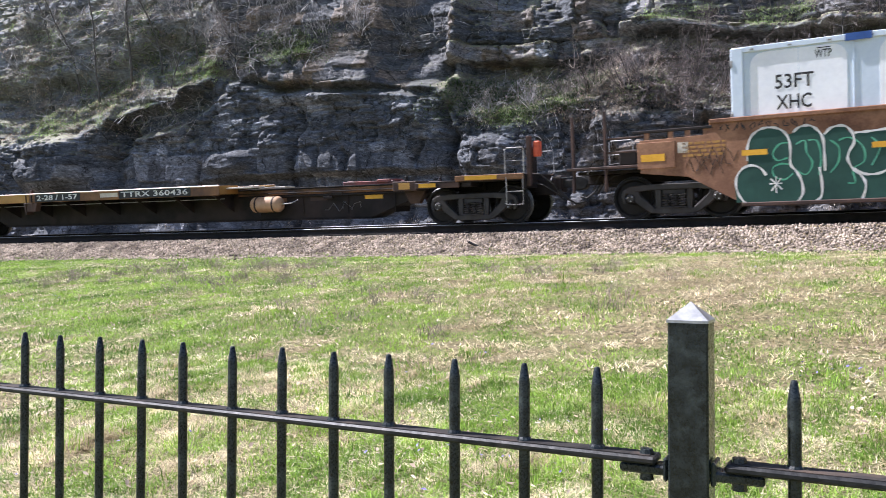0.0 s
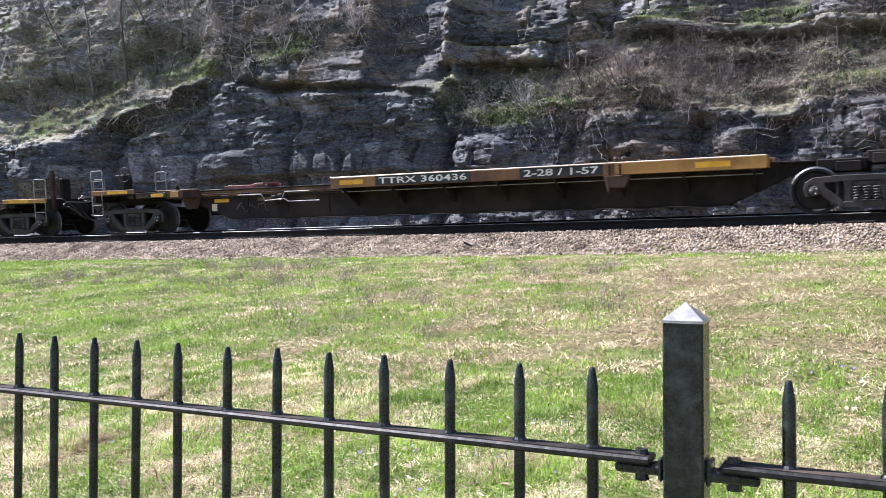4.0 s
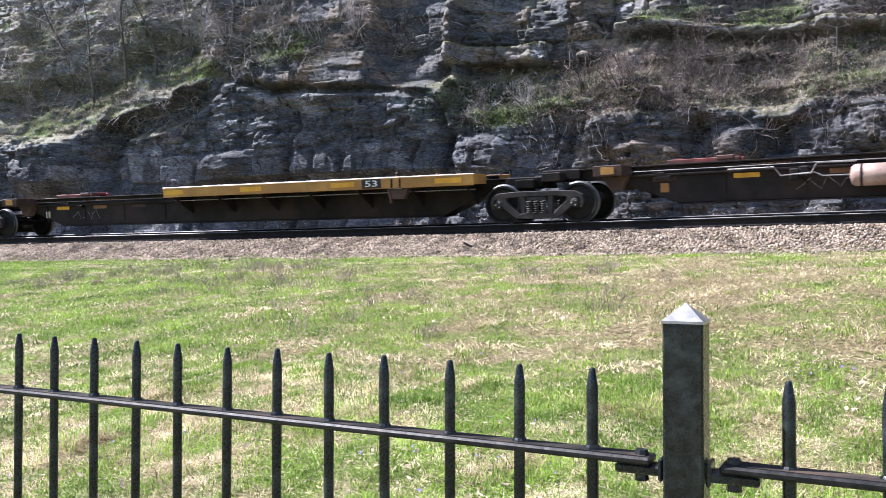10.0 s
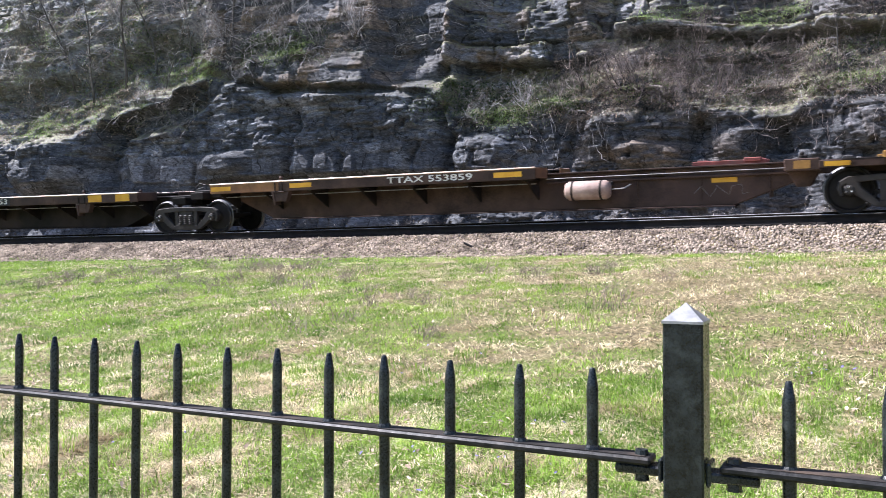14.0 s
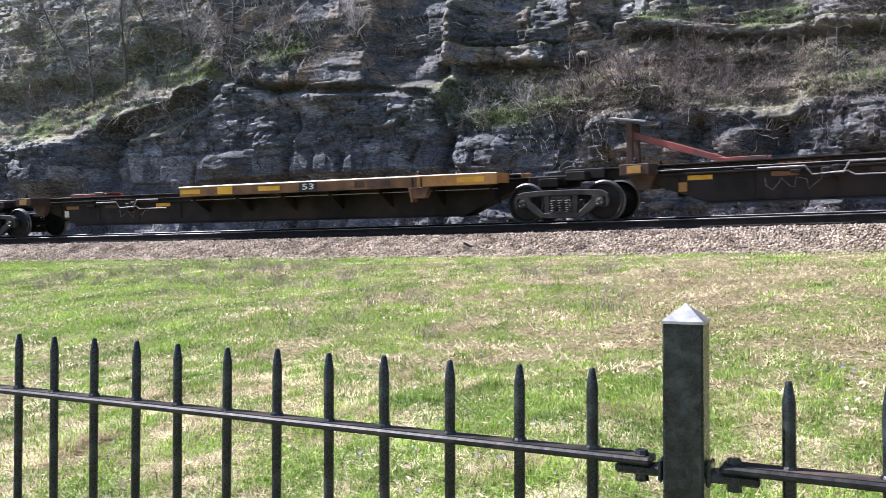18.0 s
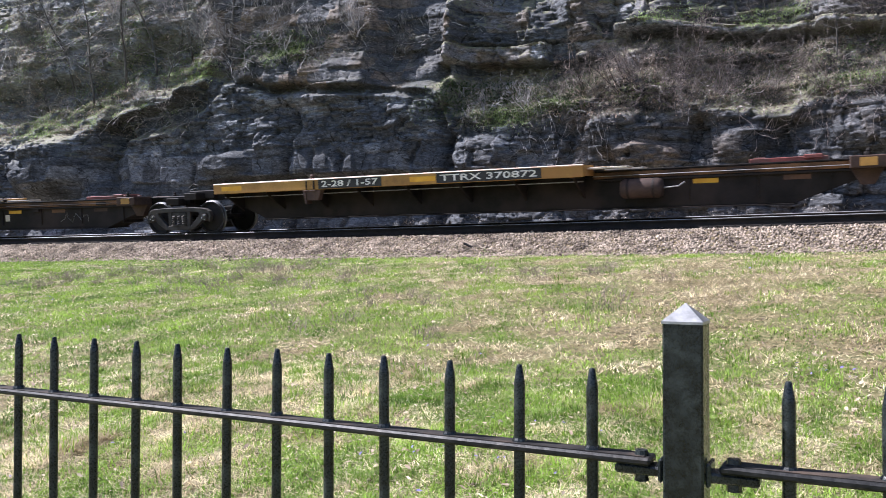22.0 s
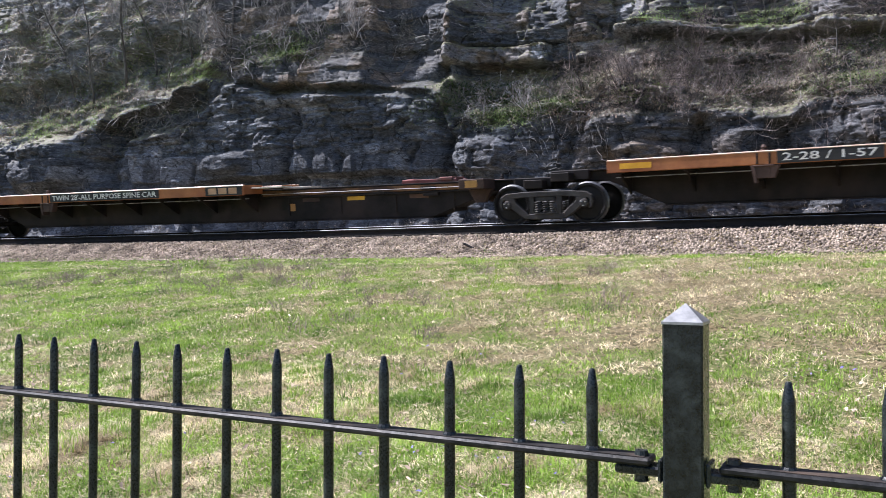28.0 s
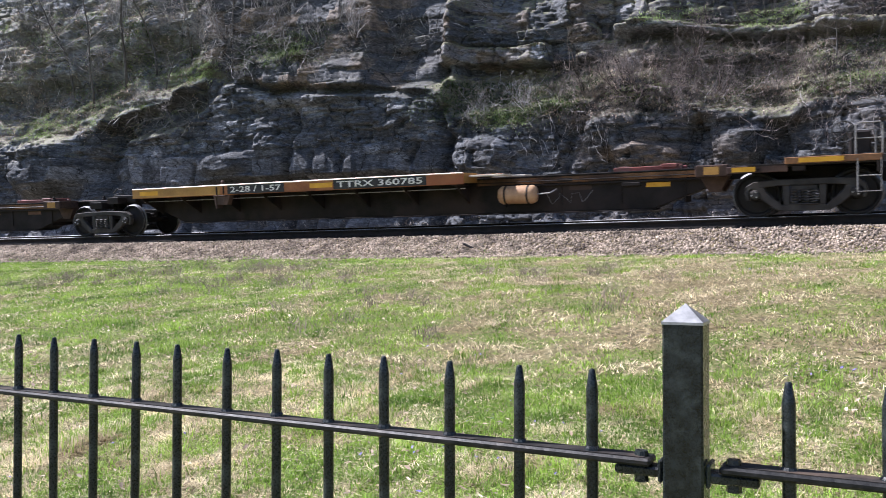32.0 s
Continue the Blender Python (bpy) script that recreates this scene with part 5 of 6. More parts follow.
def hitch_up(u, xt, xf, z, material):
    """A raised trailer hitch: upright, inclined strut and fifth-wheel plate. xt: the upright, xf: the strut's foot."""
    d = 1 if xf > xt else -1
    post_m = M_BROWN if material is M_RED else material
    part("hitch_upright", boxed(xt - 0.07, xt + 0.07, -0.34, -0.22, z, z + 0.98, bevel=0.012), post_m, u, "upright of the raised trailer hitch")
    box(bm := bmesh.new(), xt - 0.07, xt + 0.07, 0.22, 0.34, z, z + 0.98, 0.012)
    box(bm, xt - 0.05, xt + 0.05, -0.22, 0.22, z + 0.7, z + 0.95, 0.01)
    part("hitch_upright", bm, post_m, u)
    for s in (-1, 1):
        bm = bmesh.new()
        prism(bm, [(xt + d * 0.05, z + 0.78), (xt + d * 0.05, z + 0.62), (xf - d * 0.1, z + 0.03), (xf + d * 0.25, z + 0.03), (xf, z + 0.14)], s * 0.2 - 0.035, s * 0.2 + 0.035, 0.008)
        part("hitch_strut", bm, material, u, "inclined strut of the hitch")
    pl = bmesh.new()
    prism(pl, [(xt - 0.42, z + 1.10), (xt - 0.40, z + 1.14), (xt + 0.42, z + 1.0), (xt + 0.40, z + 0.95)], -0.42, 0.42, 0.01)
    part("hitch_plate", pl, M_STEEL if material is M_RED else M_TRUCK, u, "fifth wheel plate on top of the hitch")
    h = bmesh.new()
    box(h, min(xf, xf + d * 1.0), max(xf, xf + d * 1.0), -0.36, -0.24, z, z + 0.08, 0.01)
    box(h, min(xf, xf + d * 1.0), max(xf, xf + d * 1.0), 0.24, 0.36, z, z + 0.08, 0.01)
    part("hitch_track", h, M_RED, u)


def coupler(u, x, d):
    """Drawbar, knuckle, and the lever and air hose beside it."""
    bm = bmesh.new()
    box(bm, min(x, x + d * 0.85), max(x, x + d * 0.85), -0.1, 0.1, 0.76, 0.95, 0.015)
    prism(bm, [(x + d * 0.85, 0.70), (x + d * 0.85, 1.02), (x + d * 1.05, 1.04), (x + d * 1.2, 0.98), (x + d * 1.2, 0.74), (x + d * 1.05, 0.68)], -0.17, 0.12, 0.03)
    part("coupler", bm, M_TRUCK, u, "dark steel knuckle coupler")
    gear = boxed(min(x - d * 0.1, x + d * 0.5), max(x - d * 0.1, x + d * 0.5), -0.3, 0.3, 0.60, 0.99, bevel=0.03)
    box(gear, min(x + d * 0.45, x + d * 0.62), max(x + d * 0.45, x + d * 0.62), -0.24, 0.24, 0.66, 1.06, 0.03)
    part("draft_gear", gear, M_SPINE, u)
    for k, y in enumerate((-0.85, -0.62)):
        part("brake_rod", tube(bmesh.new(), [(x - d * 0.3, y, 1.15 - 0.2 * k), (x + d * 0.25, y, 1.1 - 0.25 * k), (x + d * 0.55, y + 0.1, 0.85 - 0.2 * k), (x + d * 0.72, y + 0.2, 0.55 - 0.1 * k)], 0.018, 6), M_TRUCK, u)
    lev = tube(bmesh.new(), [(x + d * 0.62, -1.25, 0.92), (x + d * 0.62, -1.1, 1.02), (x + d * 0.7, -0.5, 0.99), (x + d * 0.95, -0.2, 1.02)], 0.014, 6)
    part("uncoupling_lever", lev, M_PIPE, u)
    hose = tube(bmesh.new(), [(x + d * 0.6, -0.45, 0.72), (x + d * 0.78, -0.42, 0.5), (x + d * 0.98, -0.36, 0.38), (x + d * 1.16, -0.3, 0.42)], 0.026, 7)
    part("air_hose", hose, M_BLACK, u)


def handrail(u, x0, x1, z0, z1, y, material=None):
    bm = tube(bmesh.new(), [(x0, y, z0), (x0, y, z1 - 0.04), (x0 + 0.04, y, z1), (x1 - 0.04, y, z1), (x1, y, z1 - 0.04), (x1, y, z0)], 0.016, 6)
    tube(bm, [(x0, y, (z0 + z1) / 2), (x1, y, (z0 + z1) / 2)], 0.012, 6)
    part("handrail", bm, material or M_PIPE, u, "bent tube handrail")


def brake_wheel(u, x, y, z, material):
    bm = bmesh.new()
    for a in range(3):
        tube(bm, [(x - 0.2 * math.cos(a * 1.047), y, z - 0.2 * math.sin(a * 1.047)), (x + 0.2 * math.cos(a * 1.047), y, z + 0.2 * math.sin(a * 1.047))], 0.012, 5)
    tube(bm, [(x + 0.21 * math.cos(a), y, z + 0.21 * math.sin(a)) for a in np.linspace(0, 6.283, 19)], 0.016, 6)
    part("brake_wheel", bm, material, u, "spoked hand brake wheel")


def car_end(u, xt, d, paint, wheel=None, column=False, tall=1.78, marker=False):
    """The coupled end of a car: sill over the end truck, steps, rails, coupler. xt: truck centre, d: way to the coupler."""
    z0, z1 = 1.0, 1.13
    xo, xi = xt + d * 1.35, xt - d * 1.45
    for s in (-1, 1):
        sill = part("end_sill", boxed(min(xt - d * 0.35, xo), max(xt - d * 0.35, xo), s * 1.28 - 0.03, s * 1.28 + 0.03, z0, z1, bevel=0.01), paint, u, "faded yellow sill over the end truck")
        part("reflective_strip", boxed(min(xt - d * 0.1, xt + d * 0.7), max(xt - d * 0.1, xt + d * 0.7), s * 1.315 - 0.003, s * 1.315 + 0.003, z0 + 0.02, z1 - 0.02), M_REFL, sill)
        low = part("corner_sill", boxed(min(xi, xt - d * 0.3), max(xi, xt - d * 0.3), s * 1.16 - 0.04, s * 1.16 + 0.04, 0.86, 1.0, bevel=0.01), M_BROWN, u)
        part("reflective_strip", boxed(min(xi + d * 0.1, xi + d * 0.55), max(xi + d * 0.1, xi + d * 0.55), s * 1.203 - 0.003, s * 1.203 + 0.003, 0.885, 0.98), M_REFL, low)
        step = tube(bmesh.new(), [(xo - d * 0.02, s * 1.3, 1.05), (xo - d * 0.02, s * 1.3, 0.42), (xo - d * 0.42, s * 1.3, 0.42), (xo - d * 0.42, s * 1.3, 1.05)], 0.014, 6)
        tube(step, [(xo - d * 0.02, s * 1.3, 0.72), (xo - d * 0.42, s * 1.3, 0.72)], 0.012, 6)
        part("side_ladder", step, M_PIPE, u, "bent rod ladder")
        handrail(u, min(xo - d * 0.45, xo - d * 0.0), max(xo - d * 0.45, xo), z1, tall, s * 1.27)
    dk = part("end_deck", boxed(min(xi + d * 0.4, xo), max(xi + d * 0.4, xo), -1.2, 1.2, 0.97, 1.02, bevel=0.006), M_SPINE, u)
    part("draft_sill", boxed(min(xt - d * 0.6, xt + d * 1.35), max(xt - d * 0.6, xt + d * 1.35), -0.35, 0.35, 0.68, 0.97, bevel=0.02), M_SPINE, u)
    part("striker", boxed(min(xo - d * 0.08, xo + d * 0.02), max(xo - d * 0.08, xo + d * 0.02), -1.22, 1.22, 0.78, 1.12, bevel=0.012), M_SPINE, u)
    for x in (xt - d * 0.9, xt - d * 0.1):
        part("floor_stringer", boxed(x - 0.12, x + 0.12, -1.2, 1.2, 0.86, 0.965, bevel=0.012), M_SPINE, u)
    if column:
        part("brake_column", boxed(min(xo + d * 0.02, xo + d * 0.12), max(xo + d * 0.02, xo + d * 0.12), -1.12, -0.98, 0.82, 1.98, bevel=0.012), M_BROWN, u, "upright post beside the coupler")
        if marker:
            part("marker_box", boxed(min(xo + d * 0.16, xo + d * 0.32), max(xo + d * 0.16, xo + d * 0.32), -1.05, -0.85, 1.5, 1.86, bevel=0.025), M_MARK, u, "bright orange red box on the post")
        part("brake_housing", boxed(min(xo - d * 0.12, xo + d * 0.02), max(xo - d * 0.12, xo + d * 0.02), -0.6, -0.25, 1.12, 1.75, bevel=0.03), M_SPINE, u)
        brake_wheel(u, xo - d * 0.18, -0.75, 1.72, wheel or M_BLACK)
    else:
        part("release_stand", boxed(min(xo - d * 0.55, xo - d * 0.15), max(xo - d * 0.55, xo - d * 0.15), -0.55, -0.2, 1.02, 1.62, bevel=0.04), M_SPINE, u)
        brake_wheel(u, xo - d * 0.65, -0.62, 1.6, wheel or M_BLACK)
    coupler(u, xo, d)


def spine_unit(kind, u_front, length, plat, ped, colours, marks, front_end=None, rear_end=None, tank=None, valve=None, hitch=None, label="", low=None, seed=0, tank_col=None):
    """One platform of a spine car. Distances in plat, ped, tank, valve and marks run back from its front truck (negative)."""
    L, H = length, length / 2
    sill_m, end_m, spine_m = colours
    u = tagged(empty("spine_car_unit"), label, "rail car", "empty spine cars of the train")
    X = lambda x: x + H
    rng = random.Random(seed + 100)
    front_plat = plat[1] > -4            # the wheel platform lies towards the front truck
    # the spine: a deep box girder that tapers up over the trucks
    tf, tr = (1.5, 3.1) if not front_plat else (1.3, 2.6), (1.5, 3.1) if front_plat else (1.3, 2.6)
    zb, zt = 0.17, 1.0
    bm = prism(bmesh.new(), [(-H - 0.1, 0.76), (-H + tr[0], 0.76), (-H + tr[1], zb), (H - tf[1], zb), (H - tf[0], 0.76), (H + 0.1, 0.76), (H + 0.1, zt), (-H - 0.1, zt)], -0.40, 0.40, 0.015)
    part("spine_girder", bm, spine_m, u, "deep steel spine girder dark with grime")
    part("top_flange", boxed(-H + 0.5, H - 0.5, -0.5, 0.5, zt - 0.004, zt + 0.03, bevel=0.006), spine_m, u)
    bb = bmesh.new()
    prism(bb, [(-H + tr[1] - 0.05, zb - 0.025), (H - tf[1] + 0.05, zb - 0.025), (H - tf[1], zb + 0.003), (-H + tr[1], zb + 0.003)], -0.47, 0.47, 0.004)
    part("bottom_flange", bb, spine_m, u)
    # bare stretch of the spine: side channel, ribs, pipe
    bx0, bx1 = (X(-L + 1.7), X(plat[0])) if front_plat else (X(plat[1]), X(-1.7))
    for s in (-1, 1):
        part("side_channel", boxed(bx0, bx1, s * 0.44 - 0.05, s * 0.44 + 0.05, 0.78, 0.83, bevel=0.01), spine_m, u)
        if kind == "R":
            part("upper_band", boxed(bx0, bx1 + 0.2, s * 0.47 - 0.02, s * 0.47 + 0.02, 0.84, 0.985, bevel=0.006), M_RUSTY, u, "rusty orange painted band along the spine")
        pr = tube(bmesh.new(), [(bx0, s * 0.53, 0.90), (bx1, s * 0.53, 0.90)], 0.011, 6)
        part("brake_pipe", pr, M_PIPE if seed % 2 else spine_m, u)
    for i in range(4):
        x = bx0 + (bx1 - bx0) * (i + 0.5) / 4
        part("web_rib", boxed(x - 0.012, x + 0.012, -0.43, 0.43, 0.30, 0.97, bevel=0.003), spine_m, u)
    # the wheel platform
    x0, x1 = X(plat[0]), X(plat[1])
    zs0, zs1 = 0.90, 1.16
    for s in (-1, 1):
        y = s * 1.30
        sill = bmesh.new()
        box(sill, x0, x1, y - 0.02, y + 0.02, zs0, zs1, 0.006)
        box(sill, x0, x1, min(y, y - s * 0.10), max(y, y + s * 0.022), zs1 - 0.012, zs1 + 0.012, 0.005)
        box(sill, x0, x1, min(y, y - s * 0.09), max(y, y), zs0 - 0.005, zs0 + 0.015, 0.004)
        sl = part("side_sill", sill, sill_m, u, "faded yellow side sill")
        part("sill_lip", boxed(x0 - 0.005, x1 + 0.005, min(y - s * 0.04, y + s * 0.034), max(y - s * 0.04, y + s * 0.034), zs1 - 0.024, zs1 + 0.016, bevel=0.016), M_LIP, sl, "upper edge of the sill, coloured pale as if sunlit")
        part("deck", boxed(x0 + 0.02, x1 - 0.02, min(s * 0.52, s * 1.2), max(s * 0.52, s * 1.2), zs1 - 0.05, zs1 - 0.016, bevel=0.006), M_SPINE if kind == "A" else M_BROWN, u, "steel tyre deck of the platform")
        n = 8 if kind == "R" else 7
        for i in range(n):
            x = x0 + 0.25 + (x1 - x0 - 0.5) * i / (n - 1)
            ob = bmesh.new()
            w = [(s * 0.40, 0.42), (s * 1.27, zs0 + 0.0), (s * 1.27, zs1 - 0.055), (s * 0.40, zs1 - 0.055)]
            a = [ob.verts.new((x - 0.02, yy, zz)) for yy, zz in w]
            b = [ob.verts.new((x + 0.02, yy, zz)) for yy, zz in w]
            fs = [ob.faces.new(a), ob.faces.new(b[::-1])] + [ob.faces.new((a[(j + 1) % 4], a[j], b[j], b[(j + 1) % 4])) for j in range(4)]
            bmesh.ops.recalc_face_normals(ob, faces=fs)
            box(ob, x - 0.075, x + 0.075, min(s * 0.42, s * 1.25), max(s * 0.42, s * 1.25), zs0 - 0.03, zs0 - 0.008, 0.003)
            part("outrigger", ob, M_SPINE, u)
        part("air_line", tube(bmesh.new(), [(x0 + 0.1, s * 0.98, 0.80), (x1 - 0.1, s * 0.98, 0.80)], 0.013, 6), M_STEEL, u, "pale air line under the platform")
        for x in (x0, x1):
            part("end_plate", boxed(x - 0.012, x + 0.012, min(s * 0.5, s * 1.29), max(s * 0.5, s * 1.29), zs0 + 0.02, zs1, bevel=0.004), end_m, u)
        # the part of the sill beyond the pedestal has its own paint
        xp = X(ped)
        xe = x1 if front_plat else x0
        part("sill_end", boxed(min(xp, xe), max(xp, xe), y - 0.026, y + 0.026, zs0 + 0.008, zs1 - 0.016, bevel=0.004), end_m, sl)
        pd = bmesh.new()
        box(pd, xp - 0.15, xp + 0.13, min(s * 1.16, s * 1.31), max(s * 1.16, s * 1.31), zs0 - 0.27, zs0 - 0.012, 0.012)
        prism(pd, [(xp - 0.24, zs0 - 0.012), (xp - 0.15, zs0 - 0.012), (xp - 0.12, zs0 - 0.36), (xp - 0.165, zs0 - 0.36)], s * 1.08, s * 1.335, 0.006)
        prism(pd, [(xp + 0.30, zs0 - 0.012), (xp + 0.12, zs0 - 0.012), (xp + 0.12, zs0 - 0.27), (xp + 0.20, zs0 - 0.27)], s * 1.12, s * 1.30, 0.006)
        box(pd, xp - 0.20, xp + 0.18, min(s * 1.2, s * 1.345), max(s * 1.2, s * 1.345), zs0 - 0.035, zs0 - 0.006, 0.008)
        pdo = part("container_pedestal", pd, sill_m if 30 < seed < 40 else M_BROWN, u, "bracket that carries the container corner lock")
        for dx in (-0.115, 0.115):
            part("lock_stop", boxed(xp + dx - 0.02, xp + dx + 0.02, min(s * 1.30, s * 1.345), max(s * 1.30, s * 1.345), zs0 + 0.01, zs1 - 0.03, bevel=0.006), M_SPINE, pdo)
        lk = bmesh.new()
        lathe(lk, [(0.075, 0.0), (0.075, 0.04), (0.045, 0.05), (0.06, 0.09), (0.03, 0.14)], "y", sides=12)
        bmesh.ops.rotate(lk, verts=lk.verts, cent=(0, 0, 0), matrix=Matrix.Rotation(radians(90), 3, "X"))
        bmesh.ops.translate(lk, verts=lk.verts, vec=(xp, s * 1.2, zs1))
        part("twist_lock", lk, M_BROWN, pdo)
        # reflective strips
        for f in (0.04, 0.32, 0.62, 0.93) if kind == "A" else (0.06, 0.33, 0.62, 0.9):
            if s < 0 and any(m[1] - 0.2 < plat[0] + (plat[1] - plat[0]) * f < m[2] + 0.2 for m in marks):
                continue
            xm = x0 + (x1 - x0) * f
            part("reflective_strip", boxed(xm - 0.34, xm + 0.34, y + s * 0.028 - 0.002, y + s * 0.028 + 0.002, zs0 + 0.07, zs1 - 0.07), M_REFL if seed % 5 else M_PALE, sl)
    if low:      # short lower pad behind the platform's inner end
        for s in (-1, 1):
            part("tyre_ramp", boxed(X(low[0]), X(low[1]), min(s * 0.5, s * 1.0), max(s * 0.5, s * 1.0), zs1 - 0.10, zs1 - 0.06, bevel=0.006), M_PALE, u, "short ramp plate at the platform's end")
    # pads at the hitch end of the spine
    hx = X(-L + 1.75) if front_plat else X(-1.75)
    d = -1 if front_plat else 1
    for s in (-1, 1):
        hb = bmesh.new()
        box(hb, hx - 0.32, hx + 0.32, min(s * 0.4, s * 1.18), max(s * 0.4, s * 1.18), 0.82, 1.06, 0.015)
        prism(hb, [(hx - 0.3, 0.82), (hx + 0.3, 0.82), (hx + 0.12, 0.5), (hx - 0.12, 0.5)], min(s * 0.4, s * 0.6), max(s * 0.4, s * 0.6), 0.008)
        p = part("container_pad", hb, M_BROWN, u, "bracket for the container corner at the hitch end")
        part("pad_plate", boxed(hx - 0.15, hx + 0.15, s * 1.185 - 0.006, s * 1.185 + 0.006, 0.86, 1.02, bevel=0.002), M_YELLOW, p)
        lk = bmesh.new()
        lathe(lk, [(0.06, 0.0), (0.06, 0.05), (0.035, 0.06), (0.045, 0.1), (0.02, 0.14)], "y", sides=10)
        bmesh.ops.rotate(lk, verts=lk.verts, cent=(0, 0, 0), matrix=Matrix.Rotation(radians(90), 3, "X"))
        bmesh.ops.translate(lk, verts=lk.verts, vec=(hx, s * 1.05, 1.06))
        part("twist_lock", lk, M_SPINE, p)
    # yellow patches on the bare spine
    for i in range(3):
        x = bx0 + (bx1 - bx0) * (0.2 + 0.27 * i) + rng.uniform(-0.2, 0.2)
        part("reflective_strip", boxed(x - 0.26, x + 0.26, -0.404, -0.400, 0.66, 0.76), (M_REFL, M_ORANGE, M_BROWN)[(i + seed) % 3], u)
    bars("stencil", bx0 + (bx1 - bx0) * 0.45, bx0 + (bx1 - bx0) * 0.58, 0.87, 0.95, -0.402, M_ORANGE, u, 1, seed)
    part("notice", boxed(bx0 + 0.7 + 0.1 * (seed % 4), bx0 + 0.88 + 0.1 * (seed % 4), -0.404, -0.400, 0.42, 0.62), M_YELLOW if seed % 2 else M_PALE, u)
    if seed % 2 == 0 or kind == "A":      # chalky scrawl
        xs = bx0 + (bx1 - bx0) * (0.3 + 0.1 * (seed % 4))
        pts = [(xs + 0.1 * i + 0.05 * math.sin(i * 2.3 + seed), -0.405, 0.5 + 0.13 * math.sin(i * 1.7 + seed) + rng.uniform(-0.03, 0.03)) for i in range(12)]
        part("scrawl", tube(bmesh.new(), pts, 0.006, 4), M_PIPE, u, "chalky grey scrawl")
    for i in range(3):
        x = bx0 + (bx1 - bx0) * rng.uniform(0.1, 0.9)
        w = rng.uniform(0.08, 0.22)
        part("bracket", boxed(x - w, x + w, -0.50, -0.40, 0.70 + 0.08 * i, 0.78 + 0.08 * i, bevel=0.01), M_SPINE, u)
    # articulated joints
    for end, x, dd in ((rear_end, -H, -1), (front_end, H, 1)):
        if end is None:
            ab = bmesh.new()
            box(ab, x - dd * 0.9, x + dd * 0.02, -0.55, 0.55, 0.80, 1.04, 0.02)
            box(ab, x - dd * 0.55, x - dd * 0.1, -0.9, -0.55, 0.78, 0.98, 0.015)
            box(ab, x - dd * 0.55, x - dd * 0.1, 0.55, 0.9, 0.78, 0.98, 0.015)
            a = part("articulation", ab, M_SPINE, u, "cast joint that shares the truck with the next unit")
            hoop = tube(bmesh.new(), [(x - dd * 0.2, -0.3, 1.0), (x - dd * 0.12, -0.3, 1.2), (x + dd * 0.08, -0.3, 1.25), (x + dd * 0.25, -0.3, 1.12)], 0.018, 6)
            part("air_hose", hoop, M_BLACK, a)
        else:
            car_end(u, x, dd, M_YELLOW if kind == "A" else M_ORANGE, end.get("wheel"), end.get("column", False), end.get("tall", 1.72), end.get("marker", False))
    # marks
    for body, ma, mb, panel in marks:
        y = -1.327
        if panel:
            part("sign_panel", boxed(X(ma) - 0.1, X(mb) + 0.1, y - 0.003, y + 0.003, zs0 + 0.012, zs1 - 0.014, bevel=0.001), M_BLACK, u, "black painted panel")
        if body == "patch":
            part("reflective_strip", boxed(X(ma), X(mb), y - 0.004, y - 0.001, zs0 + 0.03, zs1 - 0.03), M_REFL, u, "bright yellow patch on the sill")
        elif body == "notice":
            part("notice", boxed(X(ma), X(mb), y - 0.004, y - 0.001, zs0 + 0.02, zs1 - 0.03), M_YELLOW, u, "pale painted notice on the sill")
            bars("stencil", X(ma) + 0.1, X(mb) - 0.1, zs0 + 0.09, zs1 - 0.08, y - 0.0045, M_BLACK, u, 1, seed)
        elif body == "logo":
            w = (mb - ma) / 3
            for i in range(3):
                part("emblem_shape", boxed(X(ma) + i * w, X(ma) + (i + 0.8) * w, y - 0.008, y - 0.004, zs0 + 0.05, zs1 - 0.05), M_TANKY if panel else M_BROWN, u)
        else:
            lettering("lettering", body, X(ma), X(mb), zs0 + (0.085 if body[0] == "A" else 0.055), zs1 - (0.08 if body[0] == "A" else 0.05), y - 0.006, M_DIM if body[0] == "A" else M_WHITE, u)
    if tank:
        xa, xb = X(tank[0]), X(tank[1])
        tk = part("air_tank", lathe(bmesh.new(), [(0.05, xa), (0.17, xa + 0.03), (0.215, xa + 0.1), (0.215, xb - 0.1), (0.17, xb - 0.03), (0.05, xb)], "x", (0, -0.72, 0.60), 24), tank_col or M_TANK, u, "round air tank slung on the spine", True)
        for x in (xa + 0.2, xb - 0.2):
            part("tank_strap", lathe(bmesh.new(), [(0.219, x - 0.025), (0.222, x), (0.219, x + 0.025)], "x", (0, -0.72, 0.60), 24), M_SPINE, tk)
        pp = tube(bmesh.new(), [(xb, -0.72, 0.6), (xb + 0.3, -0.72, 0.62), (xb + 0.4, -0.55, 0.7)], 0.018, 6)
        part("pipe", pp, M_PIPE, tk)
    if valve:
        xv = X(valve)
        vb = bmesh.new()
        box(vb, xv - 0.16, xv + 0.02, -0.7, -0.45, 0.56, 0.80, 0.03)
        box(vb, xv + 0.02, xv + 0.2, -0.66, -0.45, 0.60, 0.84, 0.03)
        v = part("brake_valve", vb, M_SPINE, u, "cast brake valve with bent pipes")
        for i, (dx, dz) in enumerate(((-0.9, 0.84), (0.7, 0.88), (0.9, 0.62))):
            pb = tube(bmesh.new(), [(xv, -0.7, 0.68), (xv + dx * 0.35, -0.72, 0.66 + 0.02 * i), (xv + dx * 0.5, -0.72, dz), (xv + dx * 1.5, -0.6, dz)], 0.017, 6)
            part("pipe", pb, M_PIPE, v)
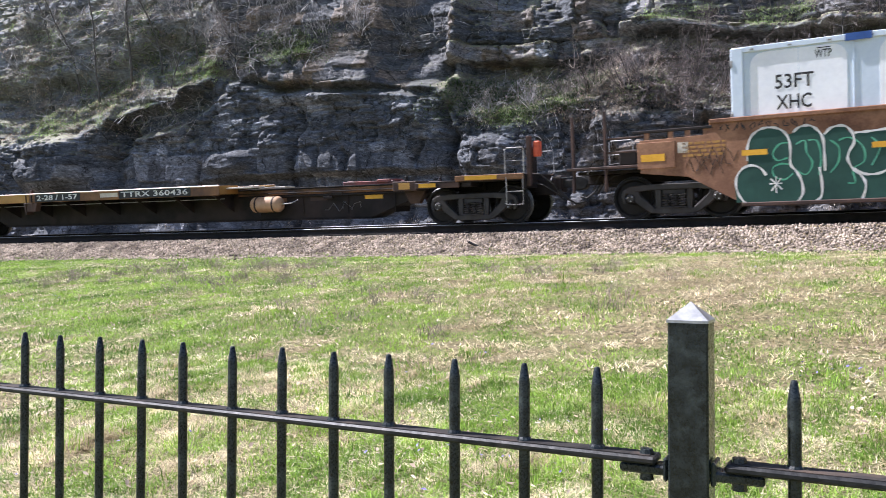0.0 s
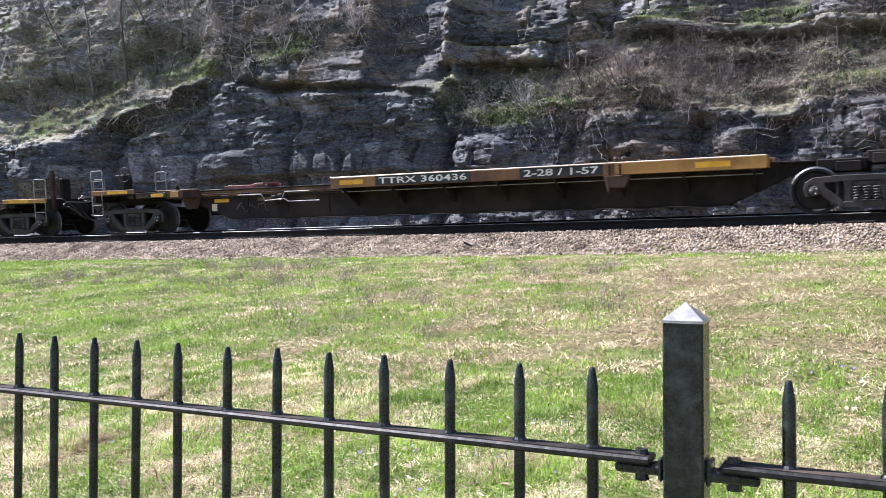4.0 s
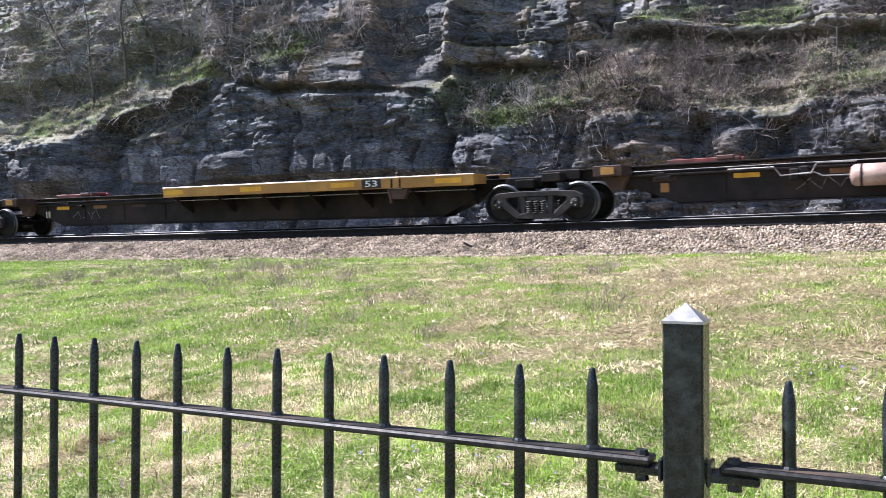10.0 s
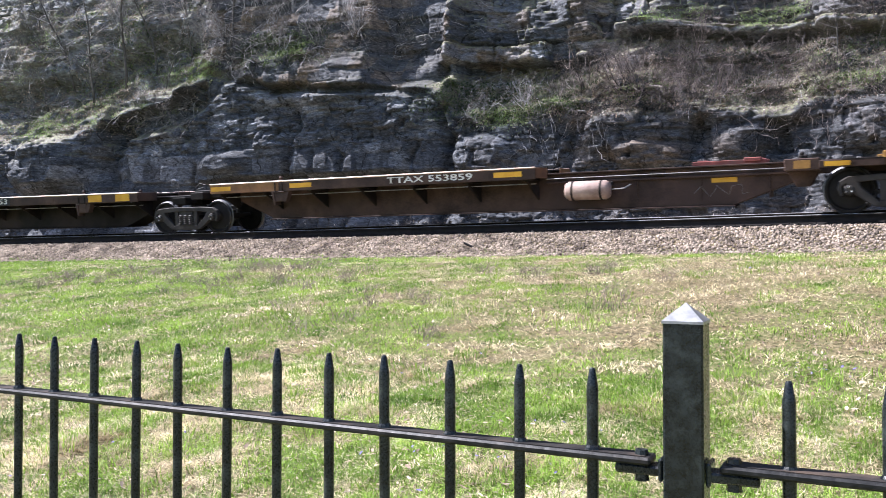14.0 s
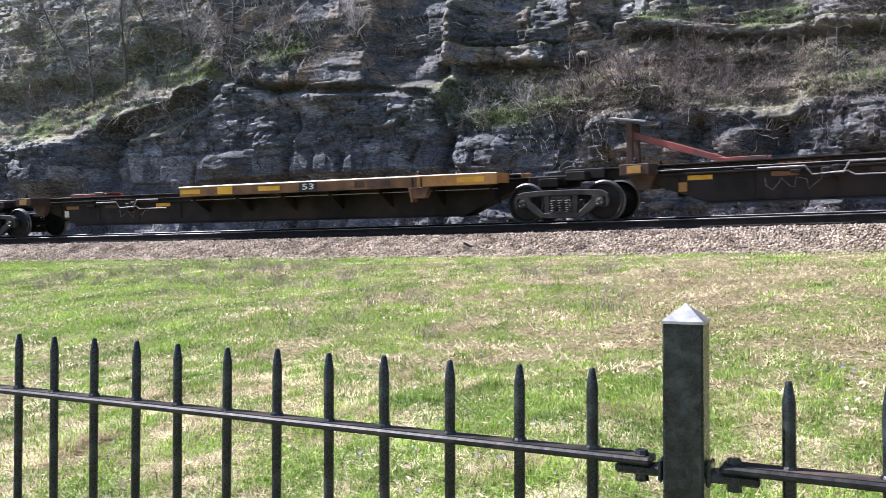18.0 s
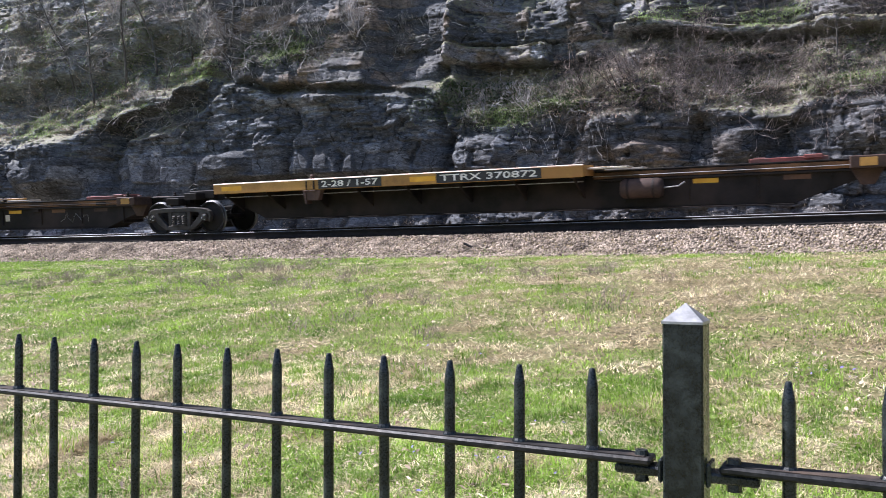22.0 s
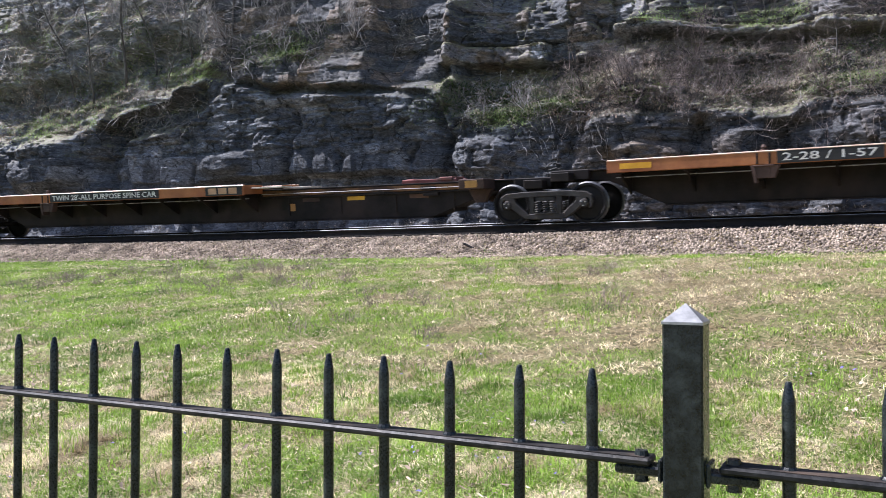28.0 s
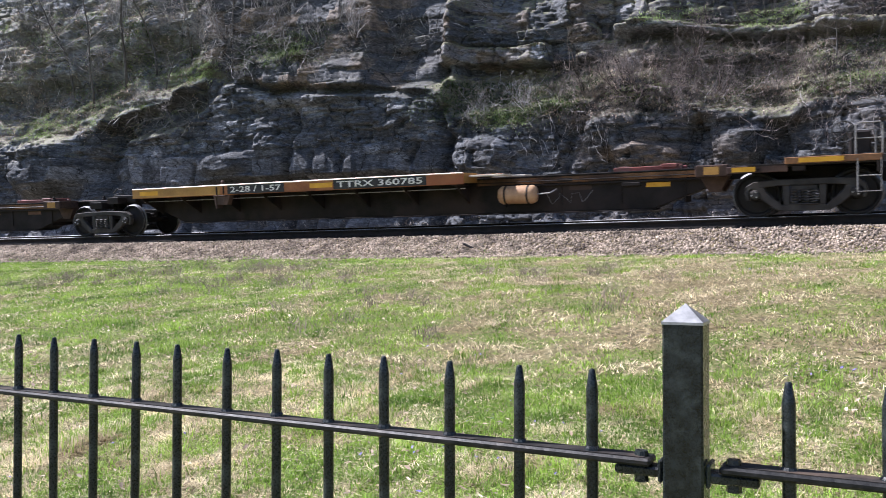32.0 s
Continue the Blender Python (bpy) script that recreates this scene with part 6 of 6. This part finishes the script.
    if hitch and hitch[0] == "up":
        hitch_up(u, X(hitch[1]), X(hitch[2]), 1.03, hitch[3])
    else:
        hh = X(-L + 3.6) if front_plat else X(-3.2)
        hitch_down(u, hh - 0.75, hh + 0.75, 1.03)
    moving.append((u, u_front - H, H, 0.11))
    return u


LR = "empty spine car unit, {}"


def long_car(u0, front, number, look_, hitches, weathered, seed, upto=3):
    """A car of three long units for twin trailers."""
    lens = (19.15, 20.0, 19.05)
    us = [u0, u0 - lens[0], u0 - lens[0] - lens[1]]
    sill, end, sp = look_
    num_y = weathered
    spine_unit("R", us[0], lens[0], (-17.57, -7.25), -14.4, (sill, end, sp), [("2-28 / 1-57", -14.05, -12.4, True), (number, -10.7, -8.3, True)], front_end=dict(front), low=(-7.25, -6.35),
               tank=(-6.6, -5.65), hitch=hitches[0], label=LR.format(num_y), seed=seed, tank_col=M_BROWN if seed == 41 else M_TANKY)
    add_truck(us[0])
    if upto > 1:
        spine_unit("R", us[1], lens[1], (-18.4, -8.15), -15.4, (sill, end, sp), [("TWIN 28'-ALL PURPOSE SPINE CAR", -15.1, -11.12, True), ("logo", -9.31, -8.3, True)], low=(-8.15, -7.18),
                   hitch=hitches[1], label=LR.format(num_y), seed=seed + 1)
        add_truck(us[1])
    if upto > 2:
        spine_unit("R", us[2], lens[2], (-12.0, -1.78), -4.8, (sill, end, sp), [(number, -10.6, -8.25, True), ("2-28 / 1-57", -6.85, -5.15, True)], rear_end=dict(column=False),
                   valve=-14.2, hitch=hitches[2], label=LR.format(num_y), seed=seed + 2)
        add_truck(us[2])
        add_truck(us[2] - lens[2])
    else:
        add_truck(us[upto] if upto == 1 else us[2])


def five_car(u0, number, look_end, look_mid, hitches, words, seed, dust):
    """A car of five units for single containers."""
    lens = (17.75, 18.72, 18.72, 18.72, 17.75)
    u = u0
    for i, L in enumerate(lens):
        lab = LR.format(dust)
        cols = look_end if i == 0 else look_mid
        if words and i == 2:
            cols = (M_YELLOW, M_BROWN, M_SPINE)
        if not words and i == 3:
            cols = (M_ORANGE, M_AMBER, M_SPINE)
        if not words and i in (1, 2):
            cols = (M_BROWN, M_BROWN, M_SPINE)
        if i == 0:
            spine_unit("A", u, L, (-16.55, -7.2), -14.25, cols, [(number, -13.75 if words else -11.0, -11.3 if words else -8.72, False)], front_end=dict(column=True), tank=None if words else (-6.7, -5.65),
                       hitch=hitches[i], label=lab, seed=seed)
        elif i == 4:
            spine_unit("A", u, L, (-10.7, -1.45), -3.45, cols, [(number, -8.9 if words else -9.26, -6.12 if words else -7.0, True), ("53", -4.3 if words else -5.35, -3.95 if words else -5.02, True)], rear_end=dict(column=False), tank=(-12.3, -11.2) if words else None,
                       valve=-13.6, hitch=hitches[i], label=lab, seed=seed + i)
        else:
            m = [("53", -4.29, -3.95, True)] if words else [("53", -6.7, -6.35, True), ("logo", -5.17, -4.1, False)]
            if not words and i == 2:
                m = [("ALL PURPOSE SPINE CAR", -10.5, -8.3, True), ("patch", -6.1, -5.35, False), ("patch", -2.15, -1.75, False)] + m
            if not words and i == 3:
                m += [("patch", -9.4, -8.9, False)]
            if not words and i == 1:
                m += [("patch", -2.2, -1.7, False), ("patch", -3.2, -2.7, False)]
            if words and i == 2:
                m += [("notice", -2.75, -2.1, False), ("patch", -1.9, -1.46, False)]
            spine_unit("A", u, L, (-10.7, -1.42), -3.45, cols, m, tank=(-12.26, -11.1) if words and i == 2 else None, valve=-13.2 if i == 2 or not words else None,
                       hitch=hitches[i], label=lab, seed=seed + i)
        add_truck(u)
        u -= L
    add_truck(u)


UP = ("up", -18.5, -17.0, M_RED)
long_car(0.72, dict(column=True, marker=True), "TTRX 360436", (M_ORANGE, M_YELLOW, M_SPINE), (None, None, None), "sooty, with rust stained yellow sills", 10)
five_car(-62.05, "TTAX 654253", (M_BROWN, M_BROWN, M_SPINE), (M_YELLOW, M_YELLOW, M_SPINE), (None,) * 5, True, 21, "sooty black, with faded yellow sills")
five_car(-158.35, "TTAX 553859", (M_BROWN, M_ORANGE, M_BROWN), (M_AMBER, M_AMBER, M_SPINE),
         (None, ("up", -17.5, -15.6, M_RED), ("up", -17.3, -15.4, M_RED), None, ("up", -17.15, -15.3, M_RED)), False, 31, "dark brown, with worn yellow sills")
long_car(-254.29, dict(column=True, wheel=M_YELLOW), "TTRX 370872", (M_YELLOW, M_YELLOW, M_SPINE), (None, None, UP), "brown, with pale yellow sills", 41)
long_car(-317.2, dict(column=True), "TTRX 360608", (M_RUSTORANGE, M_RUSTORANGE, M_SPINE), (("up", -0.1, -1.7, M_SPINE), None, UP), "brown, with rusty orange sills", 52)
long_car(-379.9, dict(), "TTRX 360785", (M_RUSTORANGE, M_YELLOW, M_SPINE), (None, None, None), "sooty, with rust stained yellow sills", 64, 2)


def well_car(u0):
    """The well car ahead, with its rear truck at u0: end platform, sloping side, deep well and a container in it."""
    L, u = 20.5, tagged(empty("well_car"), "rusty orange well car with green graffiti on its side", "rail car")
    X = lambda x: x - L / 2 - 0.95                # x runs forward from a little behind the rear truck
    for s in (-1, 1):
        bm = prism(bmesh.new(), [(X(0.35), 0.86), (X(0.35), 1.55), (X(1.75), 1.58), (X(1.8), 1.80), (X(L - 2.4), 1.80), (X(L - 2.35), 1.62), (X(L - 0.3), 1.55), (X(L - 0.3), 0.86), (X(L - 1.9), 0.74), (X(L - 3.1), 0.1), (X(2.5), 0.1), (X(1.35), 0.74)], s * 1.36, s * 1.30, 0.006)
        w = part("side_wall", bm, M_WELL, u, "rusty orange riveted side of the well")
        part("top_chord", boxed(X(1.8), X(L - 2.4), min(s * 1.26, s * 1.40), max(s * 1.26, s * 1.40), 1.79, 1.88, bevel=0.015), M_WELL, u)
        part("bottom_chord", boxed(X(2.4), X(L - 3.1), min(s * 1.0, s * 1.40), max(s * 1.0, s * 1.355), 0.09, 0.17, bevel=0.015), M_BROWN, u)
        for i in range(15):
            x = X(3.4) + i * 0.98
            part("side_rib", boxed(x - 0.04, x + 0.04, min(s * 1.2, s * 1.3), max(s * 1.2, s * 1.3), 0.28, 1.78, bevel=0.01), M_WELL, w)
        part("end_rail", boxed(X(0.2), X(1.85), min(s * 1.27, s * 1.37), max(s * 1.27, s * 1.37), 1.70, 1.76, bevel=0.01), M_SPINE, u)
        for x in (0.5, 1.0, 1.35, 1.72):
            part("end_stanchion", boxed(X(x) - 0.05, X(x) + 0.05, min(s * 1.29, s * 1.35), max(s * 1.29, s * 1.35), 1.5, 1.72, bevel=0.008), M_WELL, u)
    part("panel", boxed(X(0.3), X(1.1), -1.385, -1.355, 0.95, 1.5, bevel=0.006), M_WELL, u, "box panel on the side")
    part("reflective_strip", boxed(X(0.38), X(0.88), -1.392, -1.386, 1.1, 1.25), M_REFL, u)
    bars("stencil", X(1.25), X(2.1), 1.12, 1.45, -1.362, M_YELLOW, u, 4, 3)
    part("notice", boxed(X(1.15), X(1.36), -1.364, -1.361, 1.24, 1.46), M_PALE, u)
    part("end_deck", boxed(X(-1.2), X(2.6), -1.0, 1.0, 0.9, 0.97, bevel=0.01), M_SPINE, u)
    part("floor", boxed(X(3.0), X(L - 3.0), -1.2, 1.2, 0.21, 0.3, bevel=0.01), M_SPINE, u)
    part("centre_sill", boxed(X(-1.2), X(3.0), -0.35, 0.35, 0.68, 0.9, bevel=0.02), M_SPINE, u)
    part("crossover_step", boxed(X(-1.35), X(0.3), -1.3, -0.9, 1.0, 1.06, bevel=0.01), M_BROWN, u, "reddish crossover platform")
    for x, z in ((-1.2, 2.2), (-0.45, 2.25)):
        part("end_post", boxed(X(x) - 0.03, X(x) + 0.03, -1.28, -1.2, 0.5, z, bevel=0.01), M_BROWN, u)
    for z in (1.35, 1.65):
        part("crossbar", boxed(X(-0.45), X(0.4), -1.26, -1.2, z - 0.02, z + 0.02, bevel=0.008), M_BROWN, u)
    part("valve_box", boxed(X(-0.2), X(0.2), -1.1, -0.6, 1.06, 1.4, bevel=0.03), M_SPINE, u)
    handrail(u, X(-1.2), X(-0.6), 1.06, 1.75, 1.2)
    coupler(u, -L / 2 - 1.2, -1)
    # sprayed bubble letters: a dark green ground with pale outlines and a mint scrawl over it
    def curve(points, step=6):
        """A smooth line through a few points."""
        p = [points[0]] + list(points) + [points[-1]]
        out = []
        for i in range(1, len(p) - 2):
            for k in range(step):
                f = k / step
                out.append(tuple(0.5 * (2 * p[i][c] + (p[i + 1][c] - p[i - 1][c]) * f + (2 * p[i - 1][c] - 5 * p[i][c] + 4 * p[i + 1][c] - p[i + 2][c]) * f * f
                                        + (3 * p[i][c] - 3 * p[i + 1][c] + p[i + 2][c] - p[i - 1][c]) * f ** 3) for c in (0, 1)))
        return out + [points[-1]]

    def stroke(points, width, y, material, name, label):
        """A flat sprayed line whose width wavers a little."""
        c = curve(points)
        bm, last = bmesh.new(), None
        for i, (x, z) in enumerate(c):
            (xa, za), (xb, zb) = c[max(i - 1, 0)], c[min(i + 1, len(c) - 1)]
            d = Vector((xb - xa, zb - za)).normalized() * width * (0.42 + 0.12 * math.sin(i * 0.7 + x * 9))
            row = bm.verts.new((X(x - d.y), y, z + d.x)), bm.verts.new((X(x + d.y), y, z - d.x))
            if last:
                bm.faces.new((last[0], row[0], row[1], last[1]))
            last = row
        part(name, bm, material, u, label)

    field = curve([(2.30, 0.17), (2.28, 0.53), (2.36, 0.80), (2.52, 0.91), (2.53, 1.26), (2.61, 1.48), (2.80, 1.61), (3.01, 1.61), (3.19, 1.54), (3.33, 1.46), (3.50, 1.59), (3.70, 1.59),
                   (3.90, 1.42), (4.07, 1.54), (4.27, 1.55), (4.41, 1.40), (5.02, 1.44), (6.20, 1.40), (6.20, 0.17)], 4)
    bm = bmesh.new()
    bm.faces.new([bm.verts.new((X(x), -1.3615, z)) for x, z in field])
    part("sprayed_field", bm, M_GREEN, u, "dark green sprayed ground")
    n = 0
    for pts in (((3.29, 1.30), (3.12, 1.28), (3.00, 1.11), (3.08, 0.97), (3.27, 1.01)), ((3.33, 0.87), (3.15, 0.90), (3.00, 0.83), (3.02, 0.67), (3.20, 0.59), (3.36, 0.70)),
                ((3.42, 1.26), (3.58, 1.32), (3.61, 1.10), (3.71, 0.88), (3.60, 0.67), (3.41, 0.76)), ((3.64, 1.32), (3.80, 1.29), (3.86, 0.97), (3.82, 0.65)),
                ((4.02, 1.30), (4.17, 1.15), (4.16, 0.88), (4.02, 0.68)), ((4.17, 1.28), (4.35, 1.32), (4.57, 1.15), (4.60, 0.87), (4.41, 0.73), (4.44, 0.48), (4.32, 0.47)), ((4.72, 1.30), (4.86, 1.10), (4.72, 0.78))):
        n += 1
        stroke(pts, 0.035, -1.3622 - 0.0004 * n, M_MINT, "sprayed_scribble", "bright green sprayed line")
    for pts in (((2.52, 0.99), (2.53, 1.26), (2.61, 1.48), (2.78, 1.60), (2.98, 1.62), (3.17, 1.55), (3.29, 1.38), (3.32, 1.14), (3.32, 0.88), (3.42, 0.74), (3.51, 0.55), (3.53, 0.32), (3.44, 0.15)),
                ((2.87, 0.69), (2.77, 0.83), (2.61, 0.90), (2.43, 0.85), (2.31, 0.68), (2.30, 0.47), (2.37, 0.28), (2.46, 0.16)), ((3.37, 1.49), (3.50, 1.59), (3.67, 1.60), (3.82, 1.49), (3.90, 1.33), (3.92, 1.05), (3.93, 0.72)),
                ((3.83, 0.80), (3.87, 0.51), (3.86, 0.25), (3.76, 0.15)), ((3.92, 1.41), (4.05, 1.53), (4.25, 1.55), (4.39, 1.43), (4.43, 1.23), (4.35, 1.07), (4.32, 0.92), (4.40, 0.74), (4.55, 0.59), (4.62, 0.41), (4.56, 0.17)),
                ((4.44, 1.40), (4.67, 1.41), (5.02, 1.44)), ((4.43, 0.73), (4.62, 0.62), (4.86, 0.63), (5.06, 0.74)),
                ((2.93, 0.52), (3.16, 0.52)), ((3.05, 0.33), (3.05, 0.66)), ((2.96, 0.38), (3.14, 0.62)), ((2.95, 0.62), (3.16, 0.40))):
        n += 1
        stroke(pts, 0.05 if len(pts) > 2 else 0.03, -1.3622 - 0.0004 * n, M_WHITE, "sprayed_outline", "pale sprayed outline")
    for k in range(12):
        x = 1.95 + k * 0.155
        h = random.Random(k)
        stroke([(x + h.uniform(0, 0.12), 1.60 + h.uniform(0, 0.18)) for _ in range(5)], 0.018, -1.363 - 0.0003 * k, M_BLACK, "sprayed_scrawl", "black scrawl")
    for i in range(3):
        part("reflective_strip", boxed(X(2.42 + i * 2.31), X(2.9 + i * 2.31), -1.378, -1.374, 1.10, 1.21), M_REFL, u)
    sc = random.Random(3)
    for k in range(3):
        pts = [(X(1.3 + k * 0.15) + 0.75 * i / 9, -1.363, 0.95 + k * 0.1 + 0.16 * math.sin(i * 1.9 + k) + sc.uniform(-0.04, 0.04)) for i in range(10)]
        part("sprayed_scrawl", tube(bmesh.new(), pts, 0.005, 4), M_BLACK, u)
    moving.append((u, u0 + L / 2, L / 2, 0.06))
    # the container standing in the well
    c = tagged(empty("freight_container"), "white and pale blue freight container with black lettering", "container")
    CL, z0, z1 = 16.15, 0.34, 3.24
    xa, xb = -8.95, 7.3
    part("shell", boxed(xa, xb, -1.26, 1.26, z0, z1, bevel=0.02), M_CONTB, c)
    for s in (-1, 1):
        part("roof_rail", boxed(xa, xb, min(s * 1.25, s * 1.3), max(s * 1.25, s * 1.3), z1 - 0.10, z1 + 0.01, bevel=0.01), M_CONTB, c)
        for x in (xa + 0.1, xb - 0.1):
            part("corner_post", boxed(x - 0.12, x + 0.12, min(s * 1.22, s * 1.31), max(s * 1.22, s * 1.31), z0, z1, bevel=0.015), M_CONTB, c)
            for z in (z1 - 0.30, z1 - 1.35, z1 - 2.4):
                part("hinge", boxed(x - 0.135, x - 0.085, min(s * 1.24, s * 1.325), max(s * 1.24, s * 1.325), z - 0.07, z + 0.07, bevel=0.01), M_PIPE, c)
        for i in range(6):
            # white field with rounded upper corners, pressed a little proud
            x, w, top, r = xa + 0.34 + i * 2.28, 1.74, z1 - 0.13, 0.26
            rim = [(x, z0 + 0.1)] + [(x + r - r * math.cos(a), top - r + r * math.sin(a)) for a in np.linspace(0, 1.571, 6)] + [(x + w - r + r * math.sin(a), top - r + r * math.cos(a)) for a in np.linspace(0, 1.571, 6)] + [(x + w, z0 + 0.1)]
            part("side_field", prism(bmesh.new(), rim, s * 1.255, s * 1.268, 0.002), M_CONT, c, "white field with rounded corners")
            for k in (0.56, 1.14):
                part("panel_seam", boxed(x + w * k - 0.004 - 0.08, x + w * k + 0.004 - 0.08, min(s * 1.26, s * 1.270), max(s * 1.26, s * 1.270), z0 + 0.1, z1 - 0.13), M_CONTB, c)
            part("panel_lip", boxed(x + w + 0.10, x + w + 0.12, min(s * 1.255, s * 1.275), max(s * 1.255, s * 1.275), z0 + 0.1, z1 - 0.12, bevel=0.004), M_CONTB, c)
    part("blue_plate", boxed(xa + 2.05, xa + 2.5, -1.312, -1.302, z1 - 0.12, z1 + 0.02), M_BLUE, c, "blue plate under the roof rail")
    lettering("lettering", "53FT", xa + 0.80, xa + 1.50, z1 - 0.88, z1 - 0.60, -1.2745, M_BLACK, c)
    lettering("lettering", "XHC", xa + 0.82, xa + 1.46, z1 - 1.28, z1 - 1.00, -1.2745, M_BLACK, c)
    lettering("lettering", "WTP", xa + 1.52, xa + 1.82, z1 - 0.36, z1 - 0.21, -1.2745, M_BLACK, c)
    part("arrow", boxed(xa + 1.56, xa + 1.80, -1.276, -1.272, z1 - 0.185, z1 - 0.17), M_BLACK, c)
    for i in range(22):
        part("rivet_plate", boxed(xa + 0.35 + i * 0.7, xa + 0.42 + i * 0.7, -1.308, -1.300, z1 - 0.07, z1 - 0.04), M_PIPE, c)
    moving.append((c, u0 + L / 2, L / 2, 0.06))
    add_truck(u0)
    add_truck(u0 + L)


well_car(5.42)
tagged(TRUCK, "dark cast steel freight truck with two wheelsets", "rail truck", "trucks under the train")


# ---- what moves ----
SPEED = ((0, 11.87), (1.5, 11.887), (13, 12.144), (17.5, 12.081), (24, 12.321), (31, 12.233), (33, 12.22))


def gone(t):
    """How far the train has rolled since the start."""
    ts = np.linspace(0, max(t, 1e-6), 200)
    v = np.interp(ts, [a for a, _ in SPEED], [b for _, b in SPEED])
    return float(np.sum((v[1:] + v[:-1]) / 2) * (ts[1] - ts[0]))


def ride(s, half):
    """The pose of a car whose two pivots lie half behind and before s on the curved track."""
    if half == 0:
        return rail_frame(s)
    a, b = rail_frame(s - half), rail_frame(s + half)
    q = a.to_quaternion().slerp(b.to_quaternion(), 0.5)
    return Matrix.Translation((a.translation + b.translation) / 2) @ q.to_matrix().to_4x4()


def motions():
    times = [i * 0.5 for i in range(65)]
    dist = [gone(t) for t in times]
    for thing, u, half, lift in moving:
        walk(thing, [(t, ride(u + d, half) @ Matrix.Translation((0, 0, lift))) for t, d in zip(times, dist)])
    fine = [i / 30 for i in range(961)]
    far = [gone(t) for t in fine]
    for ws, u, k in spinning:
        place = Matrix.Translation((k * WHEELBASE / 2, 0, WHEEL_R))
        rows = [(t, place @ Matrix.Rotation((u + d) / WHEEL_R, 4, "Y")) for t, d in zip(fine, far) if -19 < u + d < 14]
        if len(rows) < 2:
            rows = [(0.0, place), (32.0, place)]
        else:
            if rows[0][0] > 0:
                rows.insert(0, (0.0, rows[0][1]))
            if rows[-1][0] < 31.99:
                rows.append((32.0, rows[-1][1]))
        walk(ws, rows)


motions()
